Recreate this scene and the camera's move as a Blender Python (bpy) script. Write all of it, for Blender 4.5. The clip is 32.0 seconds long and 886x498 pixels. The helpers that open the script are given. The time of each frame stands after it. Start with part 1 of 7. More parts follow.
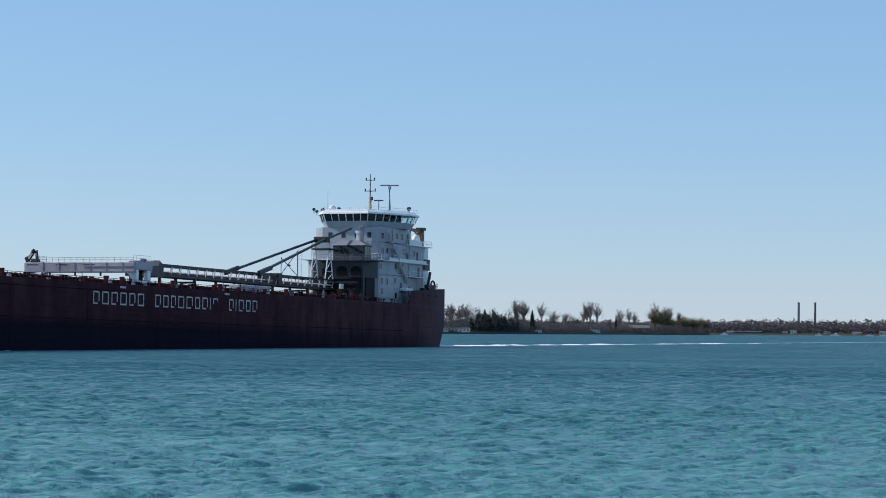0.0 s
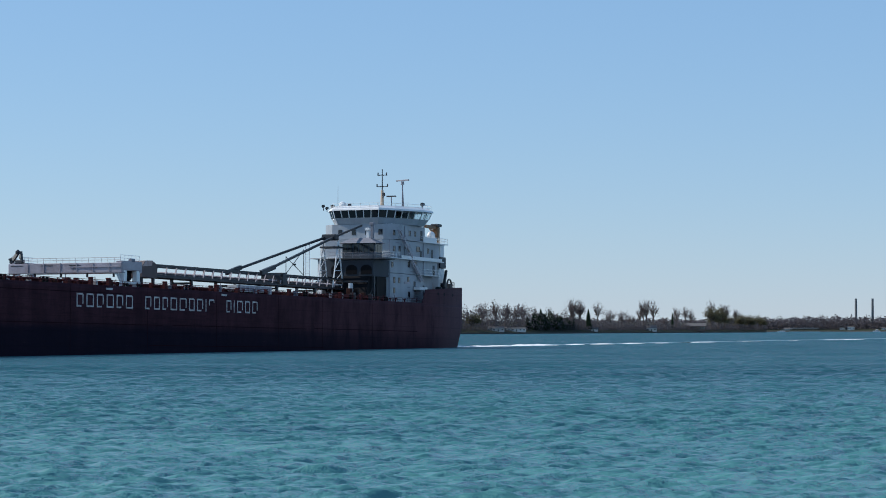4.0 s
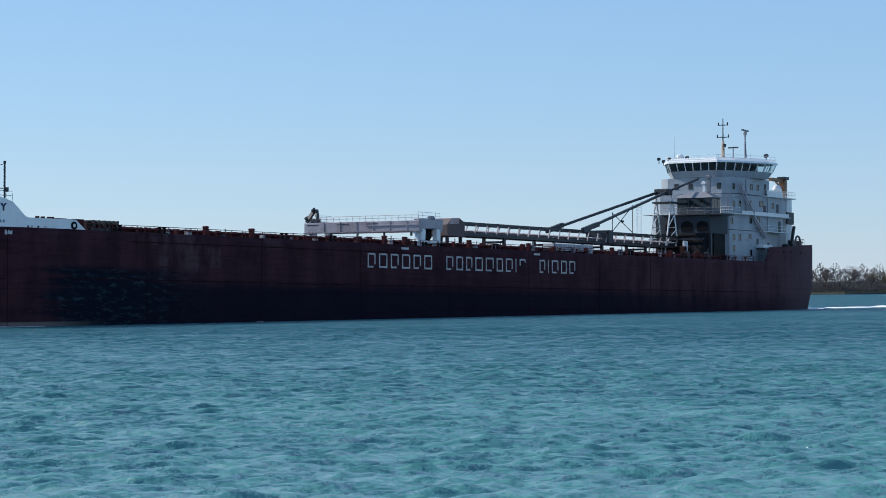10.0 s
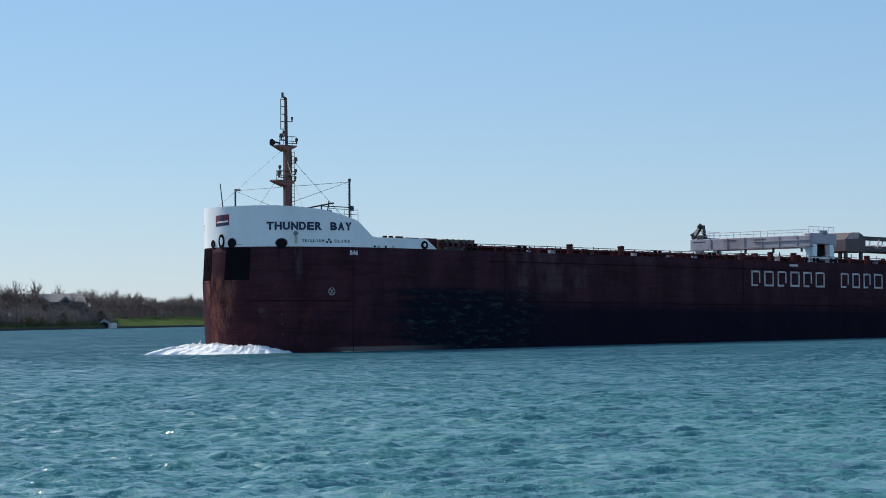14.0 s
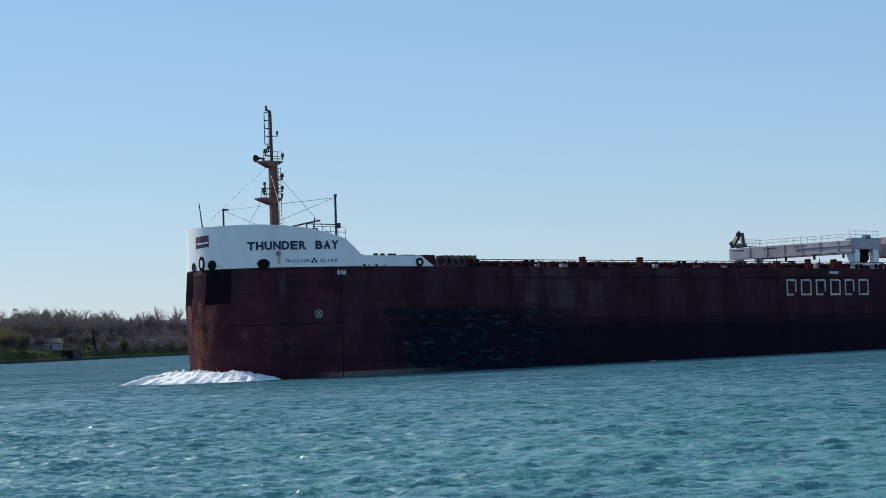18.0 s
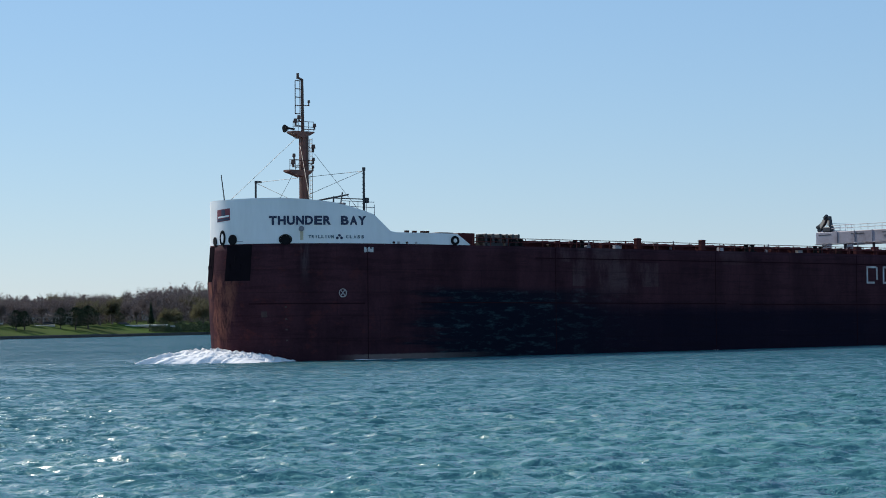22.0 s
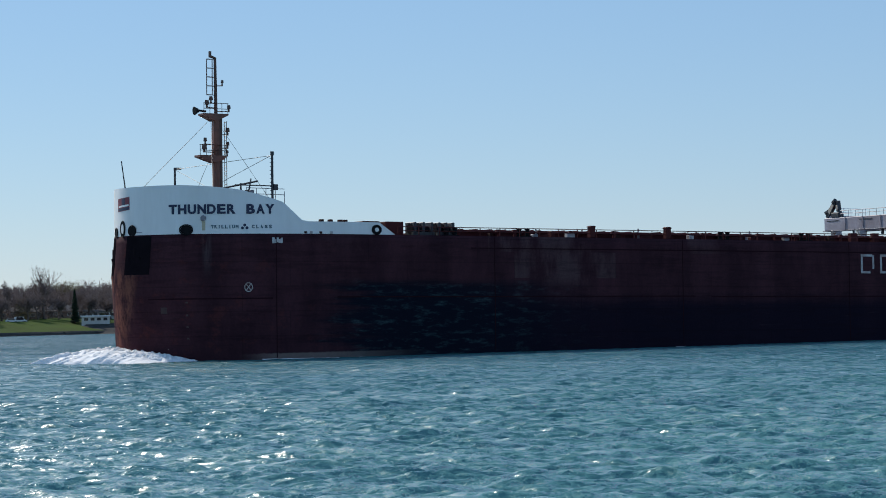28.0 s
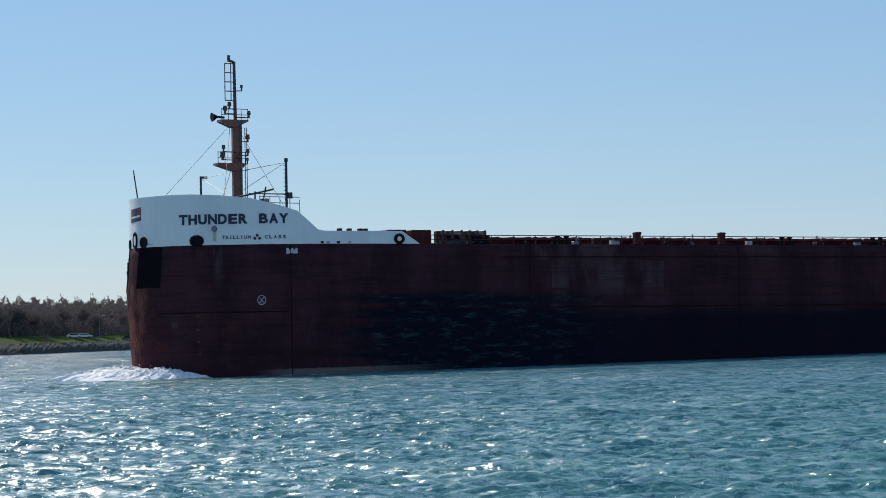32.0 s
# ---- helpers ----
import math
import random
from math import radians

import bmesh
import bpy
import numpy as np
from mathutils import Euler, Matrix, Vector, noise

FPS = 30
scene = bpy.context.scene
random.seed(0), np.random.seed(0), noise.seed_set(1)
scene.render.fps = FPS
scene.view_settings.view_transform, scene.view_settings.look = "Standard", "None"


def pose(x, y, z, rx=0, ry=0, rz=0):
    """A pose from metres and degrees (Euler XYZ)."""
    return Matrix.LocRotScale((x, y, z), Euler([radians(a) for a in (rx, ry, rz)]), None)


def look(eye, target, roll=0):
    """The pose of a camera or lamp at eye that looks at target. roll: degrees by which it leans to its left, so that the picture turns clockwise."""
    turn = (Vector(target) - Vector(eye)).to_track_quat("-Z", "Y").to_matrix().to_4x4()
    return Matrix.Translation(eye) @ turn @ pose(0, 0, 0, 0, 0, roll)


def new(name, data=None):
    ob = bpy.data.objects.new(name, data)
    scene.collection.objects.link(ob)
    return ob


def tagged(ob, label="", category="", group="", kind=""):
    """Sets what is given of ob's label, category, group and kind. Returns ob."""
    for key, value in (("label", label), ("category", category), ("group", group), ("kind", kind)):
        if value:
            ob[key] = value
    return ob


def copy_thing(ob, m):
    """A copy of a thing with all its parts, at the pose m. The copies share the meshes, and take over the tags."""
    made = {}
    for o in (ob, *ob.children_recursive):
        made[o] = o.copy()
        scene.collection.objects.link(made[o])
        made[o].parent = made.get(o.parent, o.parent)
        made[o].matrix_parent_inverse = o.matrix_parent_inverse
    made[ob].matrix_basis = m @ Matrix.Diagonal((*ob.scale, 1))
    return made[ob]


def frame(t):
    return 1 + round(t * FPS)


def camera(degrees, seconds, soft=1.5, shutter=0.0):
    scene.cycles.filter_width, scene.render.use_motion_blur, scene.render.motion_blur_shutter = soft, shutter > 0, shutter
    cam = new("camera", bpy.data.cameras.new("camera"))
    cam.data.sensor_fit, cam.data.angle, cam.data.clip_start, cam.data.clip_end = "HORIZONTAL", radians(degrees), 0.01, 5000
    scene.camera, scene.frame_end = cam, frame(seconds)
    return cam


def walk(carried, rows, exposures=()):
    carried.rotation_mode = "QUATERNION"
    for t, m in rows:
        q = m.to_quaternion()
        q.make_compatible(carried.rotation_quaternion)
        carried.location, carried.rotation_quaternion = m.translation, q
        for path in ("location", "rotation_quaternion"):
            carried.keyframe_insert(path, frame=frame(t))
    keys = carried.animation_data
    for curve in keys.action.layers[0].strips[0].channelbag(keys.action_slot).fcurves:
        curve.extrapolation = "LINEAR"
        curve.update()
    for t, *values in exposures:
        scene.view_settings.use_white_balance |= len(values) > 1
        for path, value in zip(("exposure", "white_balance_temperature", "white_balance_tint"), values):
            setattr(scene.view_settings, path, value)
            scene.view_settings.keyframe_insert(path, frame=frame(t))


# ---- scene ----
cam = camera(21.229, 32.0, soft=0.95)
EYE = 3.33


def aim(yaw, pitch, roll):
    """The hand-held camera on the near bank, turned to the left from +y, up, and leaning."""
    return pose(0, 0, EYE, 90 + pitch, 0, yaw) @ pose(0, 0, 0, 0, 0, roll)


walk(cam, [
    (0, aim(-67.654, 1.971, 0.487)),
    (0.5, aim(-69.182, 2.041, 0.408)),
    (1, aim(-70.114, 2.088, 0.326)),
    (1.5, aim(-70.403, 2.112, 0.219)),
    (2, aim(-70.230, 2.083, -0.017)),
    (2.5, aim(-69.578, 2.035, -0.115)),
    (3, aim(-68.539, 1.973, -0.118)),
    (3.5, aim(-67.412, 1.962, -0.126)),
    (4, aim(-66.316, 1.977, -0.123)),
    (4.5, aim(-65.477, 2.013, -0.172)),
    (6.5, aim(-63.146, 1.814, -0.617)),
    (7, aim(-62.478, 1.665, -0.566)),
    (7.5, aim(-61.611, 1.531, -0.532)),
    (8, aim(-60.535, 1.444, -0.538)),
    (8.5, aim(-59.356, 1.334, -0.544)),
    (9, aim(-58.323, 1.228, -0.473)),
    (9.5, aim(-57.340, 1.134, -0.394)),
    (10, aim(-56.357, 1.078, -0.380)),
    (10.5, aim(-54.986, 1.003, -0.347)),
    (11, aim(-53.336, 0.994, -0.411)),
    (11.5, aim(-51.487, 1.066, -0.435)),
    (12, aim(-49.842, 1.176, -0.505)),
    (12.5, aim(-48.356, 1.318, -0.497)),
    (13, aim(-47.178, 1.457, -0.460)),
    (13.5, aim(-45.953, 1.608, -0.601)),
    (14, aim(-44.851, 1.681, -0.776)),
    (14.5, aim(-43.942, 1.764, -0.976)),
    (16.5, aim(-42.071, 2.049, -2.239)),
    (17, aim(-42.005, 2.191, -2.698)),
    (17.5, aim(-41.862, 2.268, -2.655)),
    (18, aim(-41.535, 2.178, -2.254)),
    (18.5, aim(-40.977, 1.953, -1.771)),
    (19, aim(-40.243, 1.680, -1.454)),
    (19.5, aim(-39.493, 1.601, -1.487)),
    (20, aim(-38.726, 1.539, -1.647)),
    (20.5, aim(-38.104, 1.749, -1.588)),
    (21, aim(-37.573, 1.884, -1.413)),
    (21.5, aim(-37.167, 1.877, -1.146)),
    (22, aim(-36.814, 1.789, -1.019)),
    (22.5, aim(-36.479, 1.789, -0.956)),
    (23, aim(-36.037, 1.833, -0.967)),
    (23.5, aim(-35.486, 1.907, -0.986)),
    (24, aim(-34.966, 1.968, -0.885)),
    (24.5, aim(-34.505, 2.014, -0.888)),
    (26.5, aim(-33.121, 1.905, -1.045)),
    (27, aim(-32.690, 1.795, -1.044)),
    (27.5, aim(-32.351, 1.682, -1.162)),
    (28, aim(-32.112, 1.648, -1.268)),
    (28.5, aim(-31.900, 1.672, -1.411)),
    (29, aim(-31.525, 1.723, -1.442)),
    (29.5, aim(-30.889, 1.724, -1.528)),
    (30, aim(-29.979, 1.694, -1.593)),
    (30.5, aim(-28.841, 1.668, -1.691)),
    (31, aim(-27.733, 1.680, -1.804)),
    (31.5, aim(-26.959, 1.767, -1.860)),
    (32, aim(-26.597, 1.970, -1.679)),
], exposures=[(0, 0.02, 6450, 10), (2.4, -0.02, 6450, 10), (2.8, 0.0, 7050, 21), (3.05, 0.0, 7050, 21), (3.3, -0.03, 6450, 10), (8, 0.05, 6450, 10), (11, 0.09, 6500, 10), (13.5, 0.0, 6620, 10), (24, -0.06, 6680, 10), (32, -0.15, 6680, 10)])

# ---- light ----
SUN_YAW, SUN_UP = 12.0, 38.0          # degrees left of +y, and above the horizon
sun_way = Vector((-math.sin(radians(SUN_YAW)) * math.cos(radians(SUN_UP)),
                  math.cos(radians(SUN_YAW)) * math.cos(radians(SUN_UP)), math.sin(radians(SUN_UP))))
world = bpy.data.worlds.new("sky")
scene.world = world
world.use_nodes = True
wn = world.node_tree.nodes
sky = wn.new("ShaderNodeTexSky")
sky.sky_type, sky.sun_disc = "NISHITA", False
sky.sun_elevation, sky.sun_rotation = radians(SUN_UP), radians(-SUN_YAW)
sky.air_density, sky.dust_density, sky.ozone_density = 1.0, 0.0, 3.0
world.node_tree.links.new(sky.outputs[0], wn["Background"].inputs[0])
wn["Background"].inputs[1].default_value = 0.055
# the even blue of light scattered more than once
veil, both = wn.new("ShaderNodeBackground"), wn.new("ShaderNodeAddShader")
veil.inputs[0].default_value, veil.inputs[1].default_value = (0.115, 0.238, 0.43, 1), 1.0
world.node_tree.links.new(wn["Background"].outputs[0], both.inputs[0])
world.node_tree.links.new(veil.outputs[0], both.inputs[1])
world.node_tree.links.new(both.outputs[0], wn["World Output"].inputs[0])
lamp = bpy.data.lights.new("sun", "SUN")
lamp.energy, lamp.angle, lamp.color = 4.5, radians(0.53), (1.0, 0.955, 0.89)
sun = new("sun", lamp)
sun.matrix_world = look(sun_way * 100, (0, 0, 0))


# ---- materials ----
def mat(name, color, rough=0.6, metal=0.0, vary=0.25, scale=1.0, bump=0.1, second=None, spread=0.5, per_object=0.0, streaks=0.0):
    """A surface with stains at two scales, grain and relief. second: a colour that shows in blotches; streaks: runs down the face."""
    m = bpy.data.materials.new(name)
    m.use_nodes = True
    t, n = m.node_tree, m.node_tree.nodes
    b = n["Principled BSDF"]
    b.inputs["Roughness"].default_value, b.inputs["Metallic"].default_value = rough, metal
    co = n.new("ShaderNodeTexCoord")
    big, fine = n.new("ShaderNodeTexNoise"), n.new("ShaderNodeTexNoise")
    big.inputs["Scale"].default_value, big.inputs["Detail"].default_value = scale, 5
    fine.inputs["Scale"].default_value, fine.inputs["Detail"].default_value = scale * 9, 4
    src = co.outputs["Object"]
    if streaks:
        mp = n.new("ShaderNodeMapping")
        mp.inputs["Scale"].default_value = (1, 1, 1 - streaks)
        t.links.new(src, mp.inputs[0])
        src = mp.outputs[0]
    t.links.new(src, big.inputs[0])
    t.links.new(src, fine.inputs[0])
    ramp = n.new("ShaderNodeValToRGB")
    lo, hi = 0.5 - spread / 2, 0.5 + spread / 2
    ramp.color_ramp.elements[0].position, ramp.color_ramp.elements[1].position = max(lo, 0), min(hi, 1)
    dark = second or tuple(c * (1 - vary) for c in color)
    ramp.color_ramp.elements[0].color, ramp.color_ramp.elements[1].color = (*dark, 1), (*color, 1)
    t.links.new(big.outputs[0], ramp.inputs[0])
    hue = n.new("ShaderNodeHueSaturation")
    mul = n.new("ShaderNodeMapRange")
    mul.inputs["To Min"].default_value, mul.inputs["To Max"].default_value = 1 - vary * 0.7, 1 + vary * 0.7
    t.links.new(fine.outputs[0], mul.inputs[0])
    val = mul.outputs[0]
    if per_object:
        info, rnd, mm = n.new("ShaderNodeObjectInfo"), n.new("ShaderNodeMapRange"), n.new("ShaderNodeMath")
        rnd.inputs["To Min"].default_value, rnd.inputs["To Max"].default_value = 1 - per_object, 1 + per_object
        mm.operation = "MULTIPLY"
        t.links.new(info.outputs["Random"], rnd.inputs[0])
        t.links.new(rnd.outputs[0], mm.inputs[0])
        t.links.new(val, mm.inputs[1])
        val = mm.outputs[0]
    t.links.new(val, hue.inputs["Value"])
    t.links.new(ramp.outputs[0], hue.inputs["Color"])
    t.links.new(hue.outputs[0], b.inputs["Base Color"])
    if bump:
        bp = n.new("ShaderNodeBump")
        bp.inputs["Strength"].default_value, bp.inputs["Distance"].default_value = bump, 0.05
        t.links.new(fine.outputs[0], bp.inputs["Height"])
        t.links.new(bp.outputs[0], b.inputs["Normal"])
    return m


# ---- mesh helpers ----
def part(name, bm, material, parent=None, label="", smooth=False):
    """Links a bmesh as one mesh object under a thing or a part."""
    if smooth:
        for f in bm.faces:
            f.smooth = True
    me = bpy.data.meshes.new(name)
    bm.to_mesh(me)
    bm.free()
    me.materials.append(material)
    ob = new(name, me)
    ob.parent = parent
    if label:
        ob["label"] = label
    return ob


def piece(name, mesh, parent, m=None):
    """Another object on a mesh that is already there."""
    ob = new(name, mesh)
    ob.parent = parent
    if m is not None:
        ob.matrix_basis = m
    return ob


def slab(bm, x0, x1, y0, y1, z0, z1, bevel=0.0):
    """A box between two corners, with bevelled edges."""
    made = bmesh.ops.create_cube(bm, size=1, matrix=Matrix.Translation(((x0 + x1) / 2, (y0 + y1) / 2, (z0 + z1) / 2)) @ Matrix.Diagonal((x1 - x0, y1 - y0, z1 - z0, 1)))
    if bevel:
        edges = list({e for v in made["verts"] for e in v.link_edges})
        bmesh.ops.bevel(bm, geom=edges, offset=bevel, segments=1, affect="EDGES")
    return bm


def box(x0, x1, y0, y1, z0, z1, bevel=0.0):
    return slab(bmesh.new(), x0, x1, y0, y1, z0, z1, bevel)


def bar(bm, a, b, r, r2=None, sides=6):
    """A round bar from a to b."""
    a, b = Vector(a), Vector(b)
    d = b - a
    q = d.to_track_quat("Z", "Y").to_matrix().to_4x4()
    bmesh.ops.create_cone(bm, cap_ends=True, segments=sides, radius1=r, radius2=r if r2 is None else r2, depth=d.length,
                          matrix=Matrix.Translation((a + b) / 2) @ q)
    return bm


def beam(bm, a, b, w, h):
    """A square beam from a to b."""
    a, b = Vector(a), Vector(b)
    d = b - a
    q = d.to_track_quat("Z", "Y").to_matrix().to_4x4()
    bmesh.ops.create_cube(bm, size=1, matrix=Matrix.Translation((a + b) / 2) @ q @ Matrix.Diagonal((w, h, d.length, 1)))
    return bm


def prism(bm, outline, lo, hi, axis=2):
    """A plate: an outline drawn in two axes, from lo to hi along the third."""
    def at(u, v, w):
        p = [u, v]
        p.insert(axis, w)
        return p
    low = [bm.verts.new(at(u, v, lo)) for u, v in outline]
    top = [bm.verts.new(at(u, v, hi)) for u, v in outline]
    n = len(outline)
    for i in range(n):
        bm.faces.new((low[i], low[(i + 1) % n], top[(i + 1) % n], top[i]))
    bm.faces.new(low[::-1])
    bm.faces.new(top)
    bmesh.ops.recalc_face_normals(bm, faces=bm.faces)
    return bm


def empty(name, label, category, group="", kind=""):
    return tagged(new(name), label, category, group, kind)

STEEL_GREY = mat("grey_steel_paint", (0.23, 0.23, 0.26), 0.55, 0.2, 0.25, 0.6, 0.1, streaks=0.7)
# darker copy of the ship's white, with the house walls' shade in its colour
SHADED_WHITE = mat("shaded_house_white", (0.36, 0.39, 0.42), 0.5, 0.0, 0.14, 0.35, 0.05, second=(0.25, 0.28, 0.31), spread=0.5, streaks=0.8)
LILAC = mat("pale_grey_boom_paint", (0.40, 0.37, 0.41), 0.5, 0.1, 0.22, 0.5, 0.1, second=(0.27, 0.235, 0.25), spread=0.35)
DARK_STEEL = mat("dark_steel", (0.045, 0.048, 0.055), 0.5, 0.3, 0.3, 1.0, 0.1)
BLACK = mat("black_paint", (0.012, 0.012, 0.014), 0.5, 0.0, 0.3, 1.0, 0.1)
PIT = mat("pocket_shade_black", (0.013, 0.010, 0.013), 0.9, 0.0, 0.3, 1.0, 0.1)
PIT.node_tree.nodes["Principled BSDF"].inputs["Specular IOR Level"].default_value = 0.0
BLACK.node_tree.nodes["Principled BSDF"].inputs["Specular IOR Level"].default_value = 0.05
WHITE = mat("ship_white_paint", (0.78, 0.79, 0.79), 0.42, 0.0, 0.08, 0.35, 0.05, second=(0.66, 0.665, 0.65), spread=0.5, streaks=0.8)
DECK_RED = mat("deck_red_paint", (0.085, 0.018, 0.02), 0.6, 0.0, 0.3, 0.8, 0.15, second=(0.06, 0.015, 0.015), spread=0.4)
MAST_BUFF = mat("mast_buff_paint", (0.21, 0.072, 0.045), 0.5, 0.0, 0.25, 0.9, 0.1, second=(0.12, 0.048, 0.033), spread=0.4)
MAST_DARK = mat("mast_brown_side", (0.10, 0.045, 0.03), 0.5, 0.0, 0.25, 0.9, 0.1)
NAVY = mat("navy_lettering", (0.010, 0.020, 0.065), 0.5, 0.0, 0.25, 2.0, 0.02)
LETTER_WHITE = mat("worn_white_lettering", (0.50, 0.50, 0.50), 0.6, 0.0, 0.2, 1.3, 0.05, second=(0.30, 0.24, 0.23), spread=0.35)
FLAG_RED = mat("crest_red", (0.20, 0.02, 0.04), 0.5, 0.0, 0.2, 2.0, 0.02)
YELLOW = mat("crane_yellow", (0.17, 0.095, 0.04), 0.5, 0.0, 0.25, 1.0, 0.1, second=(0.16, 0.075, 0.035), spread=0.4)
CLEAR = mat("clear_window_glass", (0.75, 0.82, 0.84), 0.02, 0.0, 0.02, 0.5, 0.0)
CLEAR.node_tree.nodes["Principled BSDF"].inputs["Transmission Weight"].default_value = 1.0
CLEAR.node_tree.nodes["Principled BSDF"].inputs["IOR"].default_value = 1.1
GLASS = mat("dark_window_glass", (0.015, 0.018, 0.022), 0.06, 0.0, 0.2, 0.5, 0.0)
RUSTY = mat("rusty_fittings", (0.055, 0.018, 0.014), 0.75, 0.0, 0.35, 2.0, 0.3, second=(0.03, 0.014, 0.012), spread=0.4)

for dull in (DECK_RED, RUSTY):
    dull.node_tree.nodes["Principled BSDF"].inputs["Specular IOR Level"].default_value = 0.1


def hull_paint():
    """Red-brown hull paint: dark scuffed lower strakes, a bare blue-black patch aft of the shoulder, rust at the stem
    brightened as if sunlit, worn pale plates.
    """
    m = bpy.data.materials.new("hull_red_brown_paint")
    m.use_nodes = True
    t, n = m.node_tree, m.node_tree.nodes
    b = n["Principled BSDF"]
    co = n.new("ShaderNodeTexCoord")
    xyz = n.new("ShaderNodeSeparateXYZ")
    t.links.new(co.outputs["Object"], xyz.inputs[0])

    def math_(op, a, c=None):
        k = n.new("ShaderNodeMath")
        k.operation = op
        for i, v in enumerate((a, c)):
            if v is None:
                continue
            if isinstance(v, (int, float)):
                k.inputs[i].default_value = v
            else:
                t.links.new(v, k.inputs[i])
        return k.outputs[0]

    def noise_(scale, stretch=(1, 1, 1), detail=5, rough=0.6):
        mp, k = n.new("ShaderNodeMapping"), n.new("ShaderNodeTexNoise")
        mp.inputs["Scale"].default_value = stretch
        k.inputs["Scale"].default_value, k.inputs["Detail"].default_value, k.inputs["Roughness"].default_value = scale, detail, rough
        t.links.new(co.outputs["Object"], mp.inputs[0])
        t.links.new(mp.outputs[0], k.inputs[0])
        return k.outputs[0]

    def step(v, lo, hi):
        k = n.new("ShaderNodeMapRange")
        k.interpolation_type = "SMOOTHSTEP"
        k.inputs["From Min"].default_value, k.inputs["From Max"].default_value = lo, hi
        t.links.new(v, k.inputs[0])
        return k.outputs[0]

    def mix(fac, a, c):
        k = n.new("ShaderNodeMix")
        k.data_type = "RGBA"
        t.links.new(fac, k.inputs["Factor"])
        for i, v in (("A", a), ("B", c)):
            if isinstance(v, tuple):
                [s for s in k.inputs if s.name == i and s.type == "RGBA"][0].default_value = (*v, 1)
            else:
                t.links.new(v, [s for s in k.inputs if s.name == i and s.type == "RGBA"][0])
        return [s for s in k.outputs if s.type == "RGBA"][0]

    x, z = xyz.outputs["X"], xyz.outputs["Z"]
    runs = noise_(0.9, (0.32, 0.32, 0.12), 7, 0.68)
    strakes = noise_(1.0, (0.09, 0.3, 1.6), 6, 0.65)
    fine = noise_(5.0, (1, 1, 1), 5)
    base = mix(step(runs, 0.35, 0.7), (0.037, 0.0155, 0.0210), (0.068, 0.0265, 0.0340))
    base = mix(math_("MULTIPLY", step(strakes, 0.5, 0.75), 0.4), base, (0.022, 0.0095, 0.0135))
    edge = math_("ADD", z, math_("MULTIPLY", math_("SUBTRACT", strakes, 0.5), 1.6))
    # worn pale plates on the fore part
    plate = n.new("ShaderNodeTexBrick")
    plate.offset, plate.inputs["Scale"].default_value = 0.5, 1.0
    plate.inputs["Mortar Size"].default_value, plate.inputs["Brick Width"].default_value, plate.inputs["Row Height"].default_value = 0.0, 5.8, 2.4
    plate.inputs["Color1"].default_value, plate.inputs["Color2"].default_value = (0, 0, 0, 1), (1, 1, 1, 1)
    mp = n.new("ShaderNodeCombineXYZ")
    t.links.new(x, mp.inputs[0])
    t.links.new(z, mp.inputs[1])
    t.links.new(mp.outputs[0], plate.inputs[0])
    pale = math_("MULTIPLY", step(plate.outputs["Color"], 0.55, 0.75), step(runs, 0.42, 0.6))
    pale = math_("MULTIPLY", pale, math_("MULTIPLY", step(x, 12, 33), math_("SUBTRACT", 1.0, step(x, 52, 66))))
    pale = math_("MULTIPLY", pale, math_("MULTIPLY", step(edge, 5.9, 7.4), 0.7))
    base = mix(pale, base, (0.088, 0.056, 0.058))
    # dark lower strakes, with a ragged upper edge
    low = math_("MULTIPLY", math_("SUBTRACT", 1.0, step(edge, 4.2, 6.2)), math_("MULTIPLY", step(x, 6, 40), math_("SUBTRACT", 1.0, math_("MULTIPLY", step(x, 130, 215), 0.45))))
    base = mix(math_("MULTIPLY", low, 0.85), base, (0.0066, 0.0072, 0.0160))
    # paler towards the stern: haze and the lit stern curve put into the colour
    aft = math_("MULTIPLY", step(x, 110, 215), math_("MULTIPLY", step(z, 1.5, 7.0), step(runs, 0.28, 0.6)))
    base = mix(math_("MULTIPLY", aft, 0.65), base, (0.105, 0.050, 0.057))
    base = mix(math_("MULTIPLY", step(x, 200, 222), 0.55), base, (0.125, 0.080, 0.090))
    # blotches of rust and old primer on the fore part
    blot = math_("MULTIPLY", step(noise_(0.9, (0.7, 0.7, 1.0), 7, 0.7), 0.53, 0.66), math_("SUBTRACT", 1.0, step(x, 3, 26)))
    base = mix(math_("MULTIPLY", blot, 0.5), base, (0.095, 0.027, 0.026))
    dull = math_("MULTIPLY", step(noise_(0.8, (0.2, 0.2, 1.7), 6, 0.7), 0.5, 0.6), math_("SUBTRACT", 1.0, step(x, 90, 200)))
    base = mix(math_("MULTIPLY", dull, 0.28), base, (0.012, 0.0065, 0.010))
    # runs under the mooring holes, one dark and one pale
    for x0, x1, tone in ((2.9, 3.5, (0.012, 0.007, 0.009)), (4.4, 5.3, (0.11, 0.085, 0.09))):
        run = math_("MULTIPLY", step(x, x0, x0 + 0.35), math_("SUBTRACT", 1.0, step(x, x1 - 0.35, x1)))
        run = math_("MULTIPLY", math_("MULTIPLY", run, step(z, 6.6, 10.6)), step(noise_(2.0, (1.0, 1.0, 0.15), 5), 0.36, 0.6))
        base = mix(math_("MULTIPLY", run, 0.6), base, tone)
    # plate seams: dark weld lines, and rows of scuffs along the lower ones
    seam = n.new("ShaderNodeTexBrick")
    seam.offset, seam.inputs["Scale"].default_value = 0.35, 1.0
    seam.inputs["Mortar Size"].default_value, seam.inputs["Mortar Smooth"].default_value = 0.07, 0.6
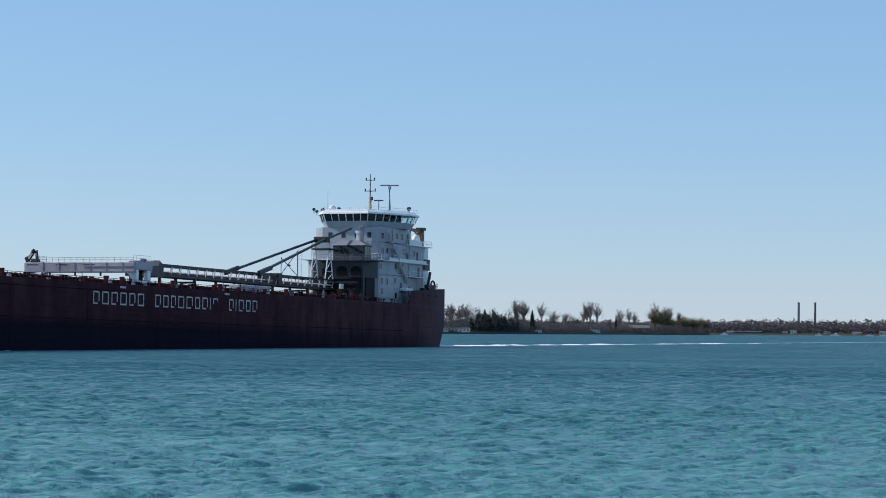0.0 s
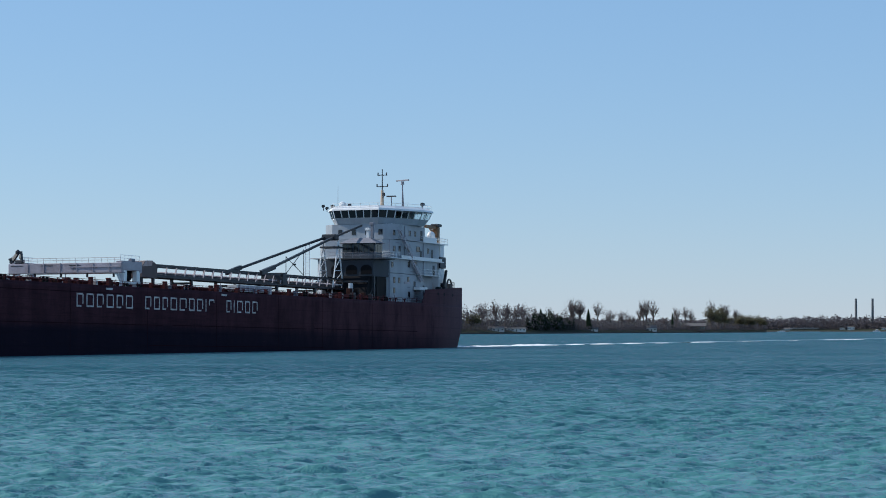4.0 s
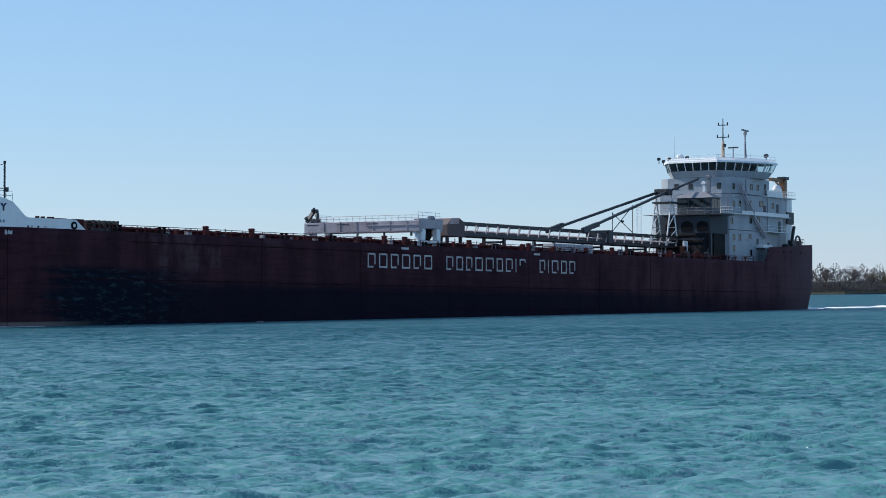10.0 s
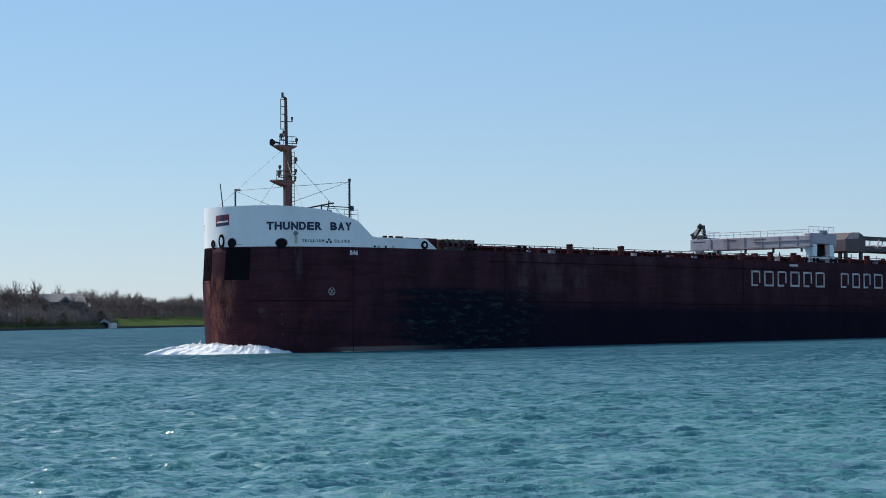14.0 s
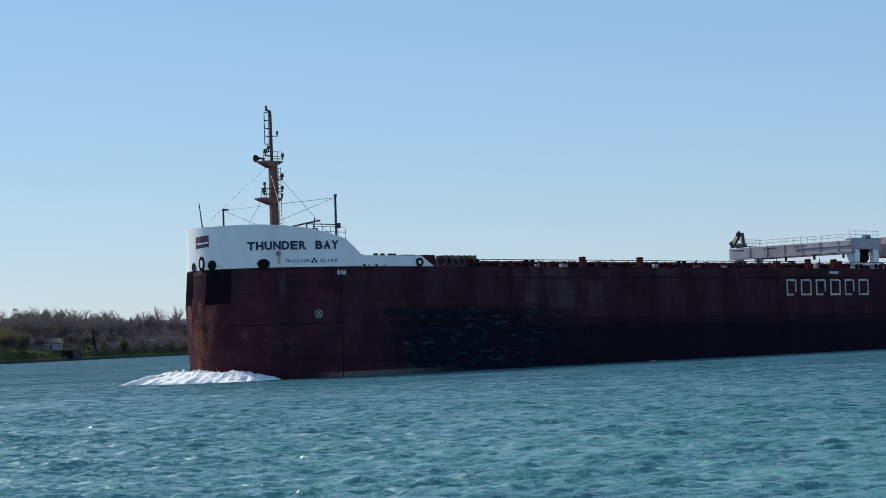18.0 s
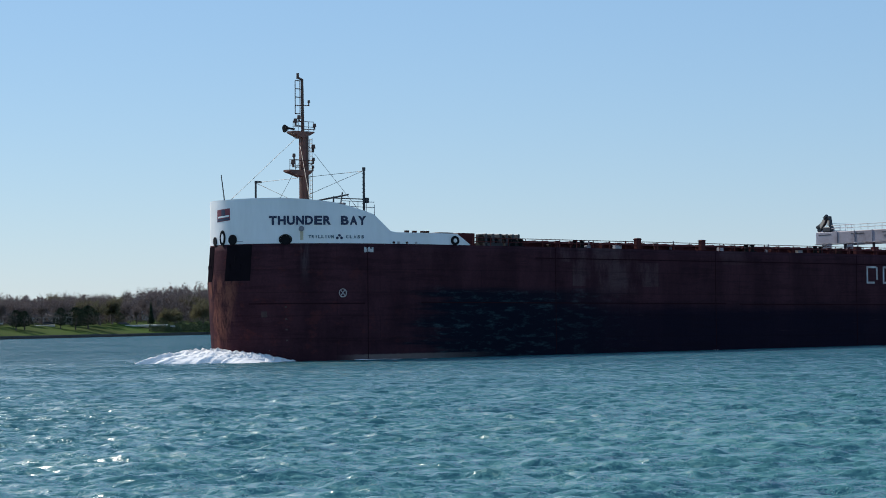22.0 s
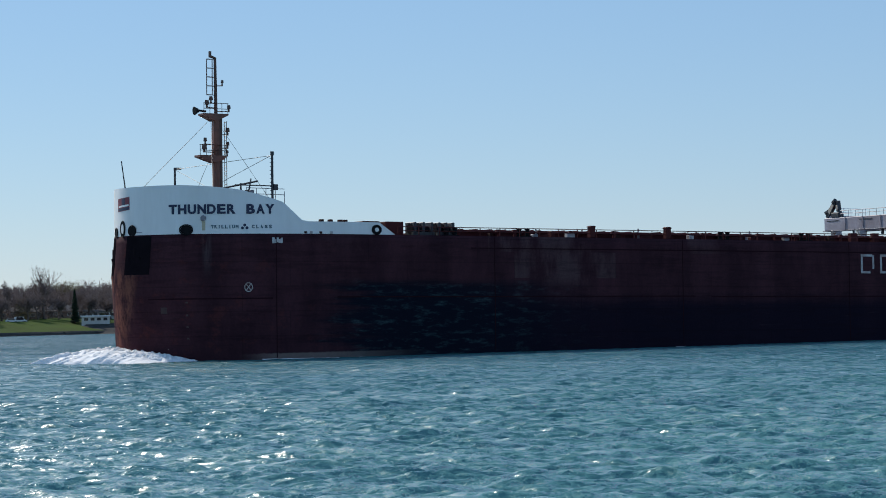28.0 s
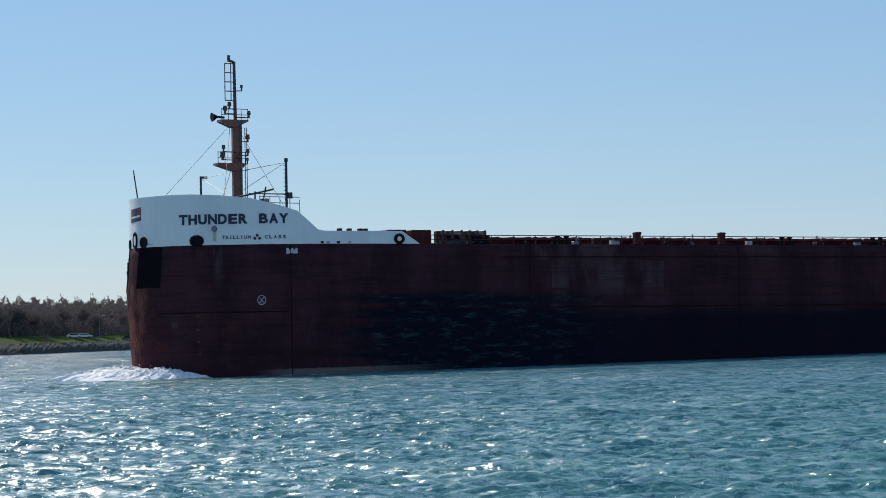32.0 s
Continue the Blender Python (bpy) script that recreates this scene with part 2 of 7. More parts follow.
    seam.inputs["Brick Width"].default_value, seam.inputs["Row Height"].default_value = 11.6, 2.15
    mp = n.new("ShaderNodeCombineXYZ")
    t.links.new(x, mp.inputs[0])
    t.links.new(z, mp.inputs[1])
    t.links.new(mp.outputs[0], seam.inputs[0])
    base = mix(math_("MULTIPLY", seam.outputs["Fac"], 0.22), base, (0.008, 0.005, 0.006))
    scuff = math_("MULTIPLY", step(noise_(1.0, (0.22, 0.22, 3.2), 4, 0.6), 0.6, 0.72), math_("MULTIPLY", step(runs, 0.4, 0.62), math_("SUBTRACT", 1.0, step(z, 7.0, 9.5))))
    base = mix(math_("MULTIPLY", scuff, 0.4), base, (0.055, 0.035, 0.04))
    # bare patch
    patch = math_("MULTIPLY", step(math_("ADD", x, math_("MULTIPLY", math_("SUBTRACT", strakes, 0.5), 18.0)), 14, 19), math_("SUBTRACT", 1.0, step(x, 28, 46)))
    patch = math_("MULTIPLY", patch, math_("SUBTRACT", 1.0, step(edge, 6.3, 7.4)))
    blue = mix(step(noise_(1.1, (0.42, 0.42, 1.5), 6, 0.7), 0.5, 0.7), (0.0040, 0.0085, 0.0165), (0.028, 0.060, 0.068))
    base = mix(math_("MULTIPLY", patch, 0.9), base, blue)
    # rust at the stem, brightened to put the sunlit face into its colour
    rust = math_("MULTIPLY", math_("MULTIPLY", step(noise_(0.9, (1.0, 1.0, 0.45), 6, 0.7), 0.38, 0.6), math_("SUBTRACT", 1.0, step(math_("ADD", x, math_("MULTIPLY", math_("SUBTRACT", runs, 0.5), 0.5)), -0.05, 0.4))), math_("SUBTRACT", 1.0, step(z, 7.2, 8.6)))
    base = mix(math_("MULTIPLY", rust, 0.75), base, (0.20, 0.080, 0.058))
    # pale scum just over the water
    scum = math_("MULTIPLY", math_("SUBTRACT", 1.0, step(math_("ADD", math_("SUBTRACT", z, math_("MULTIPLY", x, 0.0122)), math_("MULTIPLY", fine, 0.35)), 0.62, 0.75)), math_("MULTIPLY", step(x, 7, 11), math_("SUBTRACT", 1.0, step(x, 14, 26))))
    base = mix(math_("MULTIPLY", scum, 0.6), base, (0.22, 0.18, 0.16))
    hue = n.new("ShaderNodeHueSaturation")
    mr = n.new("ShaderNodeMapRange")
    mr.inputs["To Min"].default_value, mr.inputs["To Max"].default_value = 0.72, 1.28
    t.links.new(fine, mr.inputs[0])
    t.links.new(mr.outputs[0], hue.inputs["Value"])
    t.links.new(base, hue.inputs["Color"])
    t.links.new(hue.outputs[0], b.inputs["Base Color"])
    b.inputs["Roughness"].default_value = 0.7
    b.inputs["Specular IOR Level"].default_value = 0.02
    bp = n.new("ShaderNodeBump")
    bp.inputs["Strength"].default_value, bp.inputs["Distance"].default_value = 0.25, 0.15
    t.links.new(strakes, bp.inputs["Height"])
    t.links.new(bp.outputs[0], b.inputs["Normal"])
    return m


HULL = hull_paint()
SEAM = mat("dark_weld_seam", (0.028, 0.0115, 0.0155), 0.8, 0.0, 0.3, 1.0, 0.1)
SEAM.node_tree.nodes["Principled BSDF"].inputs["Specular IOR Level"].default_value = 0.0
DIM_MARK = mat("faded_hull_mark", (0.06, 0.036, 0.036), 0.7, 0.0, 0.3, 2.0, 0.05)


def water_surface():
    """Turbid turquoise river water with wind ripples."""
    m = bpy.data.materials.new("turquoise_river_water")
    m.use_nodes = True
    t, n = m.node_tree, m.node_tree.nodes
    b = n["Principled BSDF"]
    co = n.new("ShaderNodeTexCoord")
    # base colour painted greener nearby, darker blue farther out, with drifting patches
    xyz, far_, big = n.new("ShaderNodeSeparateXYZ"), n.new("ShaderNodeMath"), n.new("ShaderNodeTexNoise")
    depth, patchy, ramp = n.new("ShaderNodeMath"), n.new("ShaderNodeMath"), n.new("ShaderNodeValToRGB")
    t.links.new(co.outputs["Object"], xyz.inputs[0])
    t.links.new(co.outputs["Object"], big.inputs[0])
    big.inputs["Scale"].default_value, big.inputs["Detail"].default_value = 0.09, 4
    # weighted along x, so dimming away from the sun sits in the colour
    far_.operation, far_.inputs[1].default_value = "MULTIPLY_ADD", 3.2
    t.links.new(xyz.outputs["X"], far_.inputs[0])
    t.links.new(xyz.outputs["Y"], far_.inputs[2])
    depth.operation, depth.inputs[1].default_value = "DIVIDE", 820.0
    t.links.new(far_.outputs[0], depth.inputs[0])
    patchy.operation, patchy.inputs[1].default_value = "MULTIPLY_ADD", 0.4
    t.links.new(big.outputs[0], patchy.inputs[0])
    t.links.new(depth.outputs[0], patchy.inputs[2])
    ramp.color_ramp.elements[0].position, ramp.color_ramp.elements[1].position = 0.3, 0.95
    ramp.color_ramp.elements[0].color, ramp.color_ramp.elements[1].color = (0.076, 0.232, 0.226, 1), (0.011, 0.100, 0.113, 1)
    t.links.new(patchy.outputs[0], ramp.inputs[0])
    t.links.new(ramp.outputs[0], b.inputs["Base Color"])
        # slopes of chop, ripples and cat's paws, laid on the surface normal; the steep lee sides look to the near bank
    geo = n.new("ShaderNodeNewGeometry")
    steeper, tilt, lee = n.new("ShaderNodeMapRange"), n.new("ShaderNodeVectorMath"), n.new("ShaderNodeVectorMath")
    steeper.inputs["From Min"].default_value, steeper.inputs["From Max"].default_value = 0.15, 0.85
    steeper.inputs["To Min"].default_value, steeper.inputs["To Max"].default_value = 0.3, 2.7
    tilt.operation, tilt.inputs[0].default_value = "SCALE", (-0.10, -0.12, 0)
    t.links.new(depth.outputs[0], steeper.inputs[0])
    t.links.new(steeper.outputs[0], tilt.inputs["Scale"])
    t.links.new(geo.outputs["Normal"], lee.inputs[0])
    t.links.new(tilt.outputs[0], lee.inputs[1])
    total = lee.outputs[0]

    def vec(op, a, c=None):
        k = n.new("ShaderNodeVectorMath")
        k.operation = op
        for i, v in enumerate((a, c)):
            if isinstance(v, tuple):
                k.inputs[i].default_value = v
            elif v is not None:
                t.links.new(v, k.inputs[i])
        return k

    # slopes of waves from wave groups down to ripples, longer along their crests than across
    mp, swell, gusts = n.new("ShaderNodeMapping"), n.new("ShaderNodeTexNoise"), n.new("ShaderNodeMapRange")
    mp.vector_type = "TEXTURE"
    mp.inputs["Scale"].default_value, mp.inputs["Rotation"].default_value = (1.7, 1.0, 1.0), (0, 0, radians(-47))
    swell.inputs["Scale"].default_value, swell.inputs["Detail"].default_value, swell.inputs["Roughness"].default_value = 1.3, 3, 0.9
    t.links.new(co.outputs["Object"], mp.inputs[0])
    t.links.new(mp.outputs[0], swell.inputs[0])
    off = vec("MULTIPLY", vec("SUBTRACT", swell.outputs["Color"], (0.5, 0.5, 0.5)).outputs[0], (2.6, 2.6, 0))
    total = vec("ADD", off.outputs[0], total).outputs[0]
    group = n.new("ShaderNodeTexNoise")
    group.inputs["Scale"].default_value, group.inputs["Detail"].default_value, group.inputs["Roughness"].default_value = 0.07, 4, 0.8
    t.links.new(mp.outputs[0], group.inputs[0])
    off = vec("MULTIPLY", vec("SUBTRACT", group.outputs["Color"], (0.5, 0.5, 0.5)).outputs[0], (0.9, 0.9, 0))
    total = vec("ADD", off.outputs[0], total).outputs[0]
    # the finest ripples: a few facets stand much steeper than the rest, in clusters
    gusts.inputs["From Min"].default_value, gusts.inputs["From Max"].default_value = 0.42, 0.60
    gusts.inputs["To Min"].default_value, gusts.inputs["To Max"].default_value = 0.5, 1.4
    t.links.new(swell.outputs[0], gusts.inputs[0])
    for scale, slope, tail in ((5.5, 0.26, 15.0), (11.0, 0.42, 5.0), (26.0, 0.45, 16.0)):
        k = n.new("ShaderNodeTexNoise")
        k.inputs["Scale"].default_value, k.inputs["Detail"].default_value, k.inputs["Roughness"].default_value = scale, 2, 0.55
        t.links.new(co.outputs["Object"], k.inputs[0])
        off = vec("MULTIPLY", vec("SUBTRACT", k.outputs["Color"], (0.5, 0.5, 0.5)).outputs[0], (1, 1, 0))
        ln, steep, gust, sc = vec("LENGTH", off.outputs[0]), n.new("ShaderNodeMath"), n.new("ShaderNodeMath"), n.new("ShaderNodeVectorMath")
        steep.operation, gust.operation, sc.operation = "MULTIPLY_ADD", "MULTIPLY", "SCALE"
        steep.inputs[1].default_value, steep.inputs[2].default_value = tail * slope, slope
        t.links.new(ln.outputs["Value"], steep.inputs[0])
        t.links.new(steep.outputs[0], gust.inputs[0])
        t.links.new(gusts.outputs[0], gust.inputs[1])
        t.links.new(off.outputs[0], sc.inputs[0])
        t.links.new(gust.outputs[0], sc.inputs["Scale"])
        total = vec("ADD", sc.outputs[0], total).outputs[0]
    unit = vec("NORMALIZE", total)
    b.inputs["Roughness"].default_value, b.inputs["Specular IOR Level"].default_value = 0.9, 0.0
    gl, mx, fr, lim = n.new("ShaderNodeBsdfGlossy"), n.new("ShaderNodeMixShader"), n.new("ShaderNodeFresnel"), n.new("ShaderNodeMapRange")
    gl.inputs["Roughness"].default_value, fr.inputs["IOR"].default_value = 0.18, 1.33
    lim.inputs["From Max"].default_value, lim.inputs["To Min"].default_value, lim.inputs["To Max"].default_value = 0.5, 0.025, 0.62
    t.links.new(fr.outputs[0], lim.inputs[0])
    t.links.new(lim.outputs[0], mx.inputs[0])
    t.links.new(b.outputs[0], mx.inputs[1])
    # ripples too fine to see spread the sun's glint and the sky wide
    wide, share = n.new("ShaderNodeBsdfGlossy"), n.new("ShaderNodeMixShader")
    wide.inputs["Roughness"].default_value, share.inputs[0].default_value = 0.48, 0.18
    for k in (b, gl, wide, fr):
        t.links.new(unit.outputs[0], k.inputs["Normal"])
    t.links.new(gl.outputs[0], share.inputs[1])
    t.links.new(wide.outputs[0], share.inputs[2])
    t.links.new(share.outputs[0], mx.inputs[2])
    t.links.new(mx.outputs[0], n["Material Output"].inputs[0])
    return m


WATER = water_surface()
def foam_surface():
    """Broken white water: bright, rough, and lit through from behind."""
    m = mat("white_foam_water", (0.98, 0.965, 0.95), 0.9, 0.0, 0.04, 1.6, 0.6, second=(0.9, 0.91, 0.91), spread=0.3)
    n, t = m.node_tree.nodes, m.node_tree.links
    tr, mx = n.new("ShaderNodeBsdfTranslucent"), n.new("ShaderNodeMixShader")
    tr.inputs["Color"].default_value = (0.97, 0.97, 0.96, 1)
    mx.inputs[0].default_value = 0.15
    t.new(n["Principled BSDF"].outputs[0], mx.inputs[1])
    t.new(tr.outputs[0], mx.inputs[2])
    t.new(mx.outputs[0], n["Material Output"].inputs[0])
    return m


FOAM = foam_surface()
for node in FOAM.node_tree.nodes:
    if node.type == "BUMP":
        node.inputs["Strength"].default_value, node.inputs["Distance"].default_value = 0.4, 0.05
GRASS = mat("spring_grass", (0.050, 0.092, 0.010), 0.95, 0.0, 0.35, 0.05, 0.3, second=(0.045, 0.062, 0.012), spread=0.4)
SCRUB = mat("dull_brown_scrub", (0.042, 0.05, 0.03), 0.95, 0.0, 0.35, 0.04, 0.3, second=(0.04, 0.042, 0.03))
ROCK = mat("dark_riprap", (0.075, 0.07, 0.065), 0.9, 0.0, 0.4, 0.6, 0.4)
BARK = mat("grey_brown_bark", (0.16, 0.13, 0.115), 0.9, 0.0, 0.25, 0.4, 0.2, per_object=0.2)
def lit_through(m, color, share):
    """Fine twigs and leaves, that let the light from behind come through."""
    n, t = m.node_tree.nodes, m.node_tree.links
    tr, mx = n.new("ShaderNodeBsdfTranslucent"), n.new("ShaderNodeMixShader")
    tr.inputs["Color"].default_value = (*color, 1)
    mx.inputs[0].default_value = share
    t.new(n["Principled BSDF"].outputs[0], mx.inputs[1])
    t.new(tr.outputs[0], mx.inputs[2])
    t.new(mx.outputs[0], n["Material Output"].inputs[0])
    return m


TWIG = lit_through(mat("bare_twigs", (0.185, 0.15, 0.147), 0.9, 0.0, 0.2, 0.12, 0.0, second=(0.145, 0.12, 0.12), per_object=0.2), (0.14, 0.115, 0.112), 0.35)
# duller, grey-purple twig tone with distance haze put into the colour
FARWOOD = lit_through(mat("far_leafless_wood", (0.135, 0.12, 0.128), 0.95, 0.0, 0.18, 0.02, 0.0, second=(0.105, 0.095, 0.105)), (0.11, 0.10, 0.105), 0.4)
NEEDLE = mat("dark_needles", (0.028, 0.045, 0.025), 0.85, 0.0, 0.35, 0.3, 0.0, per_object=0.25)
BUDS = lit_through(mat("yellow_green_buds", (0.155, 0.140, 0.080), 0.85, 0.0, 0.3, 0.25, 0.0, second=(0.12, 0.105, 0.07), per_object=0.2), (0.145, 0.13, 0.07), 0.4)
SHRUB = mat("dull_green_shrub", (0.075, 0.09, 0.045), 0.85, 0.0, 0.3, 0.4, 0.0, per_object=0.3)
SIDING = mat("pale_siding", (0.62, 0.60, 0.56), 0.7, 0.0, 0.12, 0.3, 0.1, per_object=0.25)
BRICKS = mat("brown_brick_wall", (0.23, 0.15, 0.11), 0.85, 0.0, 0.25, 0.6, 0.2, per_object=0.3)
SHINGLE = mat("grey_shingles", (0.14, 0.13, 0.125), 0.85, 0.0, 0.25, 0.5, 0.2, per_object=0.3)
CONCRETE = mat("grey_concrete", (0.33, 0.32, 0.30), 0.85, 0.0, 0.2, 0.2, 0.1)
ASPHALT = mat("pale_drive", (0.62, 0.61, 0.58), 0.9, 0.0, 0.2, 0.2, 0.1)

for dull in (GRASS, SCRUB, ROCK, BARK, TWIG, FARWOOD, NEEDLE, BUDS, SHRUB, ASPHALT, CONCRETE, SHINGLE):
    dull.node_tree.nodes["Principled BSDF"].inputs["Specular IOR Level"].default_value = 0.08

# ---- water and shore ----
def wave_heights(x, y, spacing):
    """The height of wind chop: many small waves about one wind, each left out where the net is too wide for it."""
    rng = np.random.RandomState(5)
    z = np.zeros_like(x)
    wind = radians(43)
    for n in range(124):
        length = 0.36 * (1.15 / 0.36) ** rng.rand() if n < 90 else rng.uniform(1.2, 3.2)
        turn = wind + rng.normal(0, 0.6)
        height = (0.0066 if n < 90 else 0.0042) * length
        keep = np.clip((length / spacing - 2.0) / 1.5, 0, 1)
        ph = 2 * np.pi * (x * math.cos(turn) + y * math.sin(turn)) / length + rng.rand() * 6.283
        z += height * keep * (np.sin(ph) + 0.25 * np.sin(2 * ph + 1.2))
    return z


def build_water():
    ahead = np.radians(np.arange(-81, -13, 0.1))
    rest = np.radians(np.arange(-4, 270, 4.0))
    turn = np.concatenate([ahead, rest])
    rings = [0.02, 8, 20, 30, 36]
    while rings[-1] < 330:
        rings.append(rings[-1] + (0.19 * (rings[-1] / 105) ** 2 if rings[-1] > 105 else 0.11))
    while rings[-1] < 4900:
        rings.append(rings[-1] * 1.09)
    r = np.array(rings)
    rr, aa = np.meshgrid(r, turn, indexing="ij")
    x, y = -np.sin(aa) * rr, np.cos(aa) * rr
    z = wave_heights(x, y, np.maximum(rr * 0.0016, np.where(rr > 105, 0.19 * (rr / 105) ** 2, 0.11)))
    z[rr > 320] = 0
    nr, na = rr.shape
    i = np.arange(nr * na).reshape(nr, na)
    a, b = i[:-1, :], np.roll(i, -1, 1)[:-1, :]
    c, d = np.roll(i, -1, 1)[1:, :], i[1:, :]
    faces = np.stack([a, d, c, b], -1).reshape(-1, 4)
    me = bpy.data.meshes.new("water")
    me.from_pydata(np.stack([x, y, z], -1).reshape(-1, 3).tolist(), [], faces.tolist())
    me.polygons.foreach_set("use_smooth", np.ones(len(faces), bool))
    me.materials.append(WATER)
    me.update()
    ob = new("water", me)
    return tagged(ob, "choppy turquoise river water with small wind waves", "water", kind="structure")


water = build_water()

# the near bank, plain grass, under and behind the camera
bm = bmesh.new()
prism(bm, [(-260, -180), (260, -180), (260, 4.0), (-260, 4.0)], -2.0, 1.6)
for v in bm.verts:
    if v.co.y > 0 and v.co.z < 0:
        v.co.y = 9.0
near = part("near_bank", bm, GRASS)
near.matrix_basis = pose(0, 0, 0, 0, 0, -48)
tagged(near, "plain grassy near bank of the river", "shore", kind="structure")

# the shoreline, by the angle to the right of +y and the distance of the water's edge
SHORE = [(-60, 540), (-30, 530), (0, 560), (10, 605), (16.4, 665), (22, 820), (25, 870), (28, 945), (31, 1020), (34, 1200),
         (37, 1400), (41, 1650), (50, 2050), (60, 2150), (66, 2150), (68, 2300), (70, 2550), (72, 2850), (74.2, 3150)]
FAR = [(62, 4250), (70, 4200), (76, 4150), (80, 3900), (86, 3500), (95, 3000), (120, 2400)]


def out_at(way, line):
    return float(np.interp(way, [p[0] for p in line], [p[1] for p in line]))


def spot(way, far):
    return far * math.sin(radians(way)), far * math.cos(radians(way))


RISE = [(-8, -1.5), (0, -0.15), (1.0, 0.75), (2.2, 1.25), (12, 2.2), (40, 4.6), (90, 7.0), (170, 9.5), (420, 13.0)]


def rise(d):
    return float(np.interp(d, [p[0] for p in RISE], [p[1] for p in RISE]))


def build_bank(name, line, label, deep, step=0.3):
    bm = bmesh.new()
    ways = np.arange(line[0][0], line[-1][0] + step / 2, step)
    ds = [d for d, _ in RISE if d < deep] + [deep]
    rows = []
    for w in ways:
        far = out_at(w, line) + 4 * noise.noise((w * 0.8, 0, 0))
        row = []
        for d in ds:
            x, y = spot(w, far + d)
            bump = noise.noise((x * 0.02, y * 0.02, 3)) * min(max(d, 0) * 0.02, 0.8)
            row.append(bm.verts.new((x, y, rise(d) + bump)))
        x, y = spot(w, far + deep + 5)
        row.append(bm.verts.new((x, y, -2)))
        rows.append(row)
    for p, q in zip(rows, rows[1:]):
        for i in range(len(p) - 1):
            bm.faces.new((p[i], q[i], q[i + 1], p[i + 1]))
    bmesh.ops.recalc_face_normals(bm, faces=bm.faces)
    ob = part(name, bm, GRASS)
    ob.data.materials.append(ROCK)
    ob.data.materials.append(SCRUB)
    for f in ob.data.polygons:
        if f.center.x > abs(f.center.y) * 1.6:
            f.material_index = 2
        if (f.index % (len(ds))) <= 2:
            f.material_index = 1
    return tagged(ob, label, "shore", kind="structure")


build_bank("ground", SHORE, "grassy river bank edged with dark stones", 420)
build_bank("ground_far", FAR, "low wooded far bank of the river", 420, 1.0)

# ---- the ship ----
SPEED, START, SIDE, TRIM, CRAB = 5.019, 226.57, 179.87, 0.70, 0.854
ship = empty("bulk_carrier", "red-brown lake bulk carrier with white bow and stern house", "ship")
LONG, DECK, MID, NOSE = 225.4, 11.0, 10.2, 18.0


def half(x, z):
    """Half the hull's breadth at a place along it and a height."""
    h = MID
    if x < NOSE:
        h = MID * math.sqrt(max(0.0, 1 - ((NOSE - x) / NOSE) ** 2))
    if x > 200:
        s = (x - 200) / (LONG - 200)
        h = MID * (1 - 0.21 * s ** 2.4 - 0.16 * s ** 2 * min(max((7 - z) / 7, 0), 1))
    return h


def stem(z):
    """How far the stem stands ahead at a height."""
    return float(np.interp(z, [-4, 0, 7.4, 8.2, 10.9, 16], [0.35, 0.2, -0.35, -0.22, 0.0, 0.0]))


def hull_point(x, z, side):
    fore = 1 - min(max(x / NOSE, 0), 1)
    aft = max(0.0, (x - 212) / (LONG - 212))
    return Vector((x + stem(z) * fore ** 3 - aft * 2.2 * min(max((2.2 - z) / 2.2, 0), 1) ** 1.5, MID + side * half(x, z), z))


def bow_stations(n):
    return [NOSE - NOSE * math.cos(radians(a)) for a in np.linspace(0, 90, n)]


def shell(bm, xs, lo, hi, thick=0.0, levels=1):
    """The ship's side along stations xs, from lo(x) up to hi(x), port then back along starboard; with a thickness it is a bulwark."""
    ring = [(x, -1) for x in xs] + [(x, 1) for x in reversed(xs) if half(x, 5) > 0.01]
    cols = []
    for x, s in ring:
        pts = [hull_point(x, lo(x) + (hi(x) - lo(x)) * i / levels, s) for i in range(levels + 1)]
        if thick:
            for z in (hi(x), lo(x)):
                p = hull_point(x, z, s)
                d = Vector((min(max(x, 14), 205) - p.x, MID - p.y, 0))
                pts.append(p + d.normalized() * thick)
        cols.append([bm.verts.new(p) for p in pts])
    return cols


def skin(bm, cols, closed, wrap=False):
    n = len(cols)
    for i in range(n if closed else n - 1):
        p, q = cols[i], cols[(i + 1) % n]
        for j in range(len(p) - (0 if wrap else 1)):
            k = (j + 1) % len(p)
            bm.faces.new((p[j], q[j], q[k], p[k]))


def build_hull():
    bm = bmesh.new()
    xs = bow_stations(34) + [22, 27, 32] + list(np.arange(40, 200, 6)) + list(np.linspace(200, LONG, 16))
    cols = shell(bm, xs, lambda x: -3.0, lambda x: DECK, levels=20)
    skin(bm, cols, True)
    bm.faces.new([c[-1] for c in cols])
    bm.faces.new([c[0] for c in cols][::-1])
    bmesh.ops.recalc_face_normals(bm, faces=bm.faces)
    ob = part("hull", bm, HULL, ship, "red-brown hull with dark scuffs and a rusty stem")
    for f in ob.data.polygons:
        f.use_smooth = abs(f.normal.z) < 0.7
    return ob


hull = build_hull()


def bow_top(x):
    return float(np.interp(x, [0, 1.5, 3, 5, 7.3, 9, 10.3, 11.0, 11.4, 12.7, 13.3, 20.3, 21.9],
                           [15.2, 15.25, 15.25, 15.12, 14.84, 14.4, 14.0, 13.75, 13.4, 12.2, 12.08, 12.08, DECK + 0.04]))


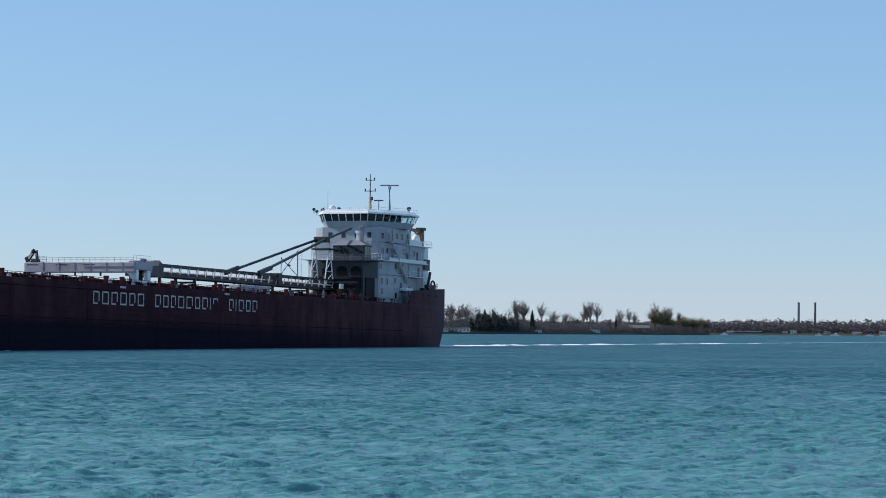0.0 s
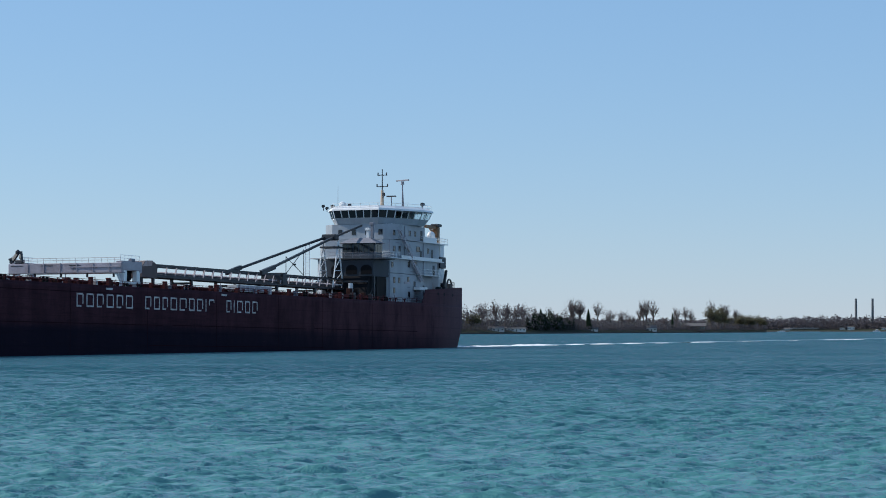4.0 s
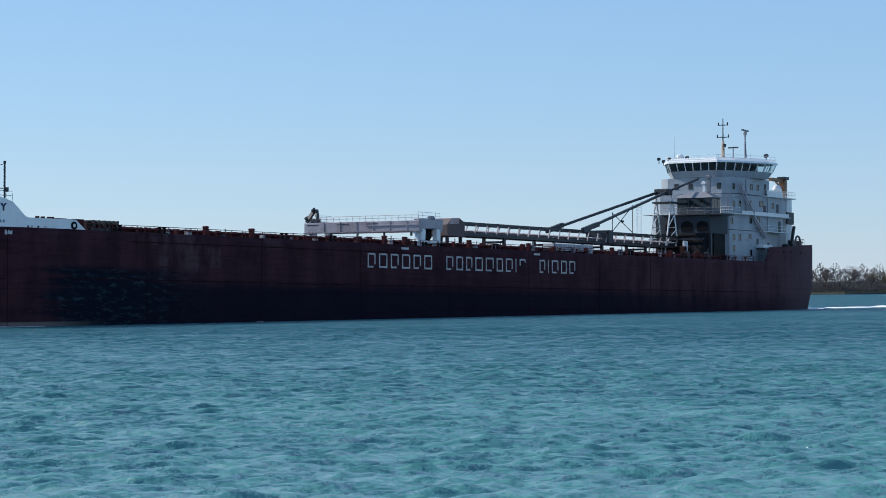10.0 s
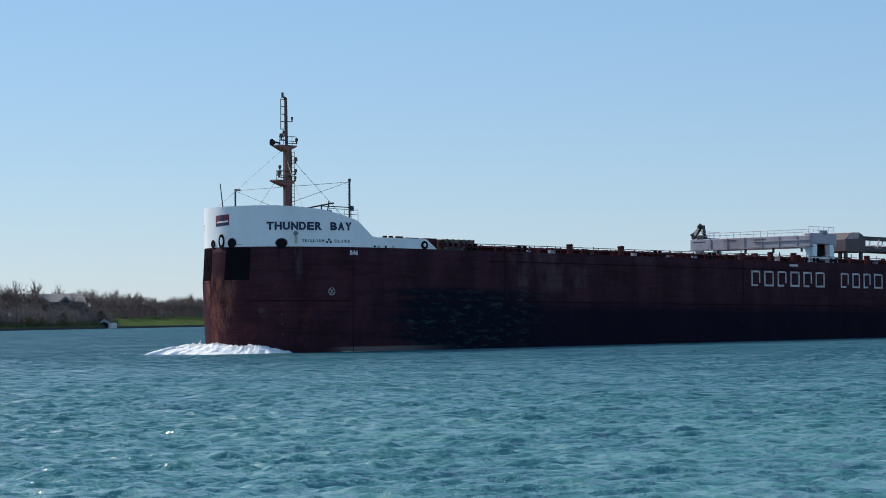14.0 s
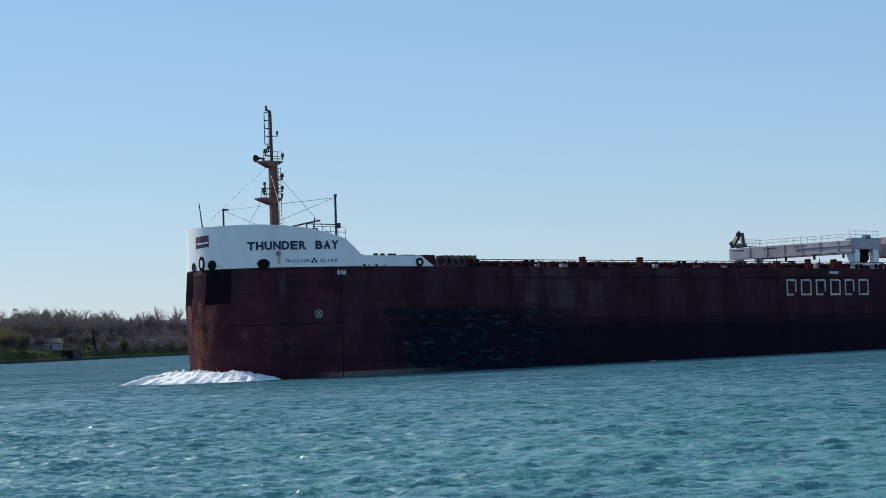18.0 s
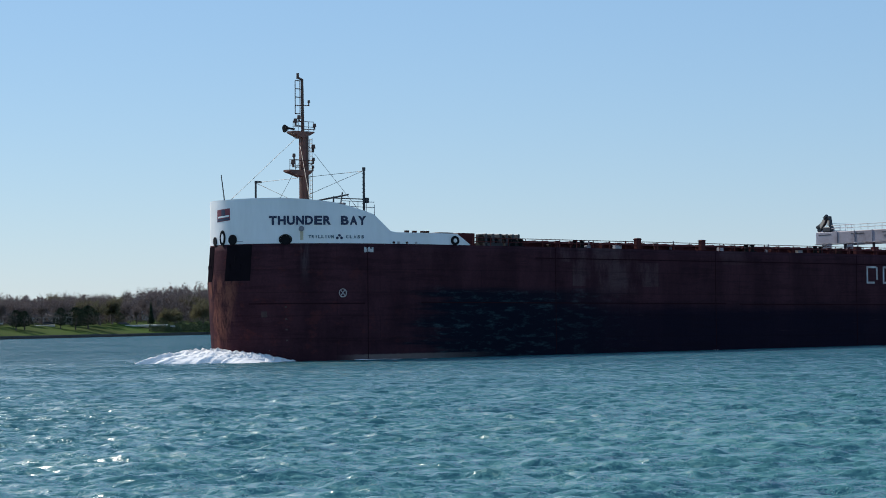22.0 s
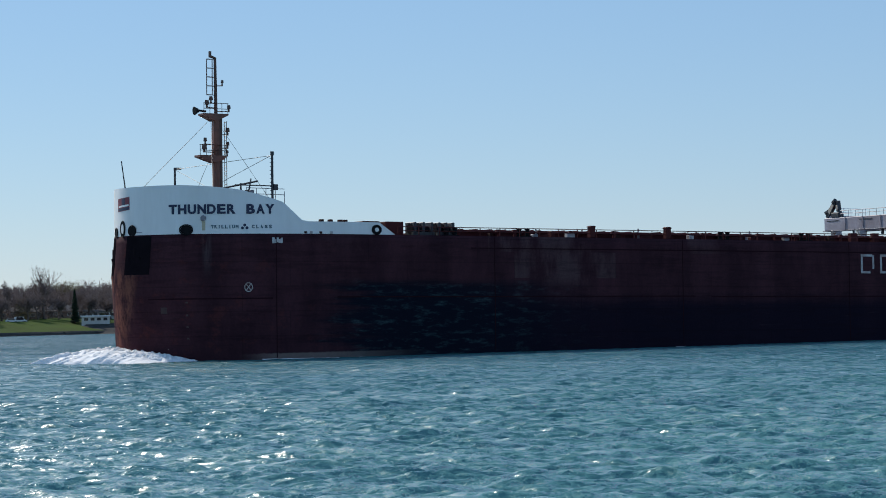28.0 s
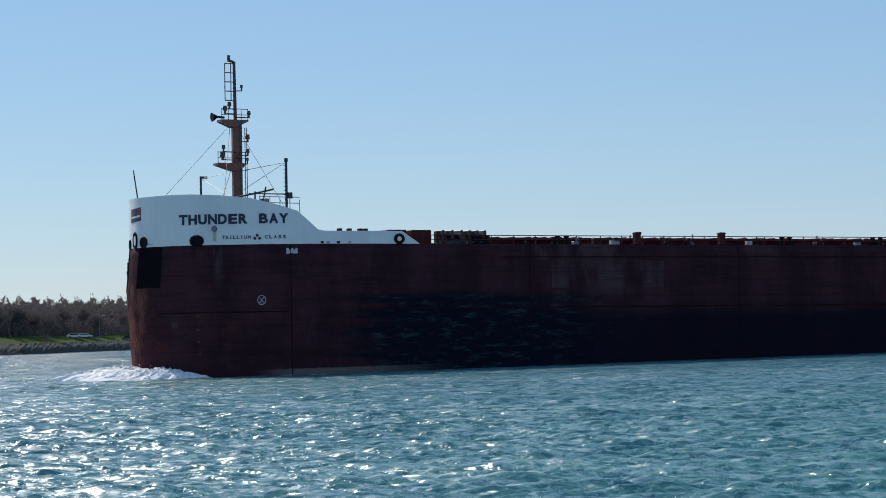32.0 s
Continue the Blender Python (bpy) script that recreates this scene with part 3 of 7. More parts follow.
def build_forecastle():
    bm = bmesh.new()
    xs = sorted(set(bow_stations(60) + [11.0, 11.4, 12.7, 13.3, 20.3, 21.0, 21.9]))
    cols = shell(bm, xs, lambda x: DECK + 0.004, bow_top, thick=0.22, levels=3)
    n = len(xs)
    skin(bm, cols[n:] + cols[:n], False, wrap=True)
    bmesh.ops.recalc_face_normals(bm, faces=bm.faces)
    return part("forecastle", bm, WHITE, ship, "white raised bow bulwark")


forecastle = build_forecastle()
bm = bmesh.new()
cols = [(NOSE - NOSE * math.cos(radians(a))) for a in np.linspace(0, 68, 24)]
prism(bm, [(x, MID - half(x, 9) + 0.24) for x in cols if half(x, 9) > 0.5] + [(x, MID + half(x, 9) - 0.24) for x in reversed(cols) if half(x, 9) > 0.5], 13.35, 13.5)
part("forecastle_deck", bm, DECK_RED, ship)


def build_poop():
    bm = bmesh.new()
    xs = [200.6, 201.4, 202.4, 204] + list(np.linspace(205, LONG, 18))
    top = lambda x: float(np.interp(x, [200.6, 202.4, 210, 225.5], [DECK + 0.04, 13.6, 13.9, 14.6]))
    skin(bm, shell(bm, xs, lambda x: DECK + 0.004, top, thick=0.2, levels=2), False, wrap=True)
    bmesh.ops.recalc_face_normals(bm, faces=bm.faces)
    return part("poop_bulwark", bm, HULL, ship)


build_poop()


# -- marks on the bow --
def bow_frame(turn, z, out=0.0):
    """A frame on the bow: x along the plating aft on the port side, y up, z outwards. turn: 0 at the stem, 90 at the shoulder."""
    a = radians(turn)
    x = NOSE - NOSE * math.cos(a)
    p = hull_point(x, z, -1 if turn >= 0 else 1)
    n = Vector((-math.cos(a) / NOSE, -math.sin(a) / MID, 0)).normalized()
    t = Vector((math.sin(a) * NOSE, -math.cos(a) * MID, 0)).normalized()
    m = Matrix((( t.x, 0, n.x, 0), (t.y, 0, n.y, 0), (0, 1, 0, 0), (0, 0, 0, 1)))
    return Matrix.Translation(p + n * out) @ m


def bow_patch(name, a0, a1, z0, z1, material, out=0.03, label="", slant=0.0):
    """A plate that follows the bow's plating."""
    bm = bmesh.new()
    cols = []
    for i in range(9):
        a = a0 + (a1 - a0) * i / 8
        dz = slant * i / 8
        cols.append([bm.verts.new(bow_frame(a, z, o) @ Vector((0, 0, 0))) for z, o in ((z0 + dz, out), (z1 + dz, out), (z1 + dz, -0.05), (z0 + dz, -0.05))])
    skin(bm, cols, False, wrap=True)
    bm.faces.new(cols[0])
    bm.faces.new(cols[-1][::-1])
    bmesh.ops.recalc_face_normals(bm, faces=bm.faces)
    return part(name, bm, material, hull, label)


def letter_mesh(ch):
    cu = bpy.data.curves.new("letter", "FONT")
    cu.body, cu.align_x, cu.align_y, cu.extrude, cu.size = ch, "CENTER", "BOTTOM_BASELINE", 0.012, 1.0
    cu.bevel_depth = 0.046
    ob = bpy.data.objects.new("letter", cu)
    scene.collection.objects.link(ob)
    me = bpy.data.meshes.new_from_object(ob.evaluated_get(bpy.context.evaluated_depsgraph_get()))
    bpy.data.objects.remove(ob)
    bpy.data.curves.remove(cu)
    xs, ys = [v.co.x for v in me.vertices], [v.co.y for v in me.vertices]
    w, h, x0, y0 = max(xs) - min(xs), max(ys) - min(ys), min(xs), min(ys)
    for v in me.vertices:
        v.co.x, v.co.y = (v.co.x - x0) / w - 0.5, (v.co.y - y0) / h
    return me


def arc_turn(start, run):
    """The turn on the bow reached from a start turn by going so many metres aft along the plating."""
    a, left = start, run
    while left > 0:
        s = math.hypot(math.sin(radians(a)) * NOSE, math.cos(radians(a)) * MID) * radians(0.1)
        left, a = left - s, a + 0.1
    return a


# the ship's name on both bows
run = 0.0
full = sum(math.hypot(math.sin(radians(a)) * NOSE, math.cos(radians(a)) * MID) * radians(0.1) for a in np.arange(29.0, 64.3, 0.1))
name_text = "THUNDER BAY"
pitch = full / (len(name_text) - 0.22)
for i, ch in enumerate(name_text):
    if ch == " ":
        continue
    me = letter_mesh(ch)
    me.materials.append(NAVY)
    at = arc_turn(29.0, pitch * (i + 0.39))
    for turn in (at, -at):
        ob = new("letter", me)
        ob.parent = forecastle
        m = bow_frame(turn, 12.72, 0.02)
        if turn < 0:
            m = bow_frame(-arc_turn(29.0, pitch * (len(name_text) - i - 0.61)), 12.72, 0.02)
        ob.matrix_basis = m @ Matrix.Diagonal((pitch * (0.88 if ch != "Y" else 0.94), 0.84, 1, 1))

SMALL_MARK = mat("faded_teal_mark", (0.06, 0.13, 0.17), 0.6)
# the small line under it, and a crest of plain shapes
for word, a0, a1 in (("TRILLIUM", 44.4, 53.6), ("CLASS", 57.4, 64.0)):
    for i, ch in enumerate(word):
        me = letter_mesh(ch)
        me.materials.append(SMALL_MARK)
        ob = new("letter", me)
        ob.parent = forecastle
        wide = 0.08 if ch == "I" else 0.24
        ob.matrix_basis = bow_frame(a0 + (a1 - a0) * (i + 0.5) / len(word), 11.46, 0.012) @ Matrix.Diagonal((wide, 0.3, 0.4, 1))
for da, dz in ((0, 0.24), (-0.55, 0), (0.55, 0)):
    bm = bmesh.new()
    bmesh.ops.create_cone(bm, cap_ends=True, segments=10, radius1=0.13, radius2=0.13, depth=0.04, matrix=bow_frame(55.4 + da * 1.3, 11.5 + dz, 0.01))
    part("crest_dot", bm, NAVY, forecastle)
bow_patch("bow_crest", -2.6, 8.2, 13.14, 14.28, FLAG_RED, 0.02, "dark red and navy crest", 0.12)
bow_patch("crest_bar", -1.6, 7.6, 13.5, 13.66, WHITE, 0.028, "", 0.1)
bow_patch("crest_bar", 1.6, 4.6, 13.7, 14.3, NAVY, 0.034)
bow_patch("crest_bar", -2.2, 7.8, 13.2, 13.42, NAVY, 0.028, "", 0.1)

# anchor pockets beside the stem, shade painted as black plates, an anchor in each
for side in (1, -1):
    pocket = bow_patch("anchor_pocket", side * 6.2, side * 21.0, 7.55, 10.9, PIT, 0.012)
    bm = bmesh.new()
    f = bow_frame(side * 12.5, 8.2, -0.13)
    for a, b, r in (((0, 0, 0), (0, 1.7, 0), 0.13), ((-0.6, 0.15, 0), (0.6, 0.15, 0), 0.16), ((-0.55, 0.1, 0), (-0.62, 0.9, 0.1), 0.1), ((0.55, 0.1, 0), (0.62, 0.9, 0.1), 0.1)):
        bar(bm, f @ Vector(a), f @ Vector(b), r)
    part("anchor", bm, PIT, hull, "black stockless anchor")
    bow_patch("pocket_lip", side * 6.0, side * 21.2, 7.35, 7.56, HULL, 0.03)


def chock(turn, z, rx, rz, rim=True, x=None):
    """A mooring hole in the bulwark: dark opening with a raised rim."""
    f = bow_frame(turn, z, 0.02) if x is None else Matrix.Translation((x, -0.02, z)) @ Matrix(((1, 0, 0, 0), (0, 0, -1, 0), (0, 1, 0, 0), (0, 0, 0, 1)))
    bm = bmesh.new()
    bmesh.ops.create_cone(bm, cap_ends=True, segments=18, radius1=1, radius2=1, depth=0.05, matrix=f @ Matrix.Diagonal((rx, rz, 1, 1)))
    hole = part("mooring_hole", bm, BLACK, forecastle)
    if rim:
        bm = bmesh.new()
        pts = [f @ Vector((rx * 1.12 * math.cos(k), rz * 1.12 * math.sin(k), 0.02)) for k in np.linspace(0, 2 * math.pi, 19)]
        for a, b in zip(pts, pts[1:]):
            bar(bm, a, b, 0.05, sides=5)
        part("hole_rim", bm, BLACK, forecastle)


chock(2.6, 11.62, 0.34, 0.62)
bm = bmesh.new()
f = bow_frame(2.6, 11.62, 0.05)
bmesh.ops.create_cone(bm, cap_ends=True, segments=14, radius1=1, radius2=1, depth=0.06, matrix=f @ Matrix.Diagonal((0.2, 0.42, 1, 1)))
part("fairlead_throat", bm, WHITE, forecastle)
for turn, z, rx, rz in ((10.1, 11.42, 0.42, 0.4), (-5.2, 11.34, 0.3, 0.36), (35.7, 11.36, 0.52, 0.4), (-35.7, 11.36, 0.52, 0.4)):
    chock(turn, z, rx, rz)
chock(0, 11.42, 0.42, 0.36, True, 20.0)
bm = bmesh.new()
bmesh.ops.create_cone(bm, cap_ends=True, segments=12, radius1=0.2, radius2=0.2, depth=0.06, matrix=Matrix.Translation((20.0, -0.06, 11.42)) @ pose(0, 0, 0, 90, 0, 0))
part("fairlead_throat", bm, WHITE, forecastle)
bm = bmesh.new()
bar(bm, bow_frame(41.9, 12.36, 0) @ Vector((0, 0, 0)), bow_frame(41.9, 12.36, 0.3) @ Vector((0, 0, 0)), 0.26, 0.2, 10)
part("bow_light", bm, STEEL_GREY, forecastle)
bow_patch("rust_run", 41.4, 42.6, 11.3, 12.1, mat("buff_rust_run", (0.55, 0.47, 0.33), 0.7), 0.006)
bow_patch("paint_mark", 12.2, 16.0, 11.22, 11.27, STEEL_GREY, 0.02)

# thruster mark: a ring with a cross
bm = bmesh.new()
f = bow_frame(56.6, 6.38, 0.03)
pts = [f @ Vector((0.34 * math.cos(k), 0.38 * math.sin(k), 0)) for k in np.linspace(0, 2 * math.pi, 17)]
for a, b in zip(pts, pts[1:]):
    beam(bm, a, b, 0.08, 0.08)
for k in (0.9, 2.3):
    beam(bm, f @ Vector((0.33 * math.cos(k), 0.36 * math.sin(k), 0)), f @ Vector((-0.33 * math.cos(k), -0.36 * math.sin(k), 0)), 0.07, 0.07)
part("thruster_mark", bm, LETTER_WHITE, hull)
# tonnage and draught marks, as plain bars
for turn, z, w, h in ((64.2, 10.42, 0.12, 0.5), (64.9, 10.36, 0.1, 0.32), (65.5, 10.45, 0.1, 0.42), (66.1, 10.36, 0.1, 0.32), (66.7, 10.42, 0.1, 0.46), (36.0, 4.0, 0.2, 0.16), (36.0, 3.0, 0.2, 0.14), (36.0, 5.1, 0.2, 0.14), (36.1, 2.0, 0.2, 0.14)):
    bow_patch("hull_mark", turn - w * (3.0 if z > 9 else 2.0), turn + w * (3.0 if z > 9 else 2.0), z - h / 2, z + h / 2, LETTER_WHITE if z > 9 else DIM_MARK, 0.012)
bow_patch("worn_plate", 25.6, 28.2, 4.15, 4.7, mat("worn_primer", (0.058, 0.03, 0.03), 0.8, 0.0, 0.5, 2.5), 0.008)
bow_patch("fender_strake", 20, 64, 5.35, 5.47, SEAM, 0.03)
for x in (10.4, 32.6, 54.5, 76, 97.5, 119, 140.5, 157.3, 178):
    y = MID - half(x, 5)
    part("weld_seam", box(x - 0.035, x + 0.035, y - 0.02, y + 0.1, -1, DECK - 0.1), SEAM, hull)
for x, z, w in ((36, 5.5, 40), (80, 5.45, 44), (128, 5.5, 46), (176, 5.6, 44), (60, 9.9, 60), (128, 2.4, 60)):
    part("plate_lap", box(x - w / 2, x + w / 2, -0.02, 0.1, z - 0.05, z + 0.05), SEAM, hull)

# the owner's name amidships: plain bars, one worn mark for each character
def owner_mark(x0, widths, pitch, cut=()):
    x = x0
    for i, w in enumerate(widths):
        bm = bmesh.new()
        lo, hi, s = (8.75 if i in cut else 7.78), 9.72, 0.23
        slab(bm, x, x + s, -0.03, 0.02, lo, hi)
        if w > 0.5:
            slab(bm, x + w - s, x + w, -0.03, 0.02, lo + (0.0 if i % 2 else 0.45), hi - 0.1)
            slab(bm, x + s, x + w - s, -0.03, 0.02, hi - s, hi)
            if i not in cut:
                slab(bm, x + s, x + w - s - (0.0 if i % 2 else 0.3), -0.03, 0.02, lo, lo + s)
        part("owner_mark", bm, LETTER_WHITE, hull)
        x += w + pitch


owner_mark(77.6, (1.8, 1.95, 1.85, 1.95, 1.8, 1.95), 0.85)
owner_mark(96.8, (1.75, 1.7, 1.6, 1.95, 2.1, 1.7, 1.85, 0.3, 1.7), 0.85, (8,))
owner_mark(122.3, (1.6, 0.3, 1.9, 1.65, 1.75), 0.85)
for x in (86.5, 121.5):
    part("hull_mark", box(x - 0.9, x + 0.9, -0.025, 0.02, 10.35, 10.65), LETTER_WHITE, hull)


# -- foremast and gear on the forecastle --
foremast = part("foremast", box(9.68, 10.32, MID - 0.3, MID + 0.3, 13.5, 22.0, 0.12), MAST_BUFF, ship, "buff-painted foremast with a dark after side")
foremast.matrix_basis = pose(-0.55, 0, 0)
part("mast_back", box(10.2, 10.48, MID - 0.34, MID + 0.1, 13.5, 21.9, 0.04), MAST_DARK, foremast)
bm = bmesh.new()
bar(bm, (10.0, MID, 22), (9.95, MID, 27.2), 0.17, 0.13, 8)
bar(bm, (9.95, MID, 27.15), (9.5, MID, 27.3), 0.12)
bar(bm, (9.45, MID, 27.2), (9.45, MID, 27.75), 0.13)
part("topmast", bm, MAST_DARK, foremast)
for z, x0, x1 in ((18.25, 8.1, 10.75), (22.0, 8.5, 11.0)):
    bm = bmesh.new()
    prism(bm, [(x0, z - 0.05), (x0, z + 0.12), (x1, z + 0.12), (x1, z + 0.0), (10.5, z - 0.25), (9.7, z - 0.55)], MID - 0.55, MID + 0.55, axis=1)
    part("mast_platform", bm, MAST_BUFF, foremast)
    bm = bmesh.new()
    for x in np.linspace(x0 + 0.05, x1 - 0.05, 5):
        bar(bm, (x, MID - 0.5, z + 0.1), (x, MID - 0.5, z + 1.05), 0.03, sides=4)
    for h in (0.55, 1.05):
        bar(bm, (x0, MID - 0.5, z + h), (x1, MID - 0.5, z + h), 0.03, sides=4)
    part("platform_rail", bm, MAST_DARK, foremast)
bm = bmesh.new()
bar(bm, (8.25, MID - 0.2, 22.35), (7.75, MID - 0.2, 22.3), 0.1, 0.4, 12)
bar(bm, (8.9, MID - 0.2, 22.3), (8.2, MID - 0.2, 22.35), 0.1)
part("horn", bm, BLACK, foremast, "black air horn")
for x, z, s in ((8.6, 18.9, 0.28), (8.7, 19.6, 0.2), (10.95, 19.3, 0.2), (10.95, 20.5, 0.24), (8.9, 22.9, 0.25), (9.3, 23.3, 0.22), (11.1, 22.6, 0.2), (10.45, 24.9, 0.16), (10.9, 18.6, 0.16)):
    bm = bmesh.new()
    bar(bm, (x, MID - 0.4, z - 0.3), (x, MID - 0.4, z), s * 0.4)
    bar(bm, (x, MID - 0.4, z), (x, MID - 0.4, z + s * 1.6), s * 0.9, s * 0.7, 8)
    bar(bm, (x, MID - 0.4, z - 0.25), (10.0, MID - 0.1, z - 0.25), 0.045, sides=5)
    part("mast_lamp", bm, MAST_DARK, foremast)
bm = bmesh.new()
for dx in (-0.28, 0.28):
    bar(bm, (9.25 + dx, MID - 0.25, 23.8), (9.25 + dx, MID - 0.25, 27.0), 0.045, sides=5)
for z in (23.8, 24.6, 25.4, 26.2, 27.0):
    bar(bm, (8.97, MID - 0.25, z), (9.53, MID - 0.25, z), 0.05, sides=5)
    bar(bm, (9.53, MID - 0.25, z), (10.0, MID, z), 0.035, sides=4)
part("aerial_frame", bm, MAST_DARK, foremast)
bm = bmesh.new()
for dy in (-0.2, 0.2):
    bar(bm, (10.95, MID + dy, 13.5), (10.95, MID + dy, 21.5), 0.035, sides=4)
for z in np.arange(13.8, 21.5, 0.4):
    bar(bm, (10.95, MID - 0.2, z), (10.95, MID + 0.2, z), 0.03, sides=4)
part("mast_ladder", bm, MAST_DARK, foremast)
for a, b in (((9.5, MID, 21.7), (6.0, 3.2, 15.0)), ((9.5, MID, 21.7), (5.2, 16.6, 15.2)), ((10.6, MID, 20.8), (11.2, 1.9, 13.6)),
             ((10.6, MID, 20.8), (11.2, 18.4, 13.6)), ((10.8, 1.5, 17.8), (10.2, 18.5, 17.7)), ((10.8, 1.5, 17.8), (10.5, MID, 16.0)), ((10.1, 18.5, 17.6), (10.6, MID, 14.8))):
    bm = bmesh.new()
    bar(bm, a, b, 0.022, sides=4)
    part("stay_wire", bm, DARK_STEEL, foremast)
bm = bmesh.new()
bar(bm, (0.6, 9.95, 13.5), (0.0, 9.95, 17.6), 0.075, 0.05)
part("jackstaff", bm, DARK_STEEL, ship)
bm = bmesh.new()
bar(bm, (9.5, 18.6, 13.5), (9.5, 18.6, 17.75), 0.1)
beam(bm, (9.4, 18.6, 17.75), (10.1, 18.5, 17.75), 0.16, 0.2)
part("lamp_post", bm, DARK_STEEL, ship)
bm = bmesh.new()
bar(bm, (10.26, 1.3, 13.5), (10.26, 1.3, 18.0), 0.11)
bar(bm, (10.26, 1.3, 17.85), (10.26, 1.3, 18.15), 0.16)
for z in np.arange(14.4, 17.6, 0.35):
    beam(bm, (10.04, 1.3, z), (10.26, 1.3, z), 0.05, 0.05)
slab(bm, 10.34, 10.74, 1.15, 1.45, 14.8, 15.3)
part("after_pole", bm, DARK_STEEL, ship)
bm = bmesh.new()
bar(bm, (6.9, 5.0, 15.0), (10.0, 3.4, 15.7), 0.08)
bar(bm, (8.0, 3.9, 15.35), (10.7, 1.9, 15.2), 0.05)
bar(bm, (8.4, 3.6, 13.5), (8.4, 3.6, 15.5), 0.08)
slab(bm, 8.9, 9.5, 3.2, 3.8, 13.5, 14.9)
bar(bm, (9.1, 3.4, 14.9), (9.3, 3.4, 15.9), 0.07)
part("davit", bm, DARK_STEEL, ship)
bm = bmesh.new()
for x in np.arange(8.2, 11.6, 0.8):
    bar(bm, (x, MID - half(x, 9) + 0.5, 13.5), (x, MID - half(x, 9) + 0.5, 15.1 - 0.12 * (x - 8)), 0.035, sides=4)
for h in (1.0, 1.5):
    bar(bm, (8.2, MID - half(8.2, 9) + 0.5, 13.5 + h), (11.4, MID - half(11.4, 9) + 0.5, 13.4 + h), 0.03, sides=4)
part("forecastle_rail", bm, STEEL_GREY, ship)
for x, y, w in ((2.2, 8, 0.5), (4.2, 5.5, 0.4), (7.3, 3.5, 0.5), (9.0, 3.0, 0.4)):
    part("deck_vent", box(x, x + w, y, y + w, 13.5, 15.35 - 0.05 * x, 0.05), STEEL_GREY, ship)

# -- deck edge rail, hatches, winches, small deck gear --
post = box(-0.03, 0.03, -0.03, 0.03, 0, 0.78)
me_post = part("rail_post", post, DECK_RED, ship).data
bpy.data.objects["rail_post"].matrix_basis = pose(22.4, 0.25, DECK)
for side in (0.25, 2 * MID - 0.25):
    for x in np.arange(24.6, 200, 2.2):
        piece("rail_post", me_post, ship, pose(float(x), side, DECK))
    for h in (0.4, 0.76):
        bm = bmesh.new()
        bar(bm, (22.4, side, DECK + h), (200, side, DECK + h), 0.04, sides=5)
        part("rail", bm, DECK_RED, ship)
coaming, cover, rib = box(0, 9.6, 4.4, 16.0, 0, 0.62, 0.04), box(-0.15, 9.75, 4.2, 16.2, 0.625, 0.78, 0.03), box(0, 0.15, 4.15, 16.25, 0.78, 0.86)
hatch = part("hatch", coaming, DECK_RED, ship)
lid = part("hatch_cover", cover, DECK_RED, hatch)
stiff = part("stiffener", rib, DECK_RED, lid)
for i in range(13):
    h_ = hatch if i == 0 else piece("hatch", hatch.data, ship)
    h_.matrix_basis = pose(31 + 11.6 * i, 0, DECK)
    if i:
        piece("hatch_cover", lid.data, h_)
    for k in range(6):
        if i or k:
            piece("hatch_stiffener", stiff.data, h_, pose(0.8 + 1.6 * k, 0, 0))
stiff.name, stiff.parent = "hatch_stiffener", hatch
stiff.matrix_basis = pose(0.8, 0, 0)
side_box = bmesh.new()
slab(side_box, -0.29, 0.29, 0.05, 0.6, 0, 1.14, 0.05)
slab(side_box, -0.33, 0.33, 0.0, 0.65, 0.98, 1.07, 0.02)
vent = part("deck_vent_box", side_box, DECK_RED, ship)
vent.matrix_basis = pose(43.85, 0, DECK)
for x in (52.9, 82.7, 87.6, 104, 120.5, 146, 166):
    piece("deck_vent_box", vent.data, ship, pose(x, 0.5 if x > 60 else 0, DECK))
rng = random.Random(7)
lump = bmesh.new()
bar(lump, (0, 0, 0), (0, 0, 0.5), 0.12, sides=8)
bar(lump, (0, 0, 0.45), (0, 0, 0.7), 0.3, 0.22, 8)
mush = part("mushroom_vent", lump, DECK_RED, ship)
mush.matrix_basis = pose(34, 1.4, DECK)
for i in range(44):
    piece("mushroom_vent", mush.data, ship, pose(36 + i * 3.7 + rng.uniform(-1, 1), rng.uniform(0.9, 2.6), DECK, 0, 0, rng.uniform(0, 90)))
boll = bmesh.new()
for dx in (-0.45, 0.45):
    bar(boll, (dx, 0, 0), (dx, 0, 0.7), 0.2, sides=10)
    bar(boll, (dx, 0, 0.68), (dx, 0, 0.78), 0.26, sides=10)
slab(boll, -0.8, 0.8, -0.3, 0.3, 0, 0.1)
bollard = part("bollard", boll, BLACK, ship)
bollard.matrix_basis = pose(60.5, 1.0, DECK)
for x in (36.5, 71, 93, 111.5, 152.5, 171, 186, 28.5):
    piece("bollard", bollard.data, ship, pose(x, 1.0, DECK))


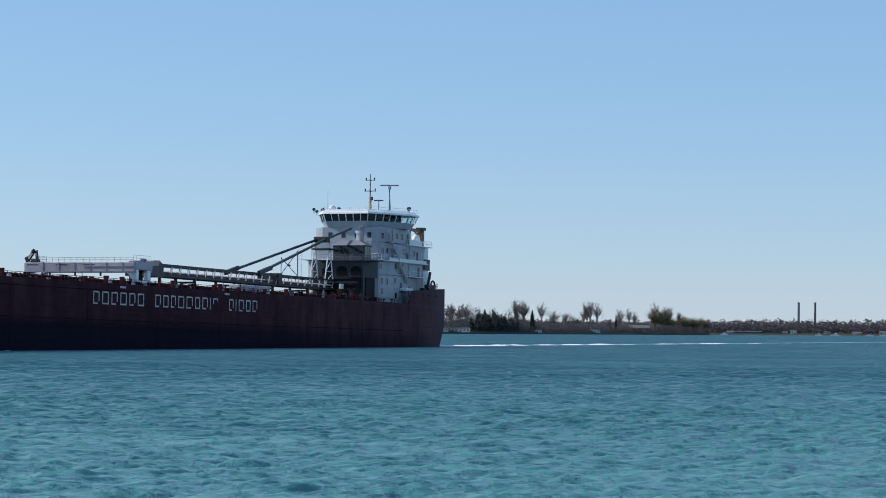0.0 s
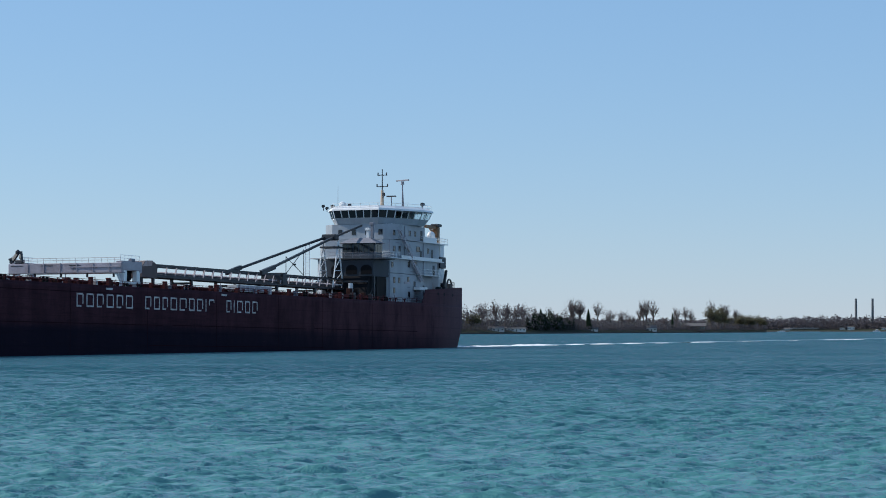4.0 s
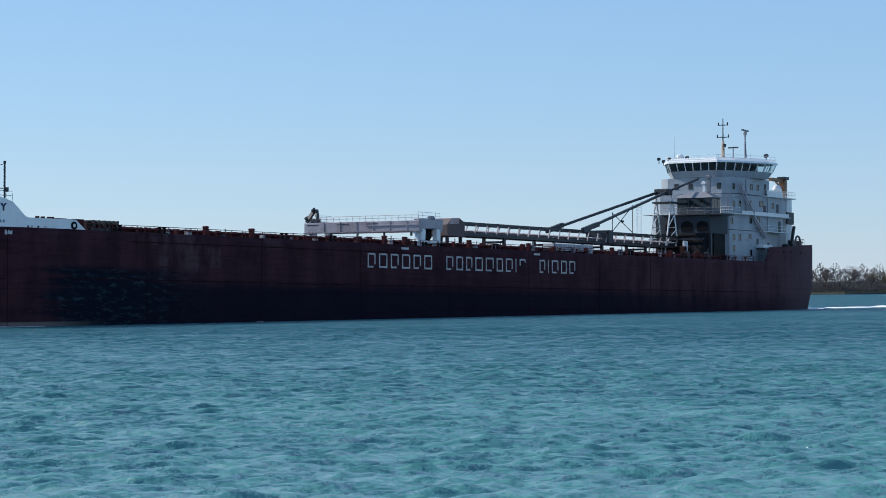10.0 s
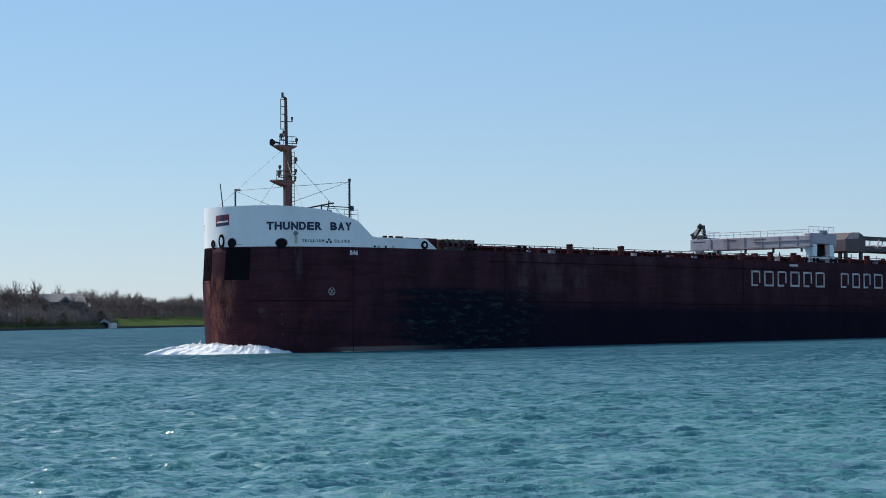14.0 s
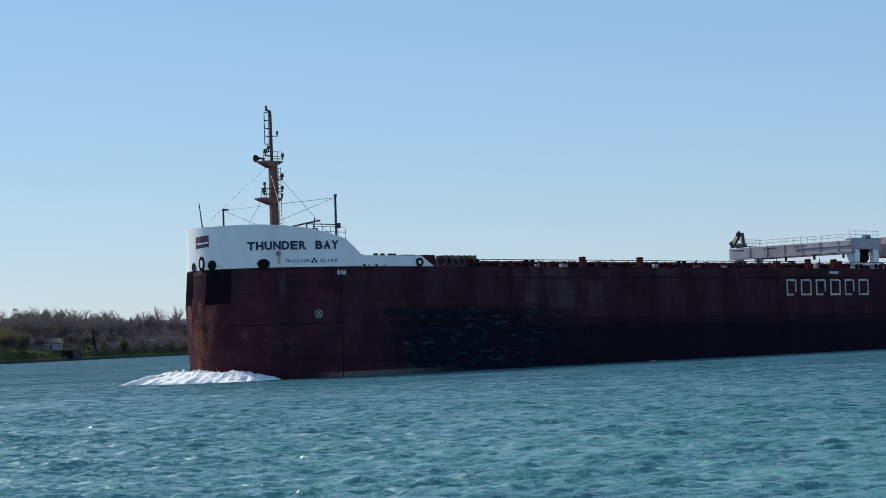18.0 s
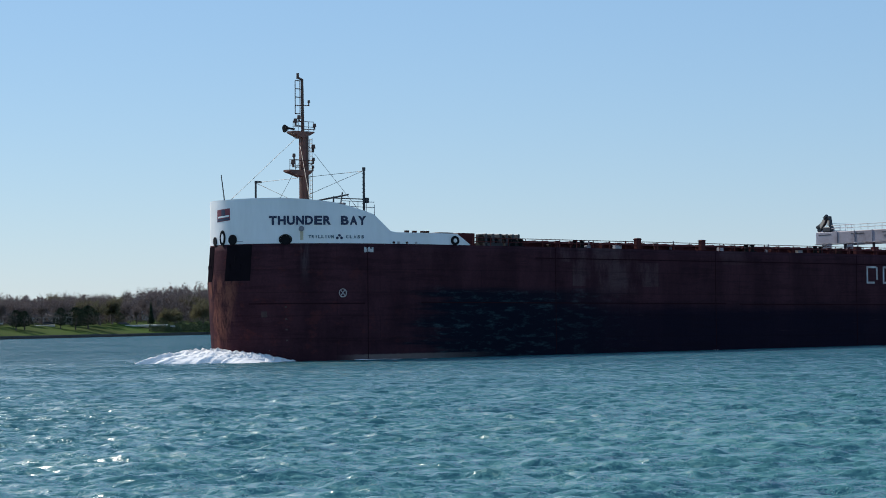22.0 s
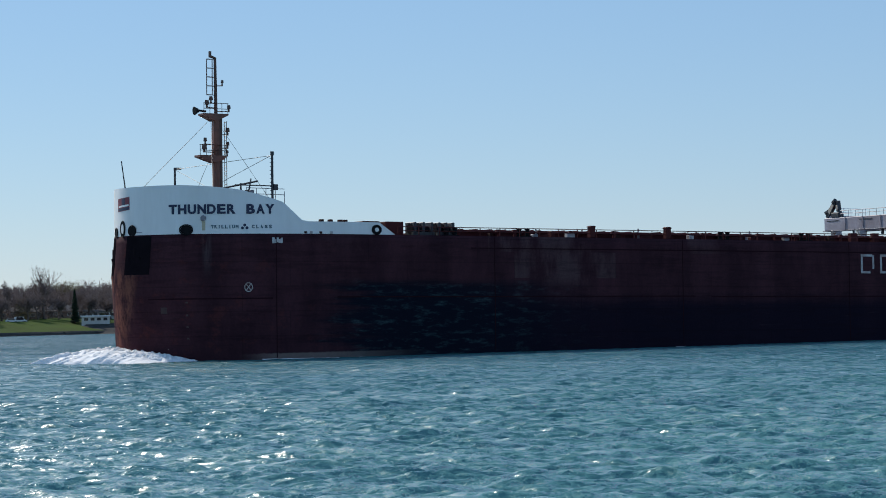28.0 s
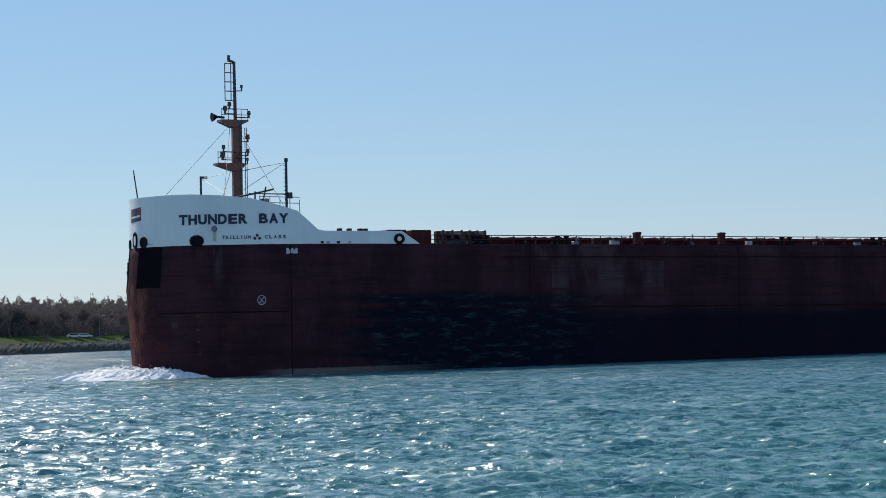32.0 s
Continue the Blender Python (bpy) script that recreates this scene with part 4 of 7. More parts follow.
def winch(x, y, w, material):
    body = part("mooring_winch", box(x, x + w, y, y + 0.3, DECK, DECK + 0.35), material, ship)
    for k in range(3):
        bm = bmesh.new()
        xx = x + 0.25 + k * (w - 0.5) / 2
        slab(bm, xx - 0.12, xx + 0.12, y, y + 1.6, DECK + 0.01, DECK + 1.25, 0.04)
        part("side_frame", bm, material, body)
    for k in range(2):
        bm = bmesh.new()
        xx = x + 0.25 + (k + 0.5) * (w - 0.5) / 2
        bar(bm, (xx - 0.55, y + 0.7, DECK + 0.65), (xx + 0.55, y + 0.7, DECK + 0.65), 0.3, sides=12)
        for e in (-0.55, 0.55):
            bar(bm, (xx + e - 0.05, y + 0.7, DECK + 0.65), (xx + e + 0.05, y + 0.7, DECK + 0.65), 0.52, sides=14)
        part("drum", bm, BLACK, body)


winch(24.6, 1.2, 2.3, DARK_STEEL)
winch(27.2, 1.2, 2.0, DARK_STEEL)
part("winch_house", box(22.3, 24.2, 2.2, 5, DECK, DECK + 1.3, 0.05), DECK_RED, ship)
part("deck_locker", box(20.4, 22.2, 3.0, 5, DECK, DECK + 1.35, 0.05), DECK_RED, ship)
for x in (14.6, 15.5, 16.5, 17.0):
    part("bitt", box(x, x + 0.35, 0.5, 0.9, DECK, DECK + 0.5 + 0.8, 0.03), RUSTY, ship)
for x in (12.9, 13.4, 14.3, 15.3):
    bm = bmesh.new()
    y = MID - half(x, 5)
    slab(bm, x, x + 0.28, y - 0.05, y + 0.05, DECK + 0.02, DECK + 0.22, 0.02)
    part("freeing_port", bm, RUSTY if x in (12.9, 14.3) else LETTER_WHITE, ship)
stores = part("stores_box", box(130.8, 143.2, 2.6, 4.4, DECK + 0.35, DECK + 1.45, 0.06), mat("dull_white_container", (0.6, 0.6, 0.58), 0.6, vary=0.15), ship, "long dull white deck store")
for k in range(9):
    part("store_door", box(131.2 + k * 1.33, 131.2 + k * 1.33 + 1.1, 2.56, 2.6, DECK + 0.5, DECK + 1.35), LILAC, stores)
for x in (131.5, 137, 142.5):
    part("store_foot", box(x - 0.2, x + 0.2, 2.8, 4.2, DECK, DECK + 0.36), DARK_STEEL, stores)
for i in range(70):
    x = 31 + i * 2.35 + rng.uniform(-0.8, 0.8)
    bm = bmesh.new()
    w, h, y = rng.uniform(0.2, 0.9), rng.uniform(0.3, 0.7) + (0.35 if x > 76 else 0.0), rng.uniform(1.2, 3.8)
    slab(bm, 0, w, y, y + 0.5, DECK, DECK + h, 0.03)
    if i % 3 == 0:
        bar(bm, (w / 2, y, DECK + h), (w / 2, y, DECK + h + 0.5), 0.07)
    ob = part("deck_fitting", bm, (DECK_RED, RUSTY, DECK_RED, STEEL_GREY, DECK_RED, LETTER_WHITE)[i % 6], ship)
    ob.matrix_basis = pose(x, 0, 0)
for y in (3.0, 3.5):
    bm = bmesh.new()
    bar(bm, (32, y, DECK + 0.6), (186, y, DECK + 0.6), 0.13, sides=8)
    part("deck_pipe", bm, DECK_RED, ship)

# -- travelling hatch gantry across the deck --
GX0, GX1, GZ0, GZ1 = 90.9, 96.8, 13.1, 14.52
gantry_crane = part("hatch_gantry", box(GX0, GX0 + 0.7, 0.6, 20.1, GZ0, GZ1, 0.06), LILAC, ship, "pale grey gantry crane spanning the hatches")
part("rear_girder", box(GX1 - 0.7, GX1, 0.6, 20.1, GZ0, GZ1, 0.06), LILAC, gantry_crane)
part("girder_flange", box(GX0 - 0.12, GX0 + 0.8, 0.5, 20.2, GZ0 - 0.1, GZ0, 0.02), STEEL_GREY, gantry_crane)
part("girder_flange", box(GX0 - 0.1, GX0, 0.6, 9.5, 13.85, 13.98), LILAC, gantry_crane)
for y in (2.6, 5.4, 8.2, 11.0, 13.8, 16.6):
    part("girder_rib", box(GX0 - 0.07, GX0, y, y + 0.12, GZ0, GZ1), LILAC, gantry_crane)
for y in (7.5, 12.4, 17.6):
    part("girder_slot", box(GX0 - 0.03, GX0, y, y + 2.0, 14.12, 14.22), DARK_STEEL, gantry_crane)
for y0 in (0.55, 18.9):
    part("end_carriage", box(GX0 + 0.3, GX1, y0, y0 + 1.2, GZ0 + 0.3, 14.8, 0.08), LILAC, gantry_crane)
    for x in (91.4, 95.2):
        bm = bmesh.new()
        prism(bm, [(x, DECK), (x + 1.5, DECK), (x + 1.5, 11.5), (x + 1.1, 11.7), (x + 1.1, GZ0 + 0.3), (x + 0.1, GZ0 + 0.3), (x + 0.2, 11.7)], y0 + 0.1, y0 + 0.8, axis=1)
        part("gantry_leg", bm, WHITE, gantry_crane)
        for dx in (0.35, 1.15):
            part("rail_wheel", bar(bmesh.new(), (x + dx, y0 - 0.05, DECK + 0.3), (x + dx, y0 + 0.1, DECK + 0.3), 0.3, sides=12), BLACK, gantry_crane)
    part("sill_beam", box(91.4, 96.7, y0 + 0.2, y0 + 0.7, DECK + 0.35, DECK + 0.75, 0.04), WHITE, gantry_crane)
bm = bmesh.new()
prism(bm, [(90.95, 13.1), (92.6, 13.1), (92.5, 12.2), (91.9, 12.9)], 0.66, 1.2, axis=1)
part("knee_bracket", bm, WHITE, gantry_crane)
bm = bmesh.new()
prism(bm, [(2.6, 13.1), (1.2, 13.1), (1.2, 12.0), (1.5, 12.7)], 91.0, 91.6, axis=0)
part("knee_bracket", bm, WHITE, gantry_crane)
part("engine", box(94.6, 96.3, 1.9, 3.6, 11.9, 14.3, 0.35), BLACK, gantry_crane, "black engine casing")
bm = bmesh.new()
beam(bm, (93.0, 1.6, 13.3), (94.4, 1.6, 12.0), 0.45, 0.4)
beam(bm, (92.9, 1.6, 11.9), (94.0, 1.6, 11.5), 0.35, 0.35)
part("drive_arm", bm, BLACK, gantry_crane)
part("cable_reel", bar(bmesh.new(), (93.6, 0.75, 14.9), (94.6, 0.75, 14.9), 0.3, sides=12), STEEL_GREY, gantry_crane)
for y in (1.0, 19.6):
    bm = bmesh.new()
    for x in np.arange(91.2, 97.2, 1.1):
        bar(bm, (x, y, 14.8), (x, y, 15.7), 0.03, sides=4)
    for hh in (15.2, 15.65):
        bar(bm, (91.2, y, hh), (96.8, y, hh), 0.03, sides=4)
    part("gantry_rail", bm, WHITE, gantry_crane)
bm = bmesh.new()
for y in np.arange(0.8, 17.8, 1.1):
    bar(bm, (GX0 + 0.1, y, GZ1), (GX0 + 0.1, y, GZ1 + 0.75), 0.03, sides=4)
for hh in (0.4, 0.75):
    bar(bm, (GX0 + 0.1, 0.8, GZ1 + hh), (GX0 + 0.1, 17.6, GZ1 + hh), 0.03, sides=4)
part("gantry_rail", bm, LILAC, gantry_crane)
# jointed hoist arm folded on the starboard end
bm = bmesh.new()
beam(bm, (GX0 + 0.4, 19.9, 14.6), (GX0 + 0.4, 18.6, 16.3), 0.4, 0.45)
beam(bm, (GX0 + 0.4, 17.9, 14.55), (GX0 + 0.4, 18.2, 16.4), 0.4, 0.3)
slab(bm, GX0, GX0 + 0.8, 17.7, 19.0, GZ1, 15.1, 0.08)
bar(bm, (GX0 + 0.3, 20.1, 15.1), (GX0 + 0.3, 19.6, 15.3), 0.25)
bar(bm, (GX0 + 0.3, 18.9, 16.2), (GX0 + 0.3, 18.5, 16.5), 0.25)
part("hoist_arm", bm, DARK_STEEL, gantry_crane)
bm = bmesh.new()
beam(bm, (GX0 + 0.2, 19.5, 15.1), (GX0 + 0.2, 18.8, 16.0), 0.2, 0.4)
slab(bm, GX0 + 0.1, GX0 + 0.5, 18.0, 18.3, 15.3, 15.9, 0.03)
part("hoist_cylinder", bm, mat("buff_hood_paint", (0.5, 0.42, 0.33), 0.6), gantry_crane)
for y in (2, 6.5, 11, 15.5):
    part("hanging_hook", box(GX0 + 0.2, GX0 + 0.45, y, y + 0.25, 12.4, 13.0, 0.03), DARK_STEEL, gantry_crane)

# -- unloading boom: belt gallery from the hopper back to the house --
bm = bmesh.new()
slab(bm, 114.5, 189, 9.0, 12.0, 13.5, 13.72)
boom = part("unloading_boom", bm, DARK_STEEL, ship, "long dark steel boom with an open belt gallery")
# hopper
bm = bmesh.new()
prism(bm, [(109.8, 13.1), (114.6, 13.0), (114.6, 15.1), (113.2, 15.7), (111.0, 15.65), (109.8, 14.7)], 8.2, 12.4, axis=1)
part("hopper", bm, mat("dirty_brown_hopper", (0.13, 0.095, 0.09), 0.7, 0.0, 0.3, 0.8, 0.1), boom)
bm = bmesh.new()
prism(bm, [(110.1, 14.75), (111.1, 15.68), (113.1, 15.74), (112.8, 14.9)], 8.12, 12.48, axis=1)
part("hopper_hood", bm, mat("rusty_pink_hood", (0.42, 0.28, 0.25), 0.7, second=(0.5, 0.46, 0.44), spread=0.3, scale=0.6), boom)
bm = bmesh.new()
for x in (110.4, 114.0):
    for y in (8.6, 12.0):
        beam(bm, (x, y, DECK), (x, y, 13.1), 0.4, 0.4)
part("hopper_stand", bm, DARK_STEEL, boom)
# belt gallery: chords, tray, uprights, braces
for y in (8.7, 12.3):
    for z, r in ((15.12, 0.42), (13.35, 0.5)):
        bm = bmesh.new()
        beam(bm, (114.5, y, z), (189, y, z - 0.15), r * 0.8, 0.3)
        part("chord", bm, DARK_STEEL, boom)
me_up = None
for i in range(23):
    x = 118.4 + 3.1 * i
    for y in (8.7, 12.3):
        if me_up is None:
            bm = bmesh.new()
            beam(bm, (-0.3, 0, 0), (0.3, 0, 1.45), 0.15, 0.14)
            ob = part("gallery_brace", bm, LILAC, boom)
            me_up = ob.data
            ob.matrix_basis = pose(x, y, 13.6)
        else:
            piece("gallery_brace", me_up, boom, pose(x, y, 13.58 - 0.15 * (x - 117) / 72))
idler = bmesh.new()
bar(idler, (0, 0, 0), (0, 2.8, 0), 0.14, sides=8)
me_id = None
for i in range(46):
    if me_id is None:
        ob = part("idler", idler, LILAC, boom)
        me_id = ob.data
        ob.matrix_basis = pose(118, 9.1, 14.02)
    else:
        piece("idler", me_id, boom, pose(118 + i * 1.53, 9.1, 14.02))
for x in (126.5, 141.5, 157, 172, 184):
    bm = bmesh.new()
    for y in (8.7, 12.3):
        beam(bm, (x, y, DECK), (x, y, 13.2), 0.45, 0.4)
    beam(bm, (x, 8.7, 12.6), (x, 12.3, 12.6), 0.3, 0.3)
    part("gallery_stand", bm, DARK_STEEL, boom)
part("gallery_joint", box(158.6, 160.2, 8.3, 12.6, 13.2, 15.4, 0.05), DARK_STEEL, boom)
# luffing struts up to the frame before the house
for y in (6.9, 13.5):
    bm = bmesh.new()
    beam(bm, (148.5, y, 15.2), (181.4, MID + (y - MID) * 0.25, 22.7), 0.34, 0.4)
    part("luffing_strut", bm, DARK_STEEL, boom)
    bm = bmesh.new()
    beam(bm, (147.5, y, 15.0), (152.6, y, 16.15), 0.5, 0.75)
    part("strut_shoe", bm, DARK_STEEL, boom)
bm = bmesh.new()
for a, b in (((161.5, MID - 1, 15.2), (161.5, MID - 1, 18.4)), ((168.5, MID - 1, 15.2), (168.5, MID - 1, 19.9)), ((161.5, MID - 1, 15.3), (168.5, MID - 1, 19.8)), ((161.5, MID - 1, 18.3), (168.5, MID - 1, 15.3))):
    bar(bm, a, b, 0.07, sides=5)
bar(bm, (164.8, MID - 1.05, 16.9), (164.8, MID - 1.05, 17.2), 0.28, sides=8)
part("strut_brace", bm, DARK_STEEL, boom)
bm = bmesh.new()
beam(bm, (181.4, MID - 0.8, 22.7), (189.2, MID - 2.8, 25.2), 0.3, 0.34)
part("tie_bar", bm, DARK_STEEL, boom)
part("apex_block", box(180.6, 182.3, MID - 1.4, MID + 1.4, 22.1, 23.2, 0.15), DARK_STEEL, boom)
for y in (MID - 1.3, MID + 1.8):
    bm = bmesh.new()
    beam(bm, (182.2, y, 22.2), (179.2, y, DECK), 0.18, 0.2)
    beam(bm, (182.2, y, 22.2), (185.0, y, DECK), 0.18, 0.2)
    for z in (14.0, 16.6, 19.0):
        k = (22.2 - z) / 11.2
        beam(bm, (182.2 - 3 * k, y, z), (182.2 + 2.8 * k, y, z), 0.14, 0.14)
        bar(bm, (182.2 - 3 * k, y, z), (182.2 + 1.8 * k, y, z + 2.2), 0.07)
    part("luffing_frame", bm, WHITE, boom)
part("frame_platform", box(180.9, 183.8, MID - 1.8, MID + 1.9, 20.7, 21.0, 0.03), DARK_STEEL, boom)
bm = bmesh.new()
for z in np.arange(12, 21, 0.5):
    beam(bm, (179.0, MID + 3.0, z), (179.0, MID + 3.8, z), 0.06, 0.06)
for y in (MID + 3.0, MID + 3.8):
    bar(bm, (179.0, y, DECK), (179.0, y, 21.4), 0.06)
part("frame_ladder", bm, WHITE, boom)


# -- stern house --
def window_row(parent, places, w, h, y=None, x=None, frame_mat=None):
    """Windows let into a wall that faces port (y given) or forward (x given): a dark pane in a proud frame."""
    for u, z in places:
        bm = bmesh.new()
        if y is not None:
            for a0, a1, b0, b1 in ((-w / 2 - 0.07, w / 2 + 0.07, h / 2, h / 2 + 0.07), (-w / 2 - 0.07, w / 2 + 0.07, -h / 2 - 0.07, -h / 2), (-w / 2 - 0.07, -w / 2, -h / 2, h / 2), (w / 2, w / 2 + 0.07, -h / 2, h / 2)):
                slab(bm, u + a0, u + a1, y - 0.05, y + 0.02, z + b0, z + b1)
        else:
            for a0, a1, b0, b1 in ((-w / 2 - 0.07, w / 2 + 0.07, h / 2, h / 2 + 0.07), (-w / 2 - 0.07, w / 2 + 0.07, -h / 2 - 0.07, -h / 2), (-w / 2 - 0.07, -w / 2, -h / 2, h / 2), (w / 2, w / 2 + 0.07, -h / 2, h / 2)):
                slab(bm, x - 0.05, x + 0.02, u + a0, u + a1, z + b0, z + b1)
        win = part("window", bm, frame_mat or DARK_STEEL, parent)
        bm = bmesh.new()
        if y is not None:
            slab(bm, u - w / 2, u + w / 2, y - 0.012, y + 0.01, z - h / 2, z + h / 2)
        else:
            slab(bm, x - 0.012, x + 0.01, u - w / 2, u + w / 2, z - h / 2, z + h / 2)
        part("pane", bm, GLASS, win)


def rail_line(parent, pts, h=1.05, gap=1.4, material=None, name="gallery_rail"):
    bm = bmesh.new()
    for a, b in zip(pts, pts[1:]):
        a, b = Vector(a), Vector(b)
        n = max(1, int((b - a).length / gap))
        for i in range(n + 1):
            p = a.lerp(b, i / n)
            bar(bm, p, p + Vector((0, 0, h)), 0.03, sides=4)
        for k in (0.5, 1.0):
            bar(bm, a + Vector((0, 0, h * k)), b + Vector((0, 0, h * k)), 0.03, sides=4)
    return part(name, bm, material or WHITE, parent)


PORT = 2.7
STB = 2 * MID - 2.7


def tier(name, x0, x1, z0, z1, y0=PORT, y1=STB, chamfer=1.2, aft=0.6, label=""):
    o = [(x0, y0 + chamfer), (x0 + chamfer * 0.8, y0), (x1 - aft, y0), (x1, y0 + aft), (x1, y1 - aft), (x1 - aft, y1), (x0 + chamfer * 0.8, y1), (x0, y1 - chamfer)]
    return part(name, prism(bmesh.new(), o, z0, z1), SHADED_WHITE, ship, label)


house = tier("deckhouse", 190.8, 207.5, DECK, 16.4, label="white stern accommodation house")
part("lower_house", box(206.9, 214.6, PORT + 1.2, STB - 1.2, DECK, 16.38, 0.15), SHADED_WHITE, house)
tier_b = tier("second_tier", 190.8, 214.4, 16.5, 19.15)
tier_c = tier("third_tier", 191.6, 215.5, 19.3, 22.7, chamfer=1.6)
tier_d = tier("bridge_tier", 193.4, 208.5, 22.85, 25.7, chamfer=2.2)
for z, x0, x1, out in ((16.4, 203.5, 215.0, 0.55), (19.15, 189.8, 215.6, 0.8), (22.7, 204.5, 218.2, 0.6), (25.62, 194.6, 207.8, -0.9)):
    part("deck_ledge", box(x0, x1, PORT - out, STB + out, z, z + 0.15, 0.03), WHITE, house)
window_row(house, [(193.5, 15.15), (195.8, 15.15), (200.0, 15.4), (193.5, 13.2), (200.4, 12.6)], 0.7, 0.95, y=PORT)
window_row(tier_b, [(200.2, 18.25), (203.4, 18.4), (192.6, 18.0)], 0.7, 0.9, y=PORT)
window_row(tier_c, [(193.5, 21.0), (195.9, 21.1), (200.0, 21.2), (209.5, 21.2)], 0.7, 0.9, y=PORT)
window_row(tier_c, [(204.6, 21.35)], 1.4, 0.9, y=PORT)
window_row(tier_d, [(193.4, 24.0), (196.5, 24.1), (200.6, 24.2), (203.2, 24.2)], 0.7, 0.9, y=PORT)
window_row(house, [(y, z) for z in (13.2, 15.3) for y in (4.6, 7.6, 12.8, 15.8)], 0.7, 0.9, x=190.8)
window_row(tier_b, [(y, 18.0) for y in (4.4, 16.0)], 0.7, 0.9, x=190.8)
window_row(tier_d, [(y, 24.2) for y in (5.5, 8.2, 11.0, 13.8)], 0.7, 0.9, x=193.4)
for x, z, w, h, p, yy in ((212.2, 17.55, 0.95, 1.9, tier_b, PORT), (206.0, 20.5, 1.0, 1.15, tier_c, PORT), (211.4, 20.6, 0.9, 1.9, tier_c, PORT), (203.0, 14.2, 0.9, 1.9, house, PORT), (206.2, 24.0, 0.9, 1.9, tier_d, PORT), (210.0, 13.6, 0.9, 2.0, house, PORT + 1.2)):
    door = part("house_door", box(x - w / 2, x + w / 2, yy - 0.05, yy, z - h / 2, z + h / 2, 0.02), DARK_STEEL, p)
    part("door_handle", box(x + w / 2 - 0.2, x + w / 2 - 0.08, yy - 0.09, yy - 0.05, z - 0.06, z + 0.06), STEEL_GREY, door)
rail_line(house, [(205.0, PORT - 0.45, 16.55), (214.8, PORT - 0.45, 16.55)])
rail_line(house, [(189.9, 12.4, 19.3), (189.9, PORT - 0.7, 19.3), (194.5, PORT - 0.7, 19.3)])
rail_line(house, [(205, PORT - 0.5, 22.85), (218, PORT - 0.5, 22.85), (218, 10, 22.85)])
for x0, x1, z in ((195.2, 214.6, 19.3),):
    part("gallery_dodger", box(x0, x1, PORT - 0.78, PORT - 0.72, z, z + 0.55), WHITE, house)
part("upper_dodger", box(206, 212.5, PORT - 0.55, PORT - 0.49, 22.85, 23.8), WHITE, house)
# inclined ladders on the port side
for a, b in (((194.2, PORT - 0.9, 24.6), (200.0, PORT - 0.9, 19.6)), ((200.0, PORT - 0.75, 19.3), (205.6, PORT - 0.75, 15.2))):
    bm = bmesh.new()
    a, b = Vector(a), Vector(b)
    for dy in (0, 0.5):
        beam(bm, a + Vector((0, dy, 0)), b + Vector((0, dy, 0)), 0.1, 0.34)
        bar(bm, a + Vector((0, dy, 1)), b + Vector((0, dy, 1)), 0.035, sides=4)
    for i in range(13):
        p = a.lerp(b, (i + 0.5) / 13)
        slab(bm, p.x - 0.14, p.x + 0.14, p.y, p.y + 0.5, p.z - 0.03, p.z + 0.03)
    part("outside_ladder", bm, LILAC, house)
part("fuel_station", box(202.5, 206.3, 1.4, PORT, 13.5, 14.1, 0.05), WHITE, house)
part("pipe_recess", box(198.2, 201.0, PORT - 0.06, PORT, 14.6, 15.0), LILAC, house)
for x, z0, z1 in ((191.0, 11, 22.6), (198.2, 19.4, 25.5), (207.0, 16.6, 22.6)):
    bm = bmesh.new()
    bar(bm, (x, PORT - 0.08, z0), (x, PORT - 0.08, z1), 0.07)
    part("house_pipe", bm, STEEL_GREY, house)
for x, z, w in ((194.2, 22.1, 1.6), (201, 16.9, 2.6), (199.6, 13.9, 1.2), (208.5, 17.5, 0.8), (203.4, 12.2, 1.4)):
    part("house_stain_plate", box(x, x + w, PORT - 0.035, PORT, z, z + 0.14), STEEL_GREY, house)

# wheelhouse: sill band, flared windows, roof
PLAN = [(192.4, 5.4), (192.4, 15.0), (195.4, 17.2), (202.0, 19.9), (206.4, 19.9), (208.4, 17.0), (208.4, 3.4), (206.4, 0.4), (202.0, 0.4), (195.4, 3.2)]
CX, CY = 199.5, MID


def spread(k):
    return [(CX + (x - CX) * k, CY + (y - CY) * k) for x, y in PLAN]


def loft(bm, low, high, z0, z1):
    a = [bm.verts.new((*p, z0)) for p in low]
    b = [bm.verts.new((*p, z1)) for p in high]
    n = len(a)
    for i in range(n):
        bm.faces.new((a[i], a[(i + 1) % n], b[(i + 1) % n], b[i]))
    bm.faces.new(a[::-1])
    bm.faces.new(b)
    bmesh.ops.recalc_face_normals(bm, faces=bm.faces)
    return bm


wheelhouse = part("wheelhouse", loft(bmesh.new(), spread(0.86), spread(0.93), 25.75, 26.9), SHADED_WHITE, ship, "white wheelhouse with a band of windows")
part("window_core", box(194.8, 207.2, 4.6, 16.0, 26.92, 28.28), mat("wheelhouse_dark_inside", (0.05, 0.055, 0.06), 0.5), wheelhouse)
part("wheelhouse_roof", loft(bmesh.new(), spread(1.015), spread(1.0), 28.3, 28.62), WHITE, wheelhouse)
part("roof_crown", loft(bmesh.new(), spread(1.0), spread(0.9), 28.62, 29.15), WHITE, wheelhouse)
lo, hi = spread(0.932), spread(0.985)
